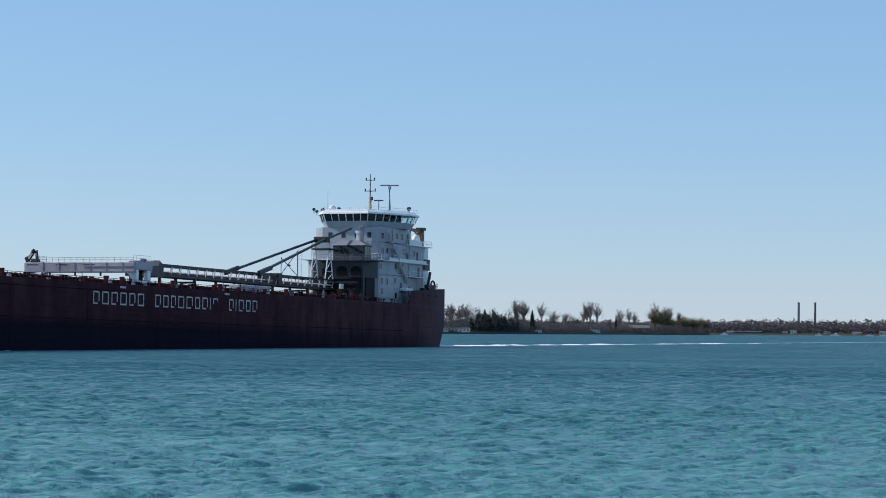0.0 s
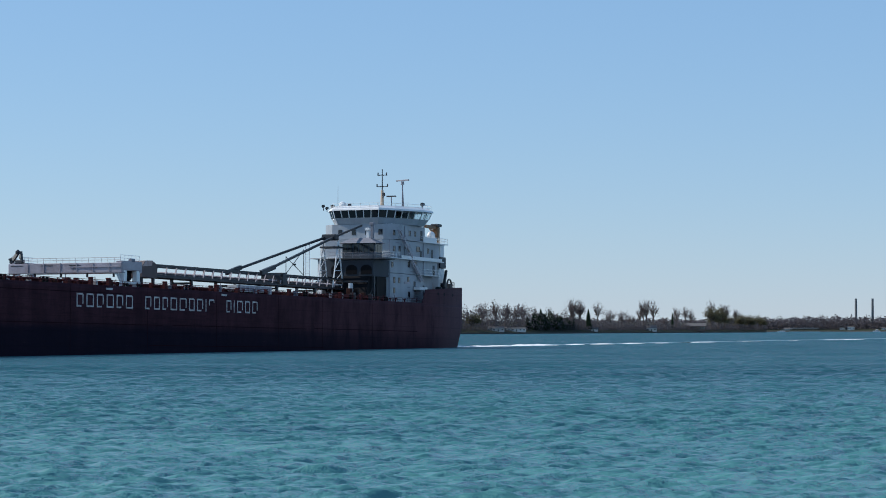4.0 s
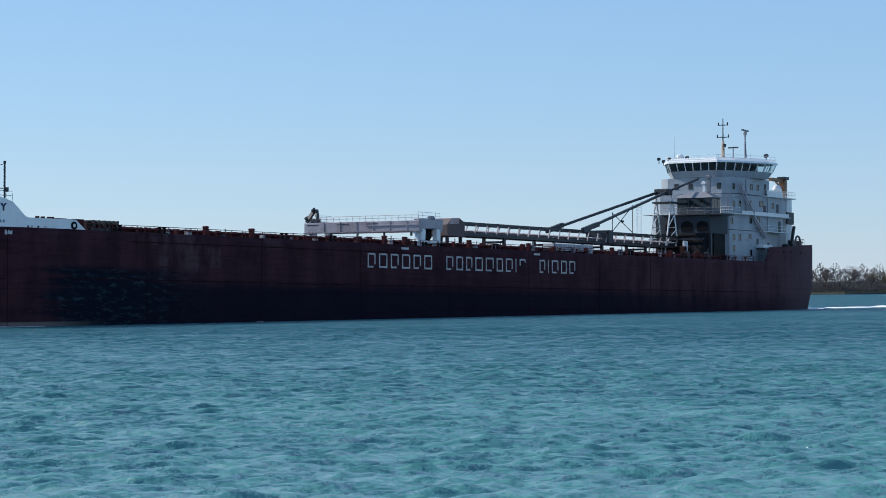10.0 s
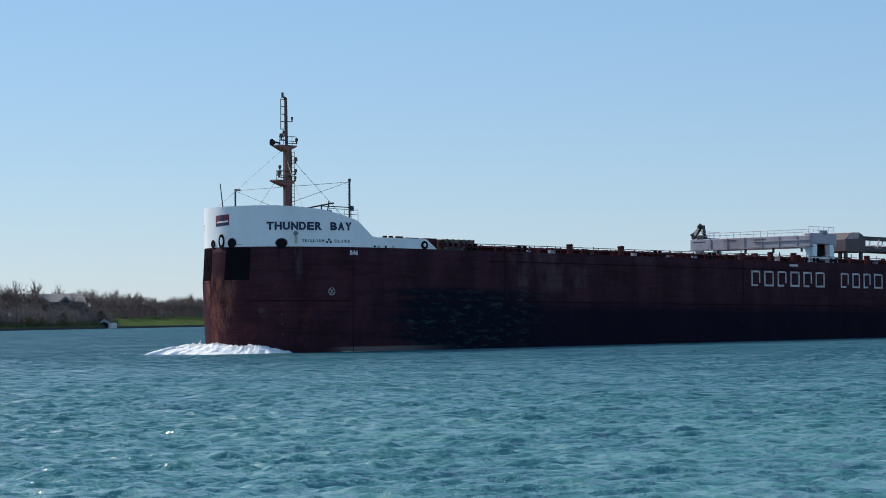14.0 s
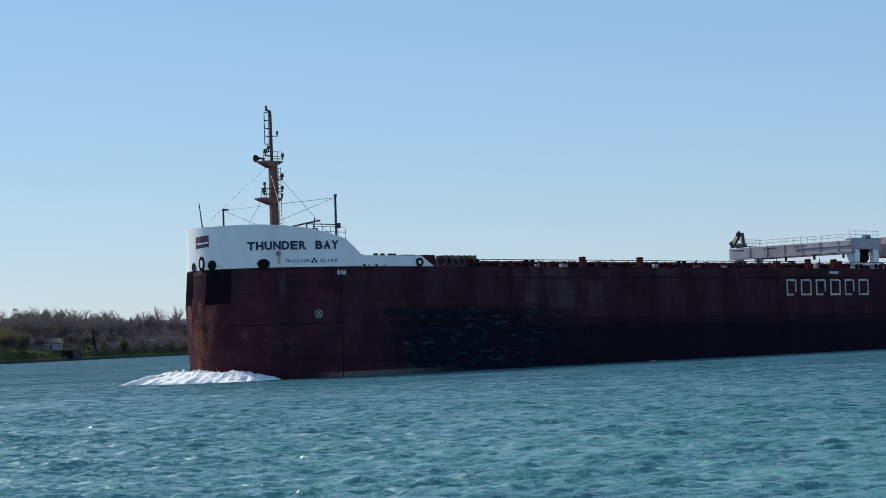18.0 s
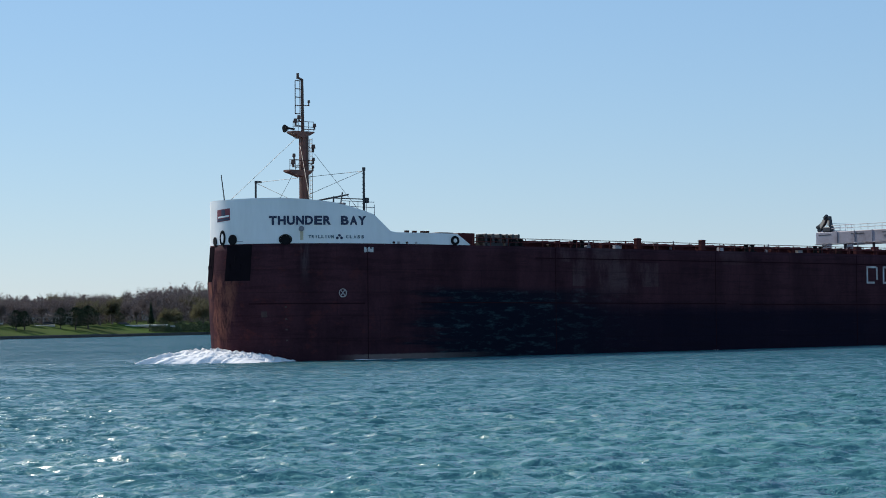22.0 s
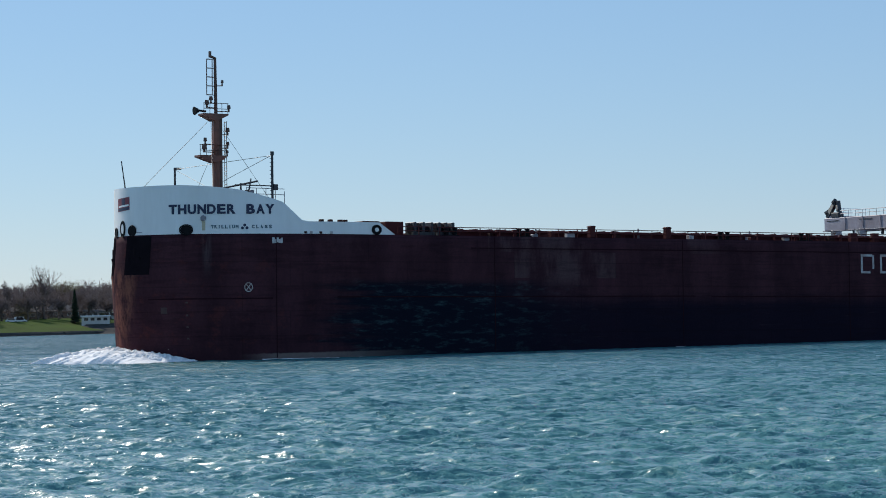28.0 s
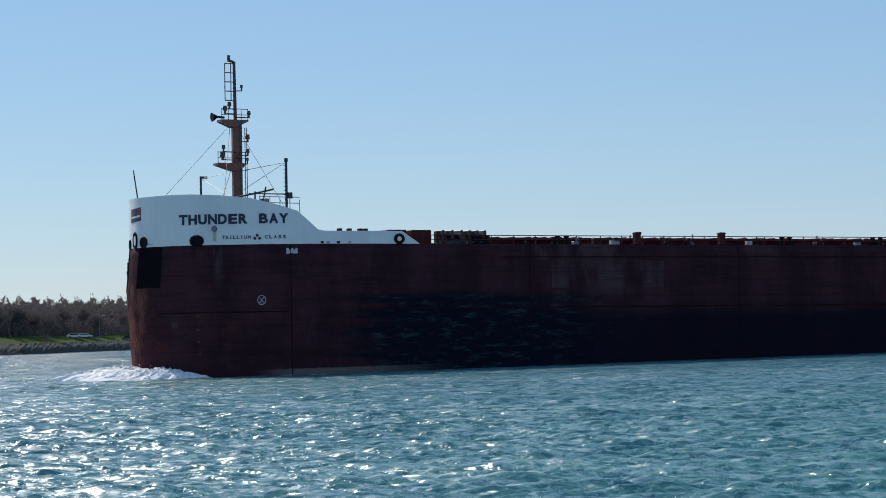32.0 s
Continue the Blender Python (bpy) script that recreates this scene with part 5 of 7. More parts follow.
for i in range(len(PLAN)):
    j = (i + 1) % len(PLAN)
    a0, a1 = Vector((*lo[i], 26.93)), Vector((*lo[j], 26.93))
    b0, b1 = Vector((*hi[i], 28.28)), Vector((*hi[j], 28.28))
    n = max(1, round((a1 - a0).length / 1.55))
    out = ((a1 - a0).cross(b0 - a0)).normalized()
    if out.dot(Vector((a0.x - CX, a0.y - CY, 0))) < 0:
        out = -out
    for k in range(n):
        u, v = (k + 0.06) / n, (k + 0.94) / n
        bm = bmesh.new()
        c = [a0.lerp(a1, u), a0.lerp(a1, v), b0.lerp(b1, v), b0.lerp(b1, u)]
        vs = [bm.verts.new(p) for p in c] + [bm.verts.new(p - out * 0.03) for p in c]
        for q in ((0, 1, 2, 3), (7, 6, 5, 4), (0, 4, 5, 1), (1, 5, 6, 2), (2, 6, 7, 3), (3, 7, 4, 0)):
            bm.faces.new([vs[z] for z in q])
        bmesh.ops.recalc_face_normals(bm, faces=bm.faces)
        part("pane", bm, CLEAR if min(abs(PLAN[i][1] - MID), abs(PLAN[j][1] - MID)) > 6.7 else GLASS, wheelhouse)
    for k in range(n):
        part("window_post", beam(bmesh.new(), a0.lerp(a1, k / n), b0.lerp(b1, k / n), 0.16, 0.12), WHITE, wheelhouse)
rail_line(wheelhouse, [(*p, 28.62) for p in spread(0.97)] + [(*spread(0.97)[0], 28.62)], 1.0, 1.8)

# roof gear
main_mast = part("main_mast", bar(bmesh.new(), (206.3, 11, 28.8), (206.3, 11, 33.0), 0.42, 0.25, 10), mat("mast_cream_paint", (0.55, 0.42, 0.30), 0.5, second=(0.4, 0.3, 0.22)), ship, "cream main mast with crosstrees")
bm = bmesh.new()
bar(bm, (206.3, 11, 33), (206.3, 11, 37.1), 0.13, 0.08)
for z, w in ((33.7, 1.1), (35.9, 0.9)):
    bar(bm, (206.3, 11 - w, z), (206.3, 11 + w, z), 0.07)
    bar(bm, (206.3 - w * 0.7, 11, z), (206.3 + w * 0.7, 11, z), 0.07)
    for dy in (-w, w):
        bar(bm, (206.3, 11 + dy, z - 0.1), (206.3, 11 + dy, z + 0.5), 0.13)
bar(bm, (205.2, 10.2, 31.8), (205.2, 10.2, 32.4), 0.32, sides=8)
bar(bm, (205.2, 10.2, 31.7), (206.3, 11, 31.4), 0.07)
part("crosstree", bm, DARK_STEEL, main_mast)
radar = part("radar_mast", bar(bmesh.new(), (209.2, 8, 28.6), (209.2, 8, 34.3), 0.17, 0.13, 8), STEEL_GREY, ship)
bm = bmesh.new()
bar(bm, (209.2, 8, 34.2), (209.2, 8, 34.8), 0.34, 0.3, 10)
part("radar_gearbox", bm, STEEL_GREY, radar)
scanner = part("radar_scanner", box(-0.14, 0.14, -1.9, 1.9, -0.13, 0.13, 0.04), STEEL_GREY, radar)
bm = bmesh.new()
beam(bm, (209.2, 8, 34.0), (210.0, 8, 28.7), 0.1, 0.1)
part("radar_brace", bm, STEEL_GREY, radar)
radar2 = part("small_radar_mast", bar(bmesh.new(), (208.4, 10, 28.8), (208.4, 10, 31.8), 0.13, 0.1, 8), STEEL_GREY, ship)
part("small_scanner", box(208.25, 208.55, 9.0, 11.0, 31.8, 32.05, 0.04), DARK_STEEL, radar2)
bm = bmesh.new()
bmesh.ops.create_uvsphere(bm, u_segments=14, v_segments=9, radius=0.75, matrix=Matrix.Translation((199.5, 16.2, 29.75)))
bar(bm, (199.5, 16.2, 28.7), (199.5, 16.2, 29.4), 0.35)
part("satellite_dome", bm, WHITE, ship, smooth=True)
for x, y, z, s in ((198.5, 17.8, 29.4, 0.34), (199.2, 14.6, 29.6, 0.32), (196.0, 18.6, 29.3, 0.3), (200.5, 20.0, 29.2, 0.3), (206.6, 2.6, 29.9, 0.4), (207.4, 5.2, 29.2, 0.4), (206, 6.5, 29.1, 0.35), (204.8, 9.0, 29.2, 0.35)):
    bm = bmesh.new()
    bar(bm, (x, y, 28.6), (x, y, z), 0.08)
    bar(bm, (x - s * 0.8, y, z + 0.1), (x + s * 0.8, y, z + 0.2), s, s * 0.8, 10)
    part("searchlight", bm, DARK_STEEL, ship)
for x, y, z0, z1 in ((198.8, 16.9, 28.7, 33.5), (205.0, 5.0, 28.7, 30.6), (207.5, 12.5, 28.7, 30.8), (203.0, 14.0, 28.7, 30.4)):
    bm = bmesh.new()
    bar(bm, (x, y, z0), (x, y, z1), 0.045, 0.02, 5)
    part("whip_aerial", bm, STEEL_GREY, ship)

# loading gear before the house: control cabin on a gantry, arched tower, chute
gantry = part("gantry_deck", box(184.6, 189.4, PORT - 2.0, 12.2, 18.72, 18.95, 0.03), DARK_STEEL, ship)
tower = part("boom_tower", prism(bmesh.new(), [(185.2, 3.2), (190.7, 2.6), (190.7, 14.2), (185.2, 13.6)], 15.6, 18.7), mat("blue_grey_tower_paint", (0.024, 0.033, 0.046), 0.6, 0.1, 0.2, 0.5, 0.1, streaks=0.7), ship, "blue-grey boom tower before the house")
for y in (4.6, 7.6, 10.6):
    bm = bmesh.new()
    pts = [(y - 1.1, 16.0), (y + 1.1, 16.0)] + [(y + 1.1 * math.cos(a), 17.0 + 0.75 * math.sin(a)) for a in np.linspace(0, math.pi, 9)]
    prism(bm, pts, 185.12, 185.2, axis=0)
    part("tower_arch", bm, BLACK, tower)
for y in (3.4, 8.2, 13.2):
    bm = bmesh.new()
    beam(bm, (185.6, y, DECK), (185.6, y, 15.7), 0.6, 0.6)
    part("tower_leg", bm, DARK_STEEL, tower)
part("chute", prism(bmesh.new(), [(183.0, 12.0), (189.4, 11.6), (189.4, 15.6), (184.2, 15.6)], 3.6, 9.5, axis=1), BLACK, tower, "black rubber chute curtain")
# solid dark block added where the house front lies in shade
part("tower_shade_block", box(186.2, 190.6, 3.0, 13.8, DECK, 15.58, 0.05), BLACK, tower, "dark block that paints in shade under the boom tower")
for i in range(7):
    part("feed_pipe", bar(bmesh.new(), (185.7, 3.6 + i * 1.5, DECK), (186.0, 3.6 + i * 1.5, 15.5), 0.13), DARK_STEEL, tower)
cabin = part("control_cabin", box(185.4, 188.8, 3.0, 9.6, 18.95, 21.7, 0.05), mat("cabin_blue_grey", (0.055, 0.072, 0.095), 0.5), ship, "blue-grey glazed control cabin with a white hipped roof")
for i in range(6):
    y = 3.2 + i * 1.07
    part("pane", box(185.36, 185.4, y, y + 0.9, 20.0, 21.5), GLASS, cabin)
for i in range(3):
    x = 185.6 + i * 1.07
    part("pane", box(x, x + 0.9, 2.96, 3.0, 20.0, 21.5), GLASS, cabin)
roof = bmesh.new()
low = [(184.9, 2.5), (189.2, 2.5), (189.2, 10.1), (184.9, 10.1)]
high = [(186.6, 4.6), (187.6, 4.6), (187.6, 8.0), (186.6, 8.0)]
part("cabin_roof", loft(roof, low, high, 21.72, 22.75), STEEL_GREY, cabin)
rail_line(gantry, [(184.7, 12.0, 18.95), (184.7, PORT - 1.9, 18.95), (189.3, PORT - 1.9, 18.95)], material=STEEL_GREY)
for x, y, z0, z1, m in ((187.2, 5.2, 22.7, 24.6, WHITE), (186.9, 4.2, 22.7, 25.6, STEEL_GREY)):
    bm = bmesh.new()
    beam(bm, (x, y, z0), (x, y, z1), 0.5, 0.5)
    slab(bm, x - 0.45, x + 0.45, y - 0.4, y + 0.4, z1 - 0.5, z1, 0.05)
    part("hoist_post", bm, m, cabin)
bm = bmesh.new()
for y in (4.5, 6.5, 11.8, 13):
    bar(bm, (184, y, DECK), (184.6, y, 15.4), 0.12)
beam(bm, (183.4, 3.6, 14.6), (183.4, 14, 14.6), 0.3, 0.3)
beam(bm, (183.8, 3.8, DECK + 0.2), (186.8, 3.2, 15.2), 0.3, 0.3)
part("chute_frame", bm, DARK_STEEL, tower)
part("white_gate", box(180.2, 181.6, 5.6, 5.9, DECK + 0.4, 14.2, 0.03), WHITE, ship)
for i in range(16):
    x = 176 + i * 0.9
    ob = part("deck_machine", box(0, rng.uniform(0.4, 1.1), 0, 0.8, 0, rng.uniform(0.6, 2.2), 0.04), (DARK_STEEL, RUSTY, BLACK)[i % 3], ship)
    ob.matrix_basis = pose(x, rng.uniform(1.5, 6), DECK)

# after deck: crane, raft, vents, mooring gear
crane = part("stores_crane", box(218.2, 219.4, 4.4, 5.6, 22.85, 26.4, 0.12), YELLOW, ship, "yellow stores crane with its jib lowered forward")
bm = bmesh.new()
beam(bm, (219.2, 5, 26.2), (213.4, 5, 26.3), 0.7, 0.55)
beam(bm, (218.6, 5, 24.6), (215.6, 5, 26.0), 0.25, 0.25)
part("jib", bm, YELLOW, crane)
part("crane_cap", box(217.9, 219.9, 4.2, 5.8, 26.4, 26.95, 0.08), DARK_STEEL, crane)
part("crane_pedestal", box(217.4, 219.8, 3.6, 6.4, 14, 22.85, 0.2), WHITE, crane)
bm = bmesh.new()
bmesh.ops.create_uvsphere(bm, u_segments=12, v_segments=8, radius=1.1, matrix=Matrix.Translation((215.4, 4.6, 24.4)) @ Matrix.Diagonal((1.0, 0.7, 0.9, 1)))
part("life_raft", bm, WHITE, ship, "white life raft capsule", smooth=True)
funnel = part("funnel", box(211, 215, 8, 12.5, 22.85, 25.9, 0.3), WHITE, ship)
part("pedestal_fender", box(217.0, 219.9, 3.3, 3.6, 18.2, 20.4, 0.05), DARK_STEEL, ship)
for x, y, z, w, h in ((217.8, 2.6, 13.4, 1.0, 1.9), (219.6, 3.2, 13.4, 0.9, 1.4), (221.2, 3.0, 13.4, 1.5, 1.9), (223.2, 3.6, 13.4, 0.9, 1.5), (215.6, 2.6, 13.2, 0.7, 1.3)):
    part("mooring_gear", box(x, x + w, y, y + 1.2, DECK, z + h, 0.1), DARK_STEEL, ship)
bm = bmesh.new()
arc = [(220.6 + 1.0 * math.cos(k), 2.9, 15.2 + 0.9 * math.sin(k)) for k in np.linspace(0, math.pi, 9)]
for a, b in zip(arc, arc[1:]):
    bar(bm, a, b, 0.18)
part("roller_arch", bm, DARK_STEEL, ship)
bm = bmesh.new()
beam(bm, (217.6, 2.8, 14.6), (218.8, 2.8, 17.8), 0.45, 0.45)
part("raked_vent", bm, DARK_STEEL, ship)
part("stern_platform", box(224.6, 226.0, 6.0, 8.5, 9.2, 9.6, 0.05), DARK_STEEL, ship)
rail_line(ship, [(221, 2.4, 14.4), (225.0, 3.6, 14.6), (225.2, 16.5, 14.6)], material=HULL, name="poop_rail")
for x in (208.5, 212, 217.5):
    bm = bmesh.new()
    y = MID - half(x, 12)
    bar(bm, (x, y - 0.04, 12.9), (x, y + 0.05, 12.9), 0.28, sides=10)
    part("mooring_hole", bm, BLACK, ship)


# -- bow wave, wash along the side and stern wake, in rigid pieces that go with the ship --
def foam_ridge(name, path, width, height, seed, label, steps=90, across=14, ragged=0.5):
    """A ridge of broken white water along a path of (x, y), higher in the middle, with a torn outline."""
    pts = [Vector((*p, 0)) for p in path]
    length = [0.0]
    for a, b in zip(pts, pts[1:]):
        length.append(length[-1] + (b - a).length)
    bm = bmesh.new()
    rows = []
    for i in range(steps + 1):
        s = length[-1] * i / steps
        k = max(j for j in range(len(length)) if length[j] <= s + 1e-6)
        k = min(k, len(pts) - 2)
        u = (s - length[k]) / max(length[k + 1] - length[k], 1e-6)
        p = pts[k].lerp(pts[k + 1], u)
        d = (pts[k + 1] - pts[k]).normalized()
        n = Vector((d.y, -d.x, 0))
        e = i / steps
        w, h = width(e), height(e)
        row = []
        for j in range(across + 1):
            v = j / across
            q = p + n * (v * w * (1 + ragged * (noise.noise((s * 0.4, seed, 1)) + 0.35 * noise.noise((s * 2.3, seed, 7)))))
            hump = math.sin(math.pi * min(v * 0.62 + 0.38, 1.0)) ** 0.8
            rough = 0.85 + 0.22 * noise.noise((s * 0.5, v * 1.6, seed)) + 0.2 * noise.noise((s * 1.9, v * 5, seed + 5)) + 0.22 * abs(noise.noise((s * 4.5, v * 11, seed + 9))) + 0.2 * noise.noise((s * 8, v * 26, seed + 4))
            row.append(bm.verts.new((q.x, q.y, -0.12 + h * hump * max(rough, 0.0))))
        rows.append(row)
    for a, b in zip(rows, rows[1:]):
        for j in range(across):
            bm.faces.new((a[j], b[j], b[j + 1], a[j + 1]))
    bmesh.ops.recalc_face_normals(bm, faces=bm.faces)
    ob = part(name, bm, FOAM, smooth=True)
    return tagged(ob, label, "wave", "white water round the ship")


def bow_path(a0, a1, off):
    """Points round the bow, off metres out from the plating, from turn a0 to a1."""
    out = []
    for i in range(25):
        a = a0 + (a1 - a0) * i / 24
        m = bow_frame(a, 0.3, off)
        out.append((m.translation.x, m.translation.y))
    return out


waves = [
    foam_ridge("bow_wave", bow_path(-52, 30, -0.15), lambda e: 6.2, lambda e: 1.2 * min(1, 0.22 + 1.6 * e, (1 - e) * 5 + 0.05), 1, "white bow wave piled round the stem", 220, 34),
    foam_ridge("bow_wave", bow_path(14, 41, -0.1), lambda e: 6.0 - 4.8 * e, lambda e: 1.2 * min(e * 5, 1) * (1 - e) ** 0.8 + 0.1, 2, "white bow wave falling away along the port bow", 200, 28),
    foam_ridge("bow_wave", bow_path(-40, 22, 2.6), lambda e: 3.2, lambda e: 0.7 * math.sin(math.pi * min(e * 0.8 + 0.2, 1)), 3, "white bow wave spilling ahead of the stem", 160, 20),
    foam_ridge("side_wash", [(x, MID - half(x, 1) - 0.05) for x in (9, 12, 15, 18, 24)], lambda e: 0.8, lambda e: 0.16 * (1 - e), 4, "thin line of foam along the hull", 60, 5),
    foam_ridge("side_wash", [(34, -0.05), (58, -0.05)], lambda e: 0.5, lambda e: 0.12 * max(0, math.sin(e * 17)), 6, "thin broken line of foam along the hull", 90, 4),
]
# flecks of spray thrown off the bow wave
rs = np.random.RandomState(9)
ends = [bow_frame(float(a), 0.3, float(o)).translation for a, o in zip(rs.uniform(-48, 34, 900), np.abs(rs.normal(0, 3.2, 900)))]
flecks = bmesh.new()
for p in ends:
    s = rs.uniform(0.04, 0.16)
    c = Vector((p.x, p.y, max(0.0, 0.75 + rs.normal(0, 0.35) - 0.16 * (p - Vector((2, MID, 0.3))).length)))
    flecks.faces.new([flecks.verts.new(c + Vector(rs.uniform(-s, s, 3).tolist())) for _ in range(3)])
waves.append(tagged(part("spray", flecks, FOAM), "fine white spray over the bow wave", "spray", "white water round the ship", kind="stuff"))
wake = []
for x0, x1, y, h, seed in ((228, 262, 7.5, 0.62, 11), (264, 292, 8.0, 0.55, 12), (318, 330, 8, 0.42, 13), (339, 357, 8.5, 0.45, 14), (366, 378, 9, 0.4, 15), (398, 420, 9, 0.36, 16), (446, 474, 9, 0.26, 17), (500, 512, 8, 0.24, 18), (540, 600, 7, 0.16, 19), (300, 312, 9, 0.25, 20), (425, 440, 9.5, 0.2, 21), (620, 700, 6, 0.12, 22)):
    wake.append(foam_ridge("stern_wake", [(x0, y), ((x0 + x1) / 2, y + 0.3), (x1, y)], lambda e: 4.0, lambda e, h=h: (h * 0.5 + 0.12) * min(1, e * 8, (1 - e) * 8) * (0.75 + 0.5 * noise.noise((e * 9, h * 50, 2))), seed, "white breaking crest in the ship's wake", 60, 6))
trail = bmesh.new()
rows = []
for i in range(121):
    x = 262 + i * 5.5
    mid, wide = 9 + 0.8 * noise.noise((x * 0.03, 0, 4)), 1.5 + 0.8 * noise.noise((x * 0.05, 3, 1))
    rows.append([trail.verts.new((x, mid + k * wide, 0.04 + 0.14 * (1 - abs(k)))) for k in (-1, -0.4, 0.4, 1)])
for a, b in zip(rows, rows[1:]):
    for j in range(3):
        trail.faces.new((a[j], b[j], b[j + 1], a[j + 1]))
bmesh.ops.recalc_face_normals(trail, faces=trail.faces)
wake.append(tagged(part("wake_trail", trail, mat("pale_aerated_water", (0.20, 0.36, 0.40), 0.4, 0.0, 0.2, 0.05, 0.3), smooth=True), "pale line of churned water behind the ship", "wake", "white water round the ship"))
swell = bmesh.new()
rows = []
for i in range(60):
    x = 224 + i * 3.0
    row = []
    for j in range(13):
        y = -4 + j * 2.6
        row.append(swell.verts.new((x, y, -0.25 + 0.72 * math.exp(-((y - 9 + 0.02 * (x - 224)) / 5.0) ** 2) * (0.55 + 0.45 * math.cos((x - 236) / 6.5)) * math.exp(-(x - 224) / 90))))
    rows.append(row)
for a, b in zip(rows, rows[1:]):
    for j in range(12):
        swell.faces.new((a[j], b[j], b[j + 1], a[j + 1]))
bmesh.ops.recalc_face_normals(swell, faces=swell.faces)
stern_swell = tagged(part("stern_swell", swell, WATER, smooth=True), "smooth dark swell behind the ship's stern", "wave", "white water round the ship")

# ---- trees ----
def branch(vs, fs, a, b, r0, r1, sides=3):
    d = (b - a)
    q = d.to_track_quat("Z", "Y")
    n = len(vs)
    for p, r in ((a, r0), (b, r1)):
        for k in range(sides):
            t = 2 * math.pi * k / sides
            vs.append(p + q @ Vector((r * math.cos(t), r * math.sin(t), 0)))
    for k in range(sides):
        j = (k + 1) % sides
        fs.append((n + k, n + j, n + sides + j, n + sides + k))


def mesh_of(name, vs, fs, material):
    me = bpy.data.meshes.new(name)
    me.from_pydata([tuple(v) for v in vs], [], fs)
    me.materials.append(material)
    me.update()
    return me


def grow(rng, base, way, length, r, depth, limbs, twigs, lift, wide):
    """One limb and what grows from it."""
    out = twigs if depth <= 1 else limbs
    a, steps = base, 2 if depth > 1 else 1
    d = way.normalized()
    for s in range(steps):
        b = a + d * (length / steps)
        if depth <= 1:
            side = d.cross(Vector((rng.uniform(-1, 1), rng.uniform(-1, 1), rng.uniform(-1, 1)))).normalized() * r * 0.9
            n = len(out[0])
            out[0].extend((a - side, a + side, b))
            out[1].append((n, n + 1, n + 2))
        else:
            branch(out[0], out[1], a, b, r * (1 - 0.35 * s / steps), r * (1 - 0.35 * (s + 1) / steps), 4 if depth > 2 else 3)
        if depth > 0:
            for _ in range(4 if depth > 1 else 3):
                side = Vector((rng.uniform(-1, 1), rng.uniform(-1, 1), rng.uniform(-0.15, 0.5))).normalized()
                w = (d * rng.uniform(0.5, 0.9) + side * wide + Vector((0, 0, lift))).normalized()
                at = a.lerp(b, rng.uniform(0.45, 1.0))
                grow(rng, at, w, length * rng.uniform(0.46, 0.68), r * 0.55, depth - 1, limbs, twigs, lift, wide)
        d = (d + Vector((rng.uniform(-0.25, 0.25), rng.uniform(-0.25, 0.25), rng.uniform(-0.05, 0.2)))).normalized()
        a = b


def bare_tree(seed, label, lift=0.25, wide=0.75, stems=1, buds=None):
    """A leafless tree of unit height 10: trunk with limbs, and a crown of twigs, some with swelling buds."""
    rng = random.Random(seed)
    limbs, twigs = ([], []), ([], [])
    for s in range(stems):
        lean = Vector((rng.uniform(-0.2, 0.2) * stems, rng.uniform(-0.2, 0.2) * stems, 1))
        p = Vector((rng.uniform(-0.4, 0.4) * (stems - 1), rng.uniform(-0.4, 0.4) * (stems - 1), -0.3))
        top = p + lean.normalized() * rng.uniform(2.6, 3.4)
        branch(limbs[0], limbs[1], p, top, 0.24, 0.17, 7)
        for k in range(4 if stems == 1 else 3):
            t = 6.283 * (k + rng.random() * 0.6) / 4
            w = Vector((math.cos(t) * wide * 0.8, math.sin(t) * wide * 0.8, 1.0))
            grow(rng, top, w, rng.uniform(2.2, 3.0), 0.11, 3, limbs, twigs, lift, wide)
        grow(rng, top, lean, 2.9, 0.14, 3, limbs, twigs, lift, wide)
    high = max(v.z for v in twigs[0])
    k = 10 / high
    for v in limbs[0] + twigs[0]:
        v *= k
    if buds:
        ends = [v.copy() for v in twigs[0][2::6]]
        for e in ends:
            for _ in range(2):
                c = e + Vector((rng.gauss(0, 0.28), rng.gauss(0, 0.28), rng.gauss(-0.15 if lift < 0.1 else 0, 0.28)))
                n = len(twigs[0])
                s = rng.uniform(0.10, 0.24)
                for _k in range(3):
                    twigs[0].append(c + Vector((rng.uniform(-s, s), rng.uniform(-s, s), rng.uniform(-s, s) * (2.0 if lift < 0.1 else 1))))
                twigs[1].append((n, n + 1, n + 2))
    trunk = new("tree", mesh_of("tree", limbs[0], limbs[1], BARK))
    crown = new("crown", mesh_of("crown", twigs[0], twigs[1], buds or TWIG))
    crown.parent = trunk
    return tagged(trunk, label, "tree")


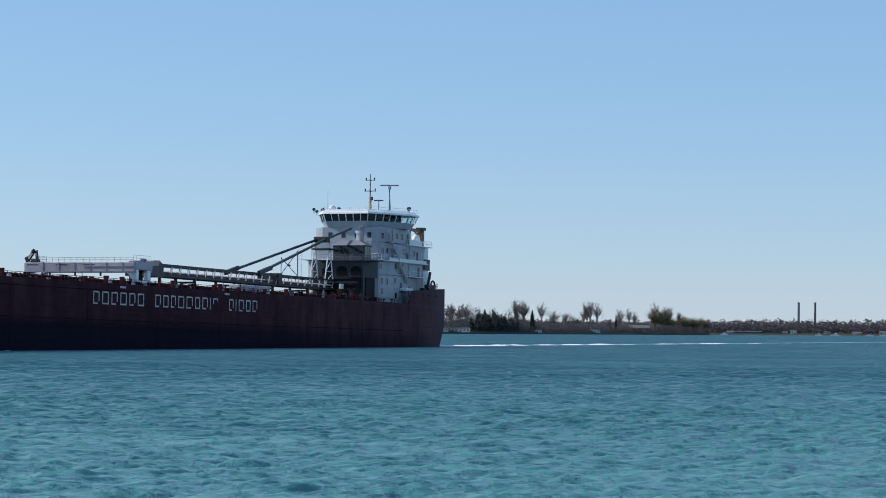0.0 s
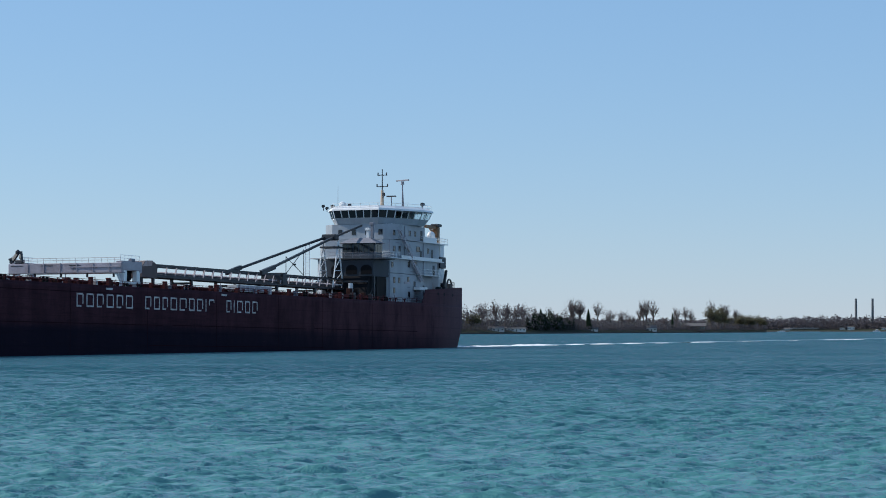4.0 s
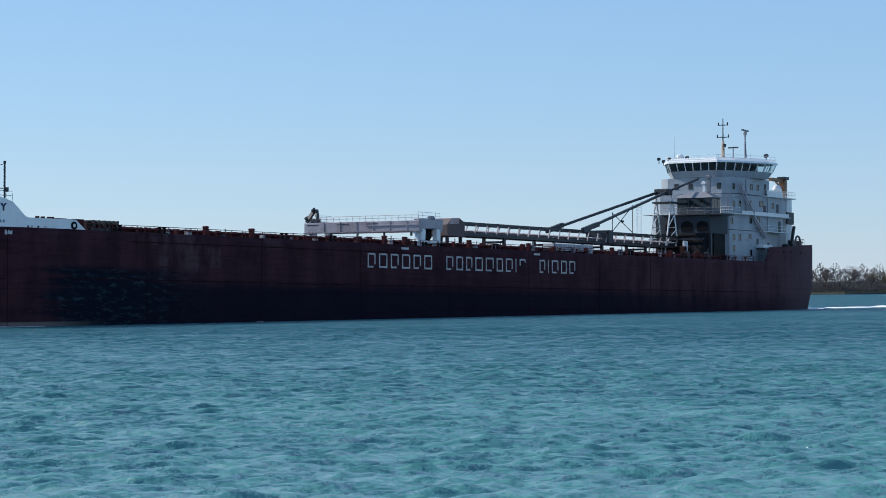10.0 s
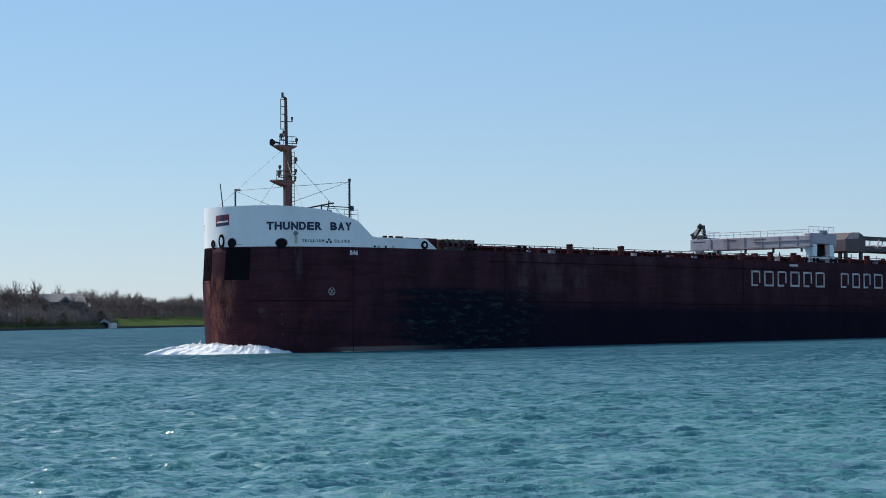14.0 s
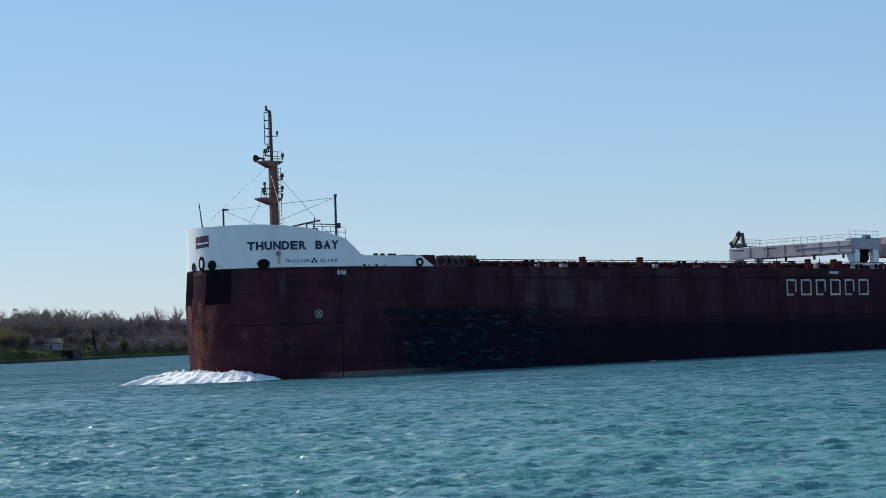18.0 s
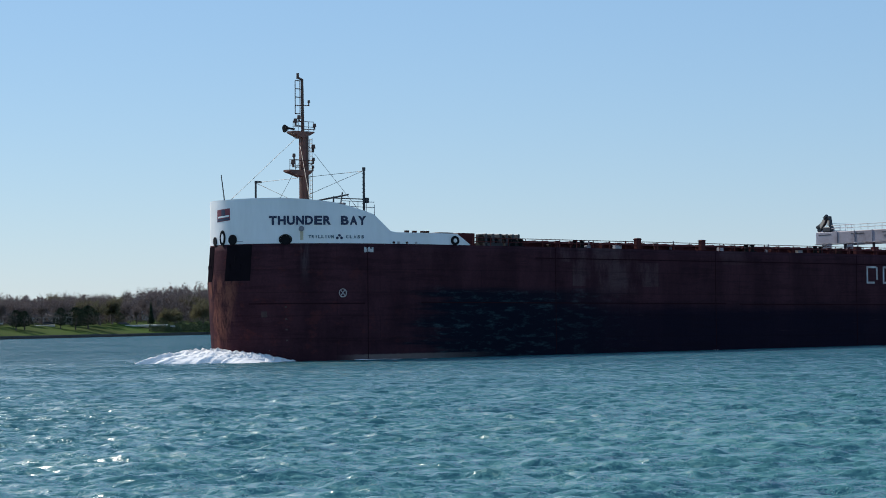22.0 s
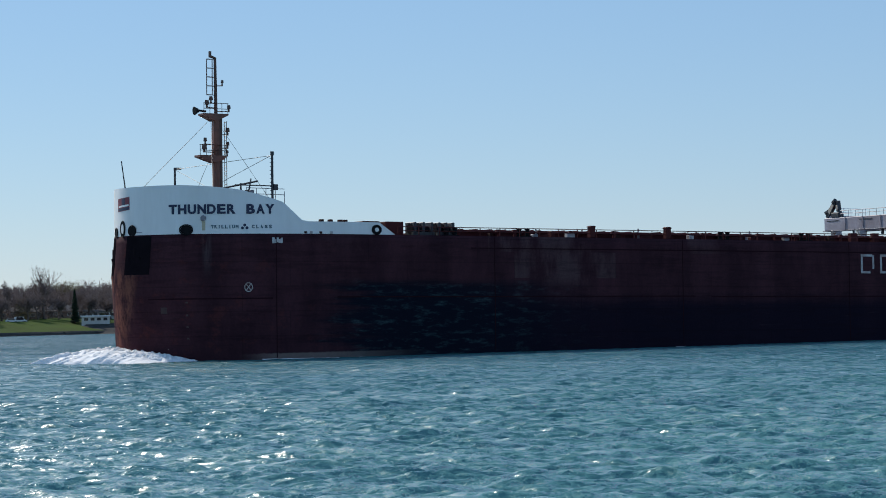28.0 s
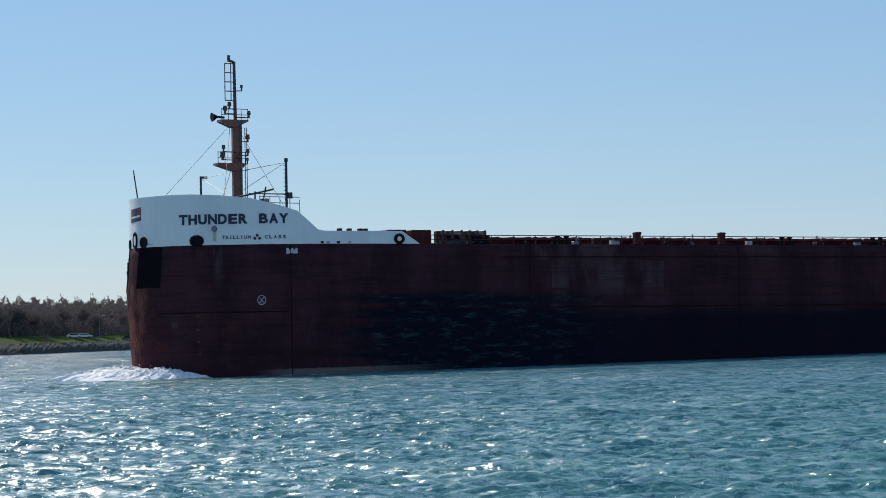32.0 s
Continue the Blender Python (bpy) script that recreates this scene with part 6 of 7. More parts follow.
def conifer(seed, label, slim=0.2):
    """A dark evergreen of unit height 10: whorls of drooping needled boughs with gaps."""
    rng = random.Random(seed)
    vs, fs = [], []
    branch(vs, fs, Vector((0, 0, -0.2)), Vector((0, 0, 9.8)), 0.16, 0.03, 6)
    trunk = new("conifer", mesh_of("conifer", vs, fs, BARK))
    vs, fs = [], []
    z = 0.9
    while z < 9.9:
        r = slim * (10.2 - z) * rng.uniform(0.75, 1.1) + 0.12
        for k in range(9):
            t = 6.283 * (k + rng.random()) / 9
            reach = r * rng.uniform(0.6, 1.1)
            tip = Vector((math.cos(t) * reach, math.sin(t) * reach, z - 0.32 * reach + rng.uniform(-0.1, 0.2)))
            side = Vector((-math.sin(t), math.cos(t), 0)) * (0.22 + 0.22 * reach)
            root = Vector((0, 0, z + 0.25))
            midp = root.lerp(tip, 0.6)
            n = len(vs)
            vs += [root, midp + side * 0.8 + Vector((0, 0, -0.2)), tip, midp - side * 0.8 + Vector((0, 0, -0.2)), midp + Vector((0, 0, 0.12))]
            fs += [(n, n + 1, n + 4), (n + 1, n + 2, n + 4), (n + 2, n + 3, n + 4), (n + 3, n, n + 4)]
        z += 0.36
    crown = new("crown", mesh_of("crown", vs, fs, NEEDLE))
    crown.parent = trunk
    return tagged(trunk, label, "tree")


def bush(seed, label, material, low=0.4):
    """A broad clump of small leaves, of unit height 10: low is where the crown begins."""
    rng = random.Random(seed)
    vs, fs = [], []
    branch(vs, fs, Vector((0, 0, -0.3)), Vector((0.1, 0.1, low + 2.2)), 0.34, 0.2, 6)
    for _ in range(7):
        branch(vs, fs, Vector((0, 0, low * 0.8)), Vector((rng.uniform(-2.4, 2.4), rng.uniform(-2.4, 2.4), rng.uniform(low + 2, 7))), 0.14, 0.04, 3)
    stem_ = new("shrub", mesh_of("shrub", vs, fs, BARK))
    vs, fs = [], []
    for _ in range(2600):
        a, u = rng.uniform(0, 6.283), rng.random() ** 0.45
        zz = rng.random()
        r = 4.4 * u * math.sin(math.pi * min(zz * 0.86 + 0.12, 1)) ** 0.8 * (1 + 0.4 * noise.noise((math.cos(a) * 2, math.sin(a) * 2, zz * 4 + seed)))
        c = Vector((r * math.cos(a), r * math.sin(a), low + (9.9 - low) * zz + 0.5 * noise.noise((a * 2, zz * 5, seed))))
        n = len(vs)
        s = rng.uniform(0.14, 0.42)
        vs += [c + Vector((rng.uniform(-s, s), rng.uniform(-s, s), rng.uniform(-s, s))) for _k in range(3)]
        fs.append((n, n + 1, n + 2))
    crown = new("crown", mesh_of("crown", vs, fs, material))
    crown.parent = stem_
    return tagged(stem_, label, "shrub")


BARE = [bare_tree(11 + i, "leafless grey-brown tree on the river bank", lift, wide, stems) for i, (lift, wide, stems) in enumerate(((0.3, 0.7, 1), (0.2, 0.9, 1), (0.35, 0.6, 2), (0.15, 1.0, 1), (0.4, 0.55, 1)))]
BUDDED = [bare_tree(31 + i, "tree with yellow-green spring buds on the bank", lift, wide, 1, BUDS) for i, (lift, wide) in enumerate(((0.25, 0.85), (0.02, 1.0)))]
FIRS = [conifer(41, "dark green spruce on the river bank", 0.24), conifer(42, "slim dark green conifer on the bank", 0.15)]
DARKTREE = [bush(51, "broad dark evergreen on a short trunk", NEEDLE, 1.7), bush(52, "dull green rounded shrub on the bank", SHRUB), bush(53, "yellow-green budding willow shrub", BUDS)]
for proto in BARE + BUDDED + FIRS + DARKTREE:
    proto["group"] = "trees along the shore"

PLACED = set()


def ground_at(way, d, line=SHORE):
    x, y = spot(way, out_at(way, line) + d)
    return x, y, rise(d) - 0.15


def plant(proto, way, d, high, turn=0.0, wide=1.0, line=SHORE):
    """Stands a copy of a tree, or the first one itself, on the bank; protos are 10 m high."""
    x, y, z = ground_at(way, d, line)
    k = high / 10
    m = pose(x, y, z, 0, 0, turn) @ Matrix.Diagonal((k * wide, k * wide, k, 1))
    if proto.name not in PLACED:
        PLACED.add(proto.name)
        proto.matrix_basis = m
        return proto
    return copy_thing_plain(proto, m)


def copy_thing_plain(proto, m):
    keep = proto.matrix_basis.copy()
    proto.matrix_basis = Matrix.Identity(4)
    ob = copy_thing(proto, m)
    proto.matrix_basis = keep
    return ob


# how high the woods stand, as degrees over the horizon by the angle to the right
LEFT_TOP = [(8, 0.9), (14, 0.93), (16.3, 0.95), (17.6, 1.04), (18.7, 1.06), (21, 1.0), (21.9, 1.1), (22.6, 1.25), (23.3, 1.22), (23.9, 1.12), (25.0, 1.06), (25.3, 0.93), (26.7, 0.94), (27.1, 0.91),
            (27.6, 1.0), (28.3, 1.03), (29.4, 0.93), (29.65, 1.14), (30.3, 1.2), (32.1, 1.2), (32.6, 1.13), (33.2, 1.12), (33.8, 1.0), (34.6, 0.98), (35.3, 0.87), (37.3, 0.85), (37.9, 0.64), (38.5, 0.74), (41, 0.66)]
rng = random.Random(3)
CROWNS = []
for row, (d0, keep) in enumerate(((78, 0.78), (104, 0.9), (132, 1.0))):
    way = 9.0
    while way < 41:
        d = d0 + rng.uniform(-10, 10)
        far = out_at(way, SHORE) + d
        top = math.tan(radians(float(np.interp(way, [p[0] for p in LEFT_TOP], [p[1] for p in LEFT_TOP])))) * far + EYE - rise(d)
        high = top * keep * rng.uniform(0.78, 1.03)
        pick = rng.random()
        proto = rng.choice(BARE) if pick < 0.86 else (BUDDED[0] if pick < 0.95 else rng.choice(FIRS))
        if proto in FIRS:
            high *= 0.72
        if not (34.2 < way < 36.4 and row < 2):
            spread = rng.uniform(0.95, 1.4)
            plant(proto, way, d, high, rng.uniform(0, 360), spread)
            if proto in BARE:
                CROWNS.append((*ground_at(way, d), high, spread))
        way += rng.uniform(0.2, 0.4) * (700 / far + 0.35)

# smaller trees before the houses
way = 15.0
while way < 33.6:
    d = rng.uniform(46, 56)
    high = rng.uniform(7, 12)
    spread = rng.uniform(1.0, 1.5)
    plant(rng.choice(BARE), way, d, high, rng.uniform(0, 360), spread)
    CROWNS.append((*ground_at(way, d), high, spread))
    way += rng.uniform(0.25, 0.8)

# single trees on the lawn, as they stand
LAWN_A = [
    (BARE[1], 22.5, 62, 21, 0.85), (FIRS[1], 23.23, 30, 13.2, 1.45), (BARE[4], 21.7, 70, 15, 0.9), (DARKTREE[2], 22.0, 55, 8, 1.0), (BARE[0], 20.7, 60, 12, 1.0), (DARKTREE[1], 23.9, 24, 4.6, 0.9),
    (FIRS[0], 25.88, 22, 7.6, 1.15), (DARKTREE[1], 25.6, 24, 3.4, 1.4), (BARE[3], 24.9, 50, 12, 0.9), (BUDDED[0], 25.35, 40, 10, 0.8), (DARKTREE[0], 26.55, 26, 8.0, 1.0), (DARKTREE[0], 26.75, 29, 7.4, 1.1),
    (DARKTREE[0], 27.95, 24, 9.2, 1.1), (DARKTREE[0], 28.25, 28, 9.6, 1.2), (DARKTREE[0], 27.6, 30, 8.6, 0.9), (BARE[1], 28.5, 52, 13, 1.1), (BUDDED[0], 28.8, 48, 12.5, 1.0), (BUDDED[1], 28.55, 40, 11.5, 1.0),
]
LAWN_B = [
    (BUDDED[0], 28.8, 48, 12.5, 1.0), (BUDDED[1], 28.1, 50, 11, 1.0), (FIRS[0], 29.75, 46, 10.5, 0.9), (DARKTREE[1], 29.0, 46, 5.5, 1.0), (BUDDED[1], 30.15, 20, 9.5, 1.25), (BUDDED[1], 30.3, 26, 8.8, 1.2),
    (BUDDED[1], 30.95, 18, 13.4, 1.15), (BUDDED[1], 31.3, 20, 12.8, 1.1), (BARE[3], 31.15, 24, 9, 1.0), (DARKTREE[1], 31.35, 14, 6, 1.0), (DARKTREE[1], 30.0, 14, 5.4, 1.2), (DARKTREE[2], 32.6, 12, 5.5, 1.2),
    (FIRS[1], 33.05, 18, 13, 1.2), (DARKTREE[1], 33.3, 10, 6.5, 1.0), (DARKTREE[2], 33.75, 12, 8, 0.9), (DARKTREE[1], 34.2, 14, 6, 1.2), (DARKTREE[2], 34.9, 10, 6, 1.3), (DARKTREE[2], 35.2, 10, 5, 1.4),
]
LAWN_C = [
    (DARKTREE[2], 34.9, 10, 6, 1.3), (DARKTREE[2], 35.2, 10, 5, 1.4), (DARKTREE[1], 35.7, 12, 7, 1.3), (BARE[0], 34.4, 60, 14, 0.9), (BARE[2], 35.3, 62, 13, 0.9), (BARE[1], 36.0, 55, 16, 0.9),
    (DARKTREE[1], 36.6, 14, 8, 1.2), (BARE[4], 35.0, 150, 22, 0.8), (BARE[0], 35.6, 155, 20, 0.8), (BARE[1], 34.6, 150, 21, 0.8), (BARE[2], 17.0, 30, 9, 1.0), (BARE[4], 16.2, 40, 10, 1.0),
    (FIRS[0], 24.4, 60, 10, 1.0), (DARKTREE[1], 21.2, 40, 5, 1.4), (DARKTREE[1], 24.5, 30, 4, 1.3),
]
for kind, way, d, high, wide in LAWN_A + LAWN_B + LAWN_C:
    plant(kind, way, d, high, rng.uniform(0, 360), wide)


def thicket(name, ways, depth, tops, count, size, material, line, label, low=0.0, tall=1.5):
    """Brush between the trunks, as one mesh of small ragged twig faces."""
    rs = np.random.RandomState(len(name) + count)
    w = rs.uniform(ways[0], ways[1], count)
    d = rs.uniform(depth[0], depth[1], count)
    far = np.interp(w, [p[0] for p in line], [p[1] for p in line]) + d
    top = np.interp(w, [p[0] for p in tops], [p[1] for p in tops])
    wob = 0.72 + 0.28 * np.sin(w * 9.1) * np.sin(w * 23.7 + d * 0.1)
    ground = np.interp(d, [p[0] for p in RISE], [p[1] for p in RISE])
    z = ground + low + rs.rand(count) ** 1.25 * top * wob
    x, y = far * np.sin(np.radians(w)), far * np.cos(np.radians(w))
    c = np.stack([x, y, z], -1)[:, None, :]
    tri = c + rs.uniform(-1, 1, (count, 3, 3)) * np.array([size, size, size * tall]) * rs.uniform(0.5, 1.2, (count, 1, 1))
    me = bpy.data.meshes.new(name)
    me.from_pydata(tri.reshape(-1, 3).tolist(), [], np.arange(count * 3).reshape(-1, 3).tolist())
    me.materials.append(material)
    return tagged(new(name, me), label, "woods", kind="stuff")


thicket("woodland_depth", (9, 41), (110, 175), [(9, 8), (22, 11), (26, 9), (29, 10), (31, 17), (33.4, 17), (34.2, 8), (41, 9)], 60000, 1.0, TWIG, SHORE, "deep leafless woods behind the bank")


def crown_twigs(crowns, each, name, material, label, mid=0.52, thick=0.065, reach=1.0):
    """Sprays of fine twigs that round off the crowns of the woods, as one mesh of slivers."""
    rs = np.random.RandomState(each)
    c = np.repeat(np.array(crowns), each, axis=0)
    n = len(c)
    way = rs.normal(0, 1, (n, 3))
    way[:, 2] = np.abs(way[:, 2]) - 0.25
    way /= np.linalg.norm(way, axis=1)[:, None]
    r = rs.rand(n) ** 0.45
    lump = 0.82 + 0.22 * np.sin(way[:, 0] * 4 + c[:, 0]) * np.sin(way[:, 1] * 4 + c[:, 1])
    size = np.stack([0.30 * c[:, 3] * c[:, 4], 0.30 * c[:, 3] * c[:, 4], 0.46 * c[:, 3]], -1) * (r * lump)[:, None]
    at = c[:, :3] + way * size + np.stack([np.zeros(n), np.zeros(n), mid * c[:, 3]], -1)
    along = (way * rs.uniform(0.4, 1.0, (n, 1)) + rs.normal(0, 0.25, (n, 3))) * reach
    side = rs.normal(0, thick, (n, 3))
    tri = np.stack([at - side, at + side, at + along], 1)
    me = bpy.data.meshes.new(name)
    me.from_pydata(tri.reshape(-1, 3).tolist(), [], np.arange(n * 3).reshape(-1, 3).tolist())
    me.materials.append(material)
    return tagged(new(name, me), label, "woods", kind="stuff")


crown_twigs(CROWNS, 760, "crown_twigs", TWIG, "fine bare twigs of the woodland crowns")
crown_twigs([(*ground_at(w, d), h, k) for w, d, h, k in ((30.1, 20, 9.5, 1.4), (30.3, 26, 8.8, 1.4), (30.95, 18, 13.6, 1.6), (31.3, 20, 13, 1.5), (28.8, 48, 12.5, 1.0), (28.1, 50, 11, 1.0), (25.35, 40, 10, 0.9), (33.75, 12, 8, 1.0))],
            5200, "budding_twigs", BUDS, "hazy olive twigs of budding willows", 0.42)
thicket("woodland_brush", (9, 41), (54, 125), [(9, 9), (22, 13), (26, 11), (29, 12), (31, 19), (33.4, 19), (34.2, 10), (41, 12)], 210000, 0.43, TWIG, SHORE, "dense leafless brush between the trees")
thicket("road_brush", (9, 21.4), (42, 64), [(9, 6), (16, 6.5), (19, 6), (21.4, 4)], 45000, 0.43, FARWOOD, SHORE, "dense leafless brush behind the road")
thicket("bank_trees", (33.0, 36.9), (10, 62), [(33.0, 4), (34, 8), (36, 8.5), (36.9, 6)], 34000, 0.5, FARWOOD, SHORE, "leafless thicket down to the water")
thicket("willow_scrub", (29.7, 31.7), (4, 20), [(29.7, 2.5), (30.4, 3.6), (31.2, 4.4), (31.7, 2)], 7000, 0.4, SHRUB, SHORE, "dull green scrub under the willows")
thicket("bank_scrub", (31.2, 37), (3, 16), [(31, 2.2), (37, 3.4)], 6000, 0.45, SHRUB, SHORE, "low dull green scrub along the water's edge")

# the point on the right: bare trees, firs, willows
POINT_A = [
    (BARE[1], 67.25, 50, 21, 0.7), (BARE[4], 67.55, 40, 23, 0.6), (BARE[2], 67.8, 60, 20, 0.7), (BUDDED[0], 66.6, 30, 15, 1.0), (BARE[0], 66.2, 40, 18, 0.8), (BARE[2], 65.6, 40, 17, 0.8),
    (BUDDED[0], 67.0, 30, 14, 1.1), (BARE[0], 68.1, 45, 20, 0.7), (BARE[4], 68.3, 55, 21, 0.7), (FIRS[0], 68.5, 30, 13, 1.5), (FIRS[0], 68.68, 35, 17, 1.2), (FIRS[0], 68.78, 30, 13, 1.5),
    (FIRS[0], 69.0, 35, 12, 1.7), (FIRS[0], 68.36, 30, 11, 1.6), (FIRS[0], 69.15, 30, 10.5, 1.8), (BARE[2], 69.4, 40, 27, 0.55), (BARE[0], 69.62, 50, 26, 0.55), (FIRS[0], 69.83, 30, 18, 0.9),
]
POINT_B = [
    (BARE[0], 69.62, 50, 26, 0.55), (FIRS[0], 69.83, 30, 18, 0.9), (BARE[4], 70.1, 45, 25, 0.55), (BARE[1], 70.35, 40, 18, 0.75), (BARE[3], 70.65, 45, 17, 0.7), (BARE[1], 70.85, 50, 13, 0.8),
    (BARE[2], 71.2, 40, 29, 0.55), (BARE[0], 71.4, 40, 28, 0.5), (BARE[4], 71.1, 50, 20, 0.6), (BARE[3], 71.65, 40, 10, 0.9), (FIRS[1], 71.85, 35, 16, 0.9), (BARE[1], 71.95, 40, 22, 0.5),
    (BARE[4], 72.15, 40, 23, 0.5), (BARE[0], 72.3, 50, 20, 0.5), (BARE[4], 72.75, 45, 30, 0.45), (BUDDED[1], 72.8, 30, 24, 0.85), (BUDDED[1], 72.95, 35, 22, 0.8), (BARE[1], 73.1, 40, 26, 0.55),
]
POINT_C = [
    (BUDDED[1], 72.95, 35, 22, 0.8), (BARE[1], 73.1, 40, 26, 0.55), (BUDDED[0], 73.25, 30, 16, 0.8), (BUDDED[1], 73.45, 30, 17, 0.9), (BARE[2], 73.4, 50, 21, 0.5), (BUDDED[1], 73.65, 30, 16, 1.0),
    (BUDDED[1], 73.85, 30, 16, 1.0), (BUDDED[1], 74.0, 30, 14, 1.0),
]
for kind, way, d, high, wide in POINT_A + POINT_B + POINT_C:
    plant(kind, way, d, high * 1.28, rng.uniform(0, 360), wide * (1.3 if kind in BARE else 1.3))
crown_twigs([(*ground_at(way, d), high * 1.24, wide * 1.45) for kind, way, d, high, wide in POINT_A + POINT_B + POINT_C if kind in BARE], 420, "point_twigs", TWIG, "lacy bare crowns of the trees on the point", 0.56, 0.1, 1.9)
crown_twigs([(*ground_at(way, d), high, wide) for way, d, high, wide in ((72.85, 30, 23, 1.7), (73.05, 34, 20, 1.6), (73.45, 30, 17, 1.9), (73.7, 30, 16.5, 1.9), (73.98, 30, 15, 1.8), (67.05, 28, 17, 1.9))],
            1500, "willow_twigs", BUDS, "hazy olive crowns of willows on the point", 0.48, 0.25, 1.6)
thicket("point_brush", (62, 74.1), (15, 75), [(62, 24), (67, 24), (68, 26), (69.4, 20), (69.9, 9), (72, 8), (74.1, 10)], 60000, 0.9, FARWOOD, SHORE, "brown leafless brush on the point")
thicket("fir_stand", (68.45, 69.5), (24, 60), [(68.45, 16), (68.8, 21), (69.0, 17), (69.5, 12)], 7000, 1.3, NEEDLE, SHORE, "dense dark stand of young firs")
thicket("far_woods", (66, 90), (25, 140), [(62, 16), (74, 19), (75.5, 22), (77.5, 20), (79, 24), (80.5, 32), (84, 40), (100, 40)], 60000, 4.0, FARWOOD, FAR, "distant grey-brown leafless woods", tall=0.7)
thicket("far_wood_crowns", (66, 90), (25, 140), [(62, 17), (74, 20), (75.5, 24), (77.5, 22), (79, 26), (80.5, 35), (84, 43), (100, 43)], 90000, 1.3, FARWOOD, FAR, "ragged crowns of the distant woods", tall=0.6)


# ---- buildings and things on the shores ----
def place(way, d, turn=0.0, line=SHORE):
    """A pose on the bank that faces the river, turned by some degrees."""
    x, y, z = ground_at(way, d, line)
    return pose(x, y, z + 0.12, 0, 0, -way + turn)


def cottage(way, d, w, deep, h, label, wall=None, turn=0.0, roof_h=2.0, windows=4, line=SHORE, hip=0.0):
    """A low house: walls, pitched roof with eaves, windows with frames, a door, a chimney."""
    base = tagged(new("house"), label, "house", "houses along the shore")
    base.matrix_basis = place(way, d, turn, line)
    part("wall", box(-w / 2, w / 2, 0, deep, -0.6, h), wall or SIDING, base)
    bm = bmesh.new()
    e = 0.5
    low = [(-w / 2 - e, -e), (w / 2 + e, -e), (w / 2 + e, deep + e), (-w / 2 - e, deep + e)]
    high = [(-w / 2 + hip, deep / 2 - 0.05), (w / 2 - hip, deep / 2 - 0.05), (w / 2 - hip, deep / 2 + 0.05), (-w / 2 + hip, deep / 2 + 0.05)]
    roof = part("roof", loft(bm, low, high, h, h + roof_h), SHINGLE, base)
    part("chimney", box(w * 0.2, w * 0.2 + 0.7, deep * 0.55, deep * 0.55 + 0.7, h + 0.4, h + roof_h + 0.8), BRICKS, roof)
    for i in range(windows):
        x = -w / 2 + w * (i + 0.5) / windows
        if i == windows // 2:
            part("door", box(x - 0.5, x + 0.5, -0.06, 0, 0, 2.1), DARK_STEEL, base)
            continue
        win = part("window", box(x - 0.85, x + 0.85, -0.08, -0.005, h * 0.35, h * 0.82), WHITE, base)
        part("pane", box(x - 0.72, x + 0.72, -0.1, -0.08, h * 0.39, h * 0.78), GLASS, win)
    return base


cottage(31.95, 62, 15, 9, 2.9, "grey lakeside house half hidden by shrubs", mat("grey_siding", (0.30, 0.31, 0.32), 0.7, vary=0.15), turn=12, roof_h=2.4)
cottage(27.35, 70, 19, 9, 2.9, "low white bungalow behind lawn trees", roof_h=1.7, windows=6)
cottage(25.15, 74, 16, 9, 2.8, "low pale bungalow behind the lawn", BRICKS, roof_h=1.8, windows=5)
cottage(26.4, 78, 15, 8, 2.8, "low pale bungalow among bare trees", roof_h=1.7)
cottage(23.72, 62, 15, 8, 2.7, "long low white house by dark conifer", roof_h=0.9, windows=7)
cottage(22.85, 70, 16, 9, 2.8, "brown brick bungalow with a hipped roof", BRICKS, roof_h=2.2, hip=4, windows=6)
cottage(21.9, 66, 14, 8, 2.8, "brown brick cottage under bare trees", BRICKS, roof_h=1.8)
cottage(29.4, 84, 15, 8, 2.8, "small pale bungalow half hidden by trees", roof_h=1.8)
cottage(34.2, 44, 12, 7, 2.8, "small white cottage in the brush", roof_h=1.6, windows=3)
cottage(33.6, 26, 10, 7, 2.8, "small brown cottage in the trees", BRICKS, roof_h=1.8, windows=3)
cottage(26.0, 92, 7, 8, 6.6, "tall pale house among bare trees", roof_h=2.2, windows=2)
cottage(67.6, 14, 16, 9, 3.2, "low white beach house on the point", roof_h=1.6)
cottage(68.05, 12, 22, 9, 3.0, "long low white beach house", roof_h=1.4, windows=6)
cottage(69.95, 14, 10, 7, 2.6, "small white beach hut", roof_h=1.4, windows=3)
cottage(71.35, 12, 12, 8, 3.6, "white hut with a pointed roof", roof_h=3.0, windows=3)
cottage(72.4, 14, 26, 10, 6.0, "dark two-storey house on the point", BRICKS, roof_h=3.5, windows=6)
for i, (way, w, h) in enumerate(((74.6, 22, 5), (76.1, 20, 9), (76.9, 20, 5), (77.6, 26, 4.5), (78.2, 18, 6), (78.55, 16, 5), (80.4, 22, 6), (80.8, 18, 6), (75.9, 16, 6), (79.9, 16, 5))):
    cottage(way, 14 + (i % 3) * 5, w * 0.6, 9, h * 0.55, "small white waterfront house on the far bank", roof_h=2.0, windows=4, line=FAR)

cottage(38.05, 90, 7, 7, 3.2, "small white house on a green slope", roof_h=1.6, windows=2)

# a pale boathouse, its gable to the water
gb = tagged(new("boathouse"), "pale grey gabled boathouse with a dark opening", "boathouse")
gb.matrix_basis = place(36.68, 5)
part("wall", prism(bmesh.new(), [(-3.4, -1.6), (3.4, -1.6), (3.4, 2.2), (0, 4.2), (-3.4, 2.2)], 0, 9, axis=1), mat("pale_grey_boards", (0.42, 0.43, 0.43), 0.7, vary=0.15), gb)
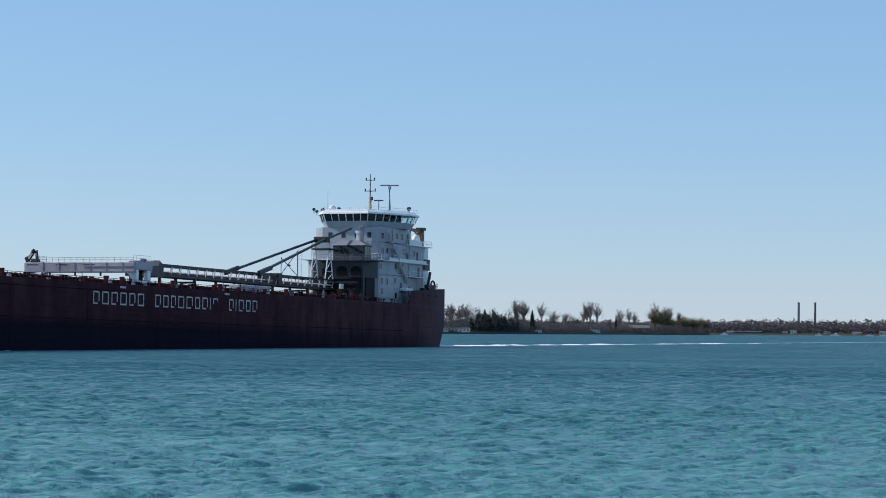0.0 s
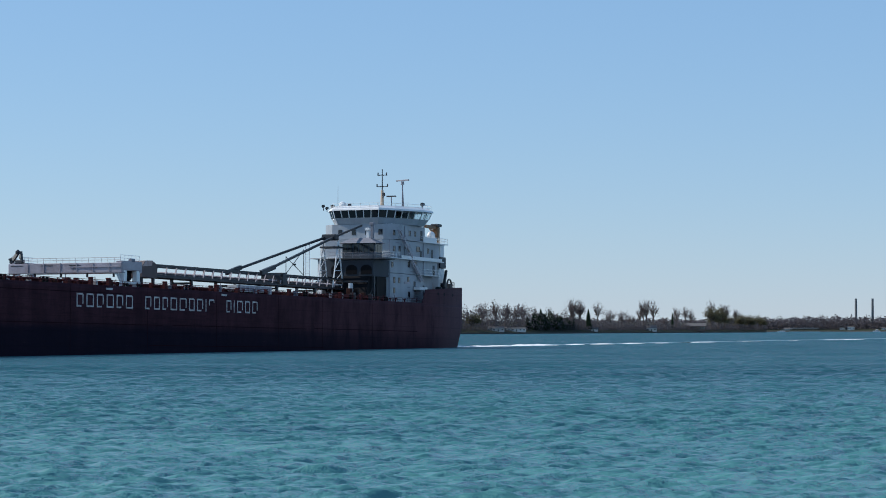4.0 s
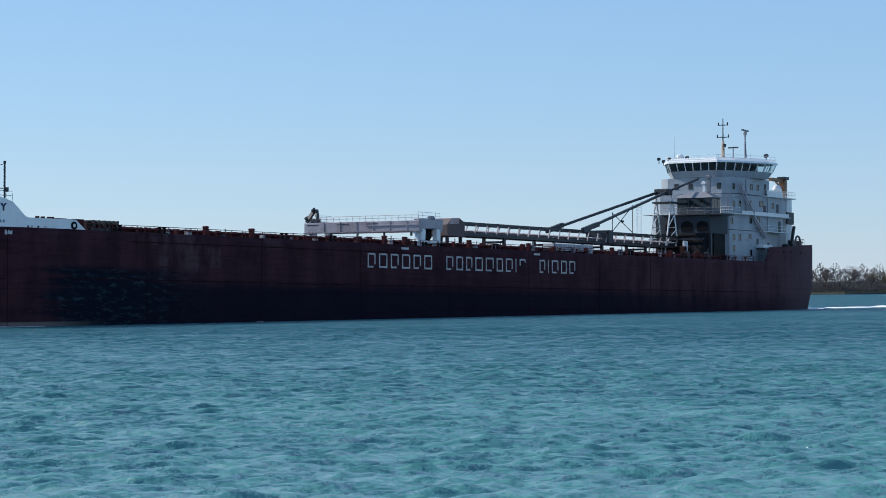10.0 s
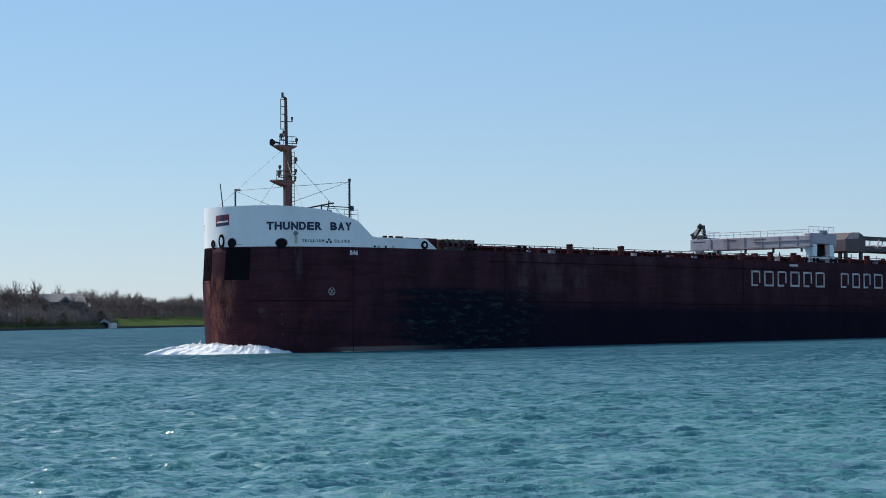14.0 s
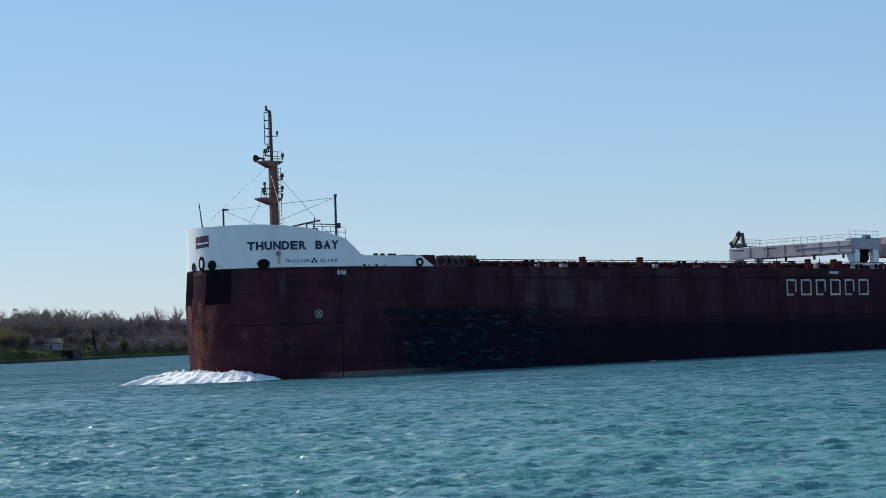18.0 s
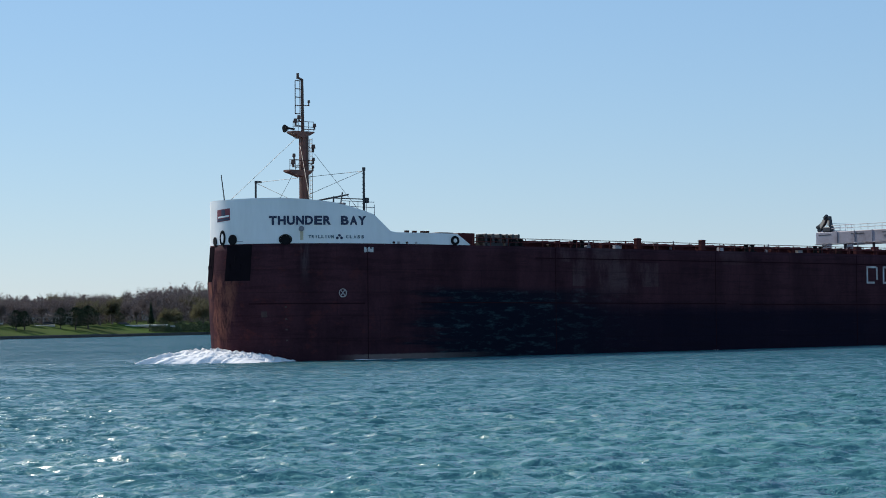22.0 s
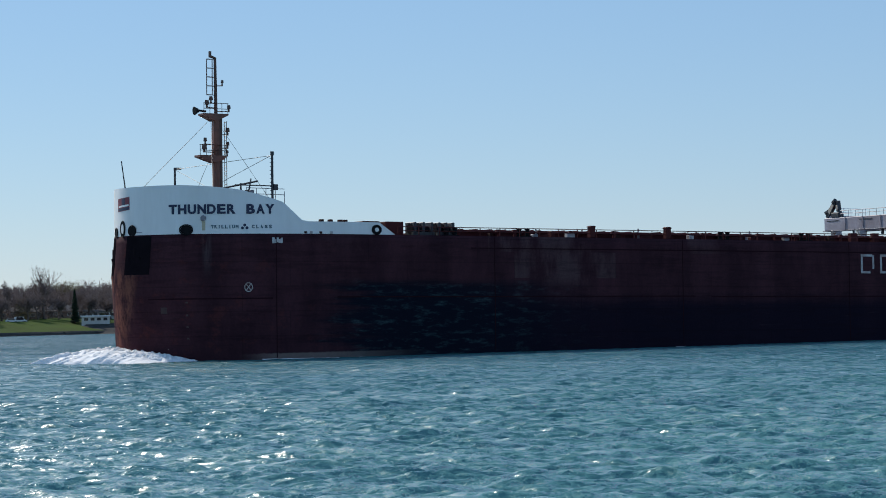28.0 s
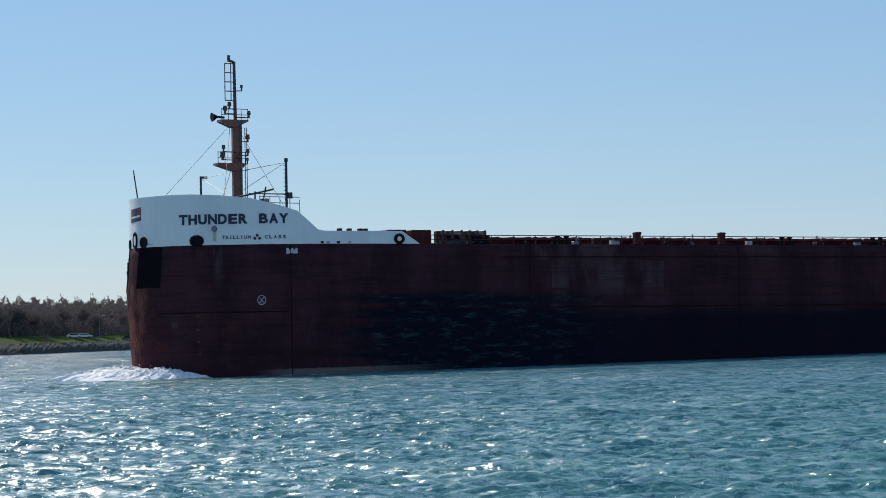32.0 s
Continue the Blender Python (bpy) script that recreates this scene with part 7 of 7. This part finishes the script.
for k in (-1, 1):
    part("roof", prism(bmesh.new(), [(k * 3.9, 1.95), (0, 4.25), (0, 4.5), (k * 3.9, 2.2)], -0.4, 9.4, axis=1), SHINGLE, gb)
part("boat_door", prism(bmesh.new(), [(-2.2, -1.2), (2.2, -1.2), (2.2, 1.6), (0, 2.5), (-2.2, 1.6)], -0.06, 0, axis=1), BLACK, gb)
part("lean_to", box(3.4, 7.2, 1, 7, -1.4, 1.8, 0.05), SIDING, gb)

# the dark boathouse on the near-left bank
bh = tagged(new("boathouse"), "dark low boathouse on the water's edge", "boathouse")
bh.matrix_basis = place(32.42, 4) @ pose(0, 0, 0.9)
part("wall", box(-6.5, 6.5, 0, 7, -1.6, 2.6), DARK_STEEL, bh)
part("roof", box(-7.2, 7.2, -1.0, 7.6, 2.6, 2.95, 0.05), SHINGLE, bh)
part("boat_door", box(-2.5, 2.5, -0.08, 0, -1.2, 2.2), BLACK, bh)
part("window", box(3.2, 5.2, -0.08, 0, 0.8, 2.0), GLASS, bh)
part("landing", box(-11, -6.5, -1.5, 3, -0.8, -0.5), CONCRETE, bh)

# large public building behind the bare trees
big = tagged(new("public_building"), "wide brown building with gables, half hidden in the woods", "building")
big.matrix_basis = place(35.15, 126) @ pose(0, 0, 1.5)
tan = mat("weathered_brown_cladding", (0.13, 0.115, 0.11), 0.8, vary=0.2)
part("wall", box(-26, 26, 0, 20, -3, 6.4), tan, big)
ROOF_TAN = mat("weathered_tan_shingles", (0.27, 0.235, 0.215), 0.85, vary=0.2, scale=0.3)
part("roof", loft(bmesh.new(), [(-27, -1), (27, -1), (27, 21), (-27, 21)], [(-25, 9), (25, 9), (25, 11), (-25, 11)], 6.4, 11.4), ROOF_TAN, big)
for x in (-16, -10, -4, 2):
    win = part("window", box(x - 1.6, x + 1.6, -0.1, 0, 2.6, 5.4), WHITE, big)
    part("pane", box(x - 1.4, x + 1.4, -0.14, -0.1, 2.8, 5.2), GLASS, win)
for x in (-16, 2, 15):
    gable = part("gable", prism(bmesh.new(), [(x - 4, 5.4), (x + 4, 5.4), (x + 4, 6.6), (x, 9.8), (x - 4, 6.6)], -1.2, 8, axis=1), ROOF_TAN, big)
    part("gable_window", prism(bmesh.new(), [(x - 2.4, 5.6), (x + 2.4, 5.6), (x + 2.4, 6.6), (x, 8.4), (x - 2.4, 6.6)], -1.26, -1.2, axis=1), DARK_STEEL, gable)
arch = [(9 + 3.0 * math.cos(a), 2.4 + 3.0 * math.sin(a)) for a in np.linspace(0, math.pi, 12)]
part("arched_window", prism(bmesh.new(), arch, -0.14, 0, axis=1), GLASS, big)

# sea wall and drives
DARK_CONCRETE = mat("stained_concrete", (0.12, 0.115, 0.11), 0.9, 0.0, 0.3, 0.3, 0.2)
for way, d, w, deep in ((28.9, 40, 44, 3.5), (27.0, 52, 16, 3), (24.9, 50, 22, 3), (29.3, 34, 36, 2.5)):
    ob = part("drive", box(-w / 2, w / 2, 0, deep, -0.5, 0.06, 0.02), ASPHALT)
    ob.matrix_basis = place(way, d) @ Matrix.Rotation(0.05, 4, "X")
    tagged(ob, "pale paved drive across the lawn", "drive", kind="structure")
def stone_bank(w0, w1, top):
    """A low face of broken dark stone along the water."""
    bm = bmesh.new()
    rows = []
    for w in np.arange(w0, w1 + 0.01, 0.05):
        far = out_at(w, SHORE) + 4 * noise.noise((w * 0.8, 0, 0))
        k = min(1.0, (w - w0) / 0.5, (w1 - w) / 0.5)
        row = []
        for d, z in ((-1.5, -0.8), (-0.6, 0.5), (0.8, 1.2), (2.4, 1.9), (4.5, 2.5), (8, 2.9), (11, 3.0), (13, 1.0)):
            x, y = spot(w, far + d)
            row.append(bm.verts.new((x, y, (rise(d) if d > 10 else 0) * 0.2 + z * top * k - 0.4 + 0.45 * noise.noise((x * 0.5, y * 0.5, z)))))
        rows.append(row)
    for p, q in zip(rows, rows[1:]):
        for i in range(len(p) - 1):
            bm.faces.new((p[i], q[i], q[i + 1], p[i + 1]))
    bmesh.ops.recalc_face_normals(bm, faces=bm.faces)
    return tagged(part("stone_bank", bm, ROCK), "dark broken stone along the water's edge", "bank", kind="structure")


stone_bank(14.0, 21.3, 1.0)
ramp = prism(bmesh.new(), [(-2, -1.5), (-2, 0.1), (2, 0.9), (8, 2.9), (13, 4.1), (15, 4.1), (15, -1.5)], -9, 9, axis=0)
for v in ramp.verts:
    if v.co.z > 0:
        v.co.x *= 1.0 - 0.1 * v.co.z
wall_ob = part("stone_ramp", ramp, ROCK)
wall_ob.matrix_basis = place(23.85, 0) @ pose(0, 0, -0.1)
tagged(wall_ob, "dark stone ramp up to a shelter on the lawn", "wall", kind="structure")
pav = tagged(new("boat_shelter"), "low white flat-roofed shelter above dark stones", "shelter")
pav.matrix_basis = place(23.72, 14) @ pose(0, 0, 1.6)
part("wall", box(-5.0, 5.0, 0, 4, -1.5, 2.3), SIDING, pav)
part("roof", box(-5.4, 5.4, -0.7, 4.4, 2.3, 2.75, 0.04), WHITE, pav)
for x in (-3.4, -1.1, 1.2, 3.5):
    part("window", box(x - 0.7, x + 0.7, -0.06, 0, 0.9, 1.9), GLASS, pav)

# stones along the water's edge
rocks = bmesh.new()
rs = random.Random(21)
for i in range(1500):
    way = rs.uniform(13, 40)
    d = rs.uniform(-0.6, 1.5)
    x, y = spot(way, out_at(way, SHORE) + 4 * noise.noise((way * 0.8, 0, 0)) + d)
    s = rs.uniform(0.2, 0.5)
    vs = [Vector((rs.uniform(-s, s), rs.uniform(-s, s), z)) for z in (-0.5, -0.5, -0.4)] + [Vector((rs.uniform(-s, s) * 0.8, rs.uniform(-s, s) * 0.8, s * 0.45)) for _ in range(3)]
    made = [rocks.verts.new(v + Vector((x, y, rise(d)))) for v in vs]
    for a, b, c in ((0, 1, 3), (1, 4, 3), (1, 2, 4), (2, 5, 4), (2, 0, 5), (0, 3, 5), (3, 4, 5)):
        rocks.faces.new((made[a], made[b], made[c]))
bmesh.ops.recalc_face_normals(rocks, faces=rocks.faces)
tagged(part("riprap", rocks, ROCK), "dark broken stones along the water's edge", "stones", kind="stuff")


def car(way, d, colour, label, van=False, turn=0.0):
    base = tagged(new("car"), label, "car", "cars parked along the shore")
    base.matrix_basis = place(way, d, turn)
    h = 2.1 if van else 1.45
    body = part("body", prism(bmesh.new(), [(-2.3, 0.35), (2.3, 0.35), (2.3, 0.85), (1.5, 0.95), (0.9, h), (-1.6 if not van else -2.2, h), (-2.3, 0.95)], -0.85, 0.85, axis=1), colour, base)
    part("side_glass", prism(bmesh.new(), [(-1.7, 1.0), (1.25, 1.0), (0.75, h - 0.1), (-1.4, h - 0.1)], -0.88, -0.85, axis=1), GLASS, body)
    for x in (-1.4, 1.4):
        wheel = part("wheel", bar(bmesh.new(), (x, -0.87, 0.33), (x, -0.62, 0.33), 0.33, sides=12), BLACK, base)
        part("rim", bar(bmesh.new(), (x, -0.89, 0.33), (x, -0.87, 0.33), 0.2, sides=10), STEEL_GREY, wheel)


CAR_WHITE = mat("white_car_paint", (0.75, 0.75, 0.75), 0.3, vary=0.05, bump=0)
CAR_DARK = mat("dark_car_paint", (0.05, 0.055, 0.07), 0.3, vary=0.1, bump=0)
CAR_RED = mat("red_car_paint", (0.3, 0.03, 0.03), 0.3, vary=0.1, bump=0)
for way, d, c, label, v in ((21.95, 42, CAR_WHITE, "white van parked by a hedge", True), (21.75, 42, CAR_WHITE, "white car parked by a hedge", False), (18.05, 34, CAR_DARK, "dark car parked on the bank", False),
                            (17.68, 36, CAR_WHITE, "white car parked on the bank", False), (17.93, 36, CAR_WHITE, "white car parked on the bank", False), (18.98, 22, CAR_DARK, "dark car parked above the stones", False), (25.0, 60, CAR_WHITE, "white car before a bungalow", False),
                            (27.3, 56, CAR_DARK, "dark car before a white bungalow", False), (29.1, 41, CAR_DARK, "dark car on a pale drive", False), (26.1, 58, CAR_WHITE, "white car on a pale drive", False), (19.9, 40, CAR_WHITE, "white car parked by the woods", False)):
    car(way, d, c, label, v, rng.uniform(-8, 8))
for way, d in ((18.28, 26),):
    lp = tagged(new("street_lamp"), "slim grey street lamp on the bank", "lamp")
    lp.matrix_basis = place(way, d)
    part("pole", bar(bmesh.new(), (0, 0, -0.3), (0, 0, 7.5), 0.12, 0.08), STEEL_GREY, lp)
    part("lamp_arm", bar(bmesh.new(), (0, 0, 7.4), (1.2, 0, 7.7), 0.07), STEEL_GREY, lp)
    part("lamp_head", box(1.0, 1.9, -0.2, 0.2, 7.6, 7.85, 0.05), WHITE, lp)
for way, d in ((20.0, 4), (20.3, 4), (20.6, 4), (33.9, 3), (34.8, 3)):
    pl = tagged(new("mooring_post"), "weathered timber mooring post at the edge", "post")
    pl.matrix_basis = place(way, d)
    part("pile", bar(bmesh.new(), (0, 0, -2.5), (0, 0, 1.4), 0.2, 0.17, 8), BARK, pl)

# far bank: power station stacks, dock, moored boats
for way in (76.22, 76.61):
    st = tagged(new("smoke_stack"), "tall grey concrete power station chimney", "chimney", "power station chimneys")
    x, y = spot(way, 4560)
    st.matrix_basis = pose(x, y, 8)
    part("shaft", bar(bmesh.new(), (0, 0, -10), (0, 0, 54), 2.5, 2.1, 20), mat("stack_concrete", (0.16, 0.165, 0.17), 0.9, vary=0.15, scale=0.05), st)
    part("cap_ring", bar(bmesh.new(), (0, 0, 53.6), (0, 0, 54.4), 2.4, sides=20), DARK_STEEL, st)
dock = tagged(new("pavilion"), "long open pavilion on a far pier", "pavilion")
x, y = spot(75.0, 3950)
dock.matrix_basis = pose(x, y, 0, 0, 0, -75)
part("pier", box(-24, 24, 0, 8, -1, 1.5), CONCRETE, dock)
part("roof", box(-24, 24, -0.5, 8, 5.6, 6.6, 0.1), SIDING, dock)
for i in range(9):
    part("post", box(-23 + i * 5.75, -22.4 + i * 5.75, 0.2, 0.8, 1.5, 5.6), DARK_STEEL, dock)


def boat(way, far, length, label):
    b = tagged(new("motor_boat"), label, "boat", "boats off the far bank")
    x, y = spot(way, far)
    b.matrix_basis = pose(x, y, 0, 0, 0, -way)
    k = length / 2
    part("hull", loft(bmesh.new(), [(-k, 0.5), (k * 0.7, 0.3), (k * 0.95, 1.5), (k * 0.7, 2.7), (-k, 2.5)], [(-k, 0), (k * 0.7, 0), (k * 1.1, 1.5), (k * 0.7, 3), (-k, 3)], -0.3, 1.6), WHITE, b)
    part("cabin", box(-k * 0.3, k * 0.4, 0.5, 2.5, 1.6, 3.4, 0.3), WHITE, b)
    part("window", box(-k * 0.2, k * 0.35, 0.42, 0.5, 2.2, 3.0), GLASS, b)


for way, far, n in ((77.1, 3800, 16), (77.9, 3780, 14), (76.7, 3820, 12), (78.25, 3750, 15), (74.45, 3900, 12)):
    boat(way, far, n, "white motor boat moored off the far bank")

# the other ship, red with white houses
other = empty("distant_ship", "distant red cargo ship with white houses, bow wave ahead", "ship")
ORED = mat("faded_red_hull", (0.42, 0.15, 0.14), 0.6, vary=0.15, scale=0.1)
bm = bmesh.new()
loft(bm, [(-40, 2), (36, 1), (42, 9), (36, 17), (-40, 16)], [(-41, 0), (38, 0), (46, 9), (38, 18), (-41, 18)], -1, 7.5)
ohull = part("hull", bm, ORED, other)
part("bow_bulwark", loft(bmesh.new(), [(20, 0), (38, 0), (46, 9), (38, 18), (20, 18)], [(20, 0), (39, 0), (47.5, 9), (39, 18), (20, 18)], 7.5, 10.5), mat("dark_red_bulwark", (0.20, 0.06, 0.06), 0.6), other)
part("sheer_band", box(-41, 20, -0.15, 18.1, 7.5, 8.4), WHITE, other)
for x0, x1, z0, z1 in ((22, 40, 10.5, 14), (24, 38, 14, 17), (27, 37, 17, 20), (29, 34, 20, 22)):
    t_ = part("fore_house", box(x0, x1, 3, 15, z0, z1, 0.3), WHITE, other)
    part("window_band", box(x0 + 0.6, x1 - 0.6, 2.9, 3.0, z0 + 1.2, z0 + 2.2), GLASS, t_)
for x0, x1, z0, z1 in ((-39, -27, 8.4, 12.5), (-37, -29, 12.5, 16.5), (-35.5, -31, 16.5, 19), (-34.5, -32, 19, 22)):
    t_ = part("after_house", box(x0, x1, 3, 15, z0, z1, 0.3), WHITE if z1 < 20 else DARK_STEEL, other)
    part("window_band", box(x0 + 0.6, x1 - 0.6, 2.9, 3.0, z0 + 1.4, z0 + 2.4), GLASS, t_)
part("deck_load", prism(bmesh.new(), [(-25, 8.4), (19, 8.4), (18, 10.5), (6, 13.5), (-12, 15.2), (-24, 14.0)], 4, 14, axis=1), mat("tan_deck_cargo", (0.42, 0.34, 0.30), 0.8, vary=0.3, scale=0.15), other)
for x in (-16, -4, 8):
    part("deck_derrick", beam(bmesh.new(), (x, 9, 8.4), (x + 1.5, 9, 17), 0.6, 0.6), WHITE, other)
part("bow_mast", bar(bmesh.new(), (33, 9, 22), (33, 9, 27), 0.4, 0.2), STEEL_GREY, other)
other_wave = foam_ridge("distant_bow_wave", [(18, -1.5), (34, -1.5), (48, 6)], lambda e: 3.0, lambda e: 1.6, 31, "white bow wave of the distant ship", 40, 5)


def motions():
    times = (0, 4, 8, 12, 16, 20, 24, 28, 32)
    walk(ship, [(t, pose(START - SPEED * t, SIDE, 0, 0, TRIM, CRAB)) for t in times])
    # broken water goes with the ship and heaves a little
    for n, wave in enumerate(waves + wake + [stern_swell]):
        lift = 0.0 if wave is stern_swell else (0.12 if n < 3 else 0.05)
        walk(wave, [(t, pose(START - SPEED * t, SIDE, lift * math.sin(t * 2.1 + n * 1.7), 0, 0, CRAB)) for t in np.arange(0, 32.5, 1.0)])
    # the other ship holds its course down the river, almost along the line of sight
    gx, gy = spot(79.25, 3250)
    for thing in (other, other_wave):
        walk(thing, [(t, pose(gx - 2.6 * t, gy - 0.5 * t, 0, 0, 0, -52)) for t in times])
    # the radar turns once in 1.9 s
    walk(scanner, [(t, pose(209.2, 8, 35.0, 0, 0, 116 - 189.5 * (t - 8.0))) for t in np.arange(0, 32.2, 0.4)])
    walk(water, [(t, pose(-0.3 * t, -0.27 * t, 0)) for t in (0, 8, 16, 24, 32)])


motions()
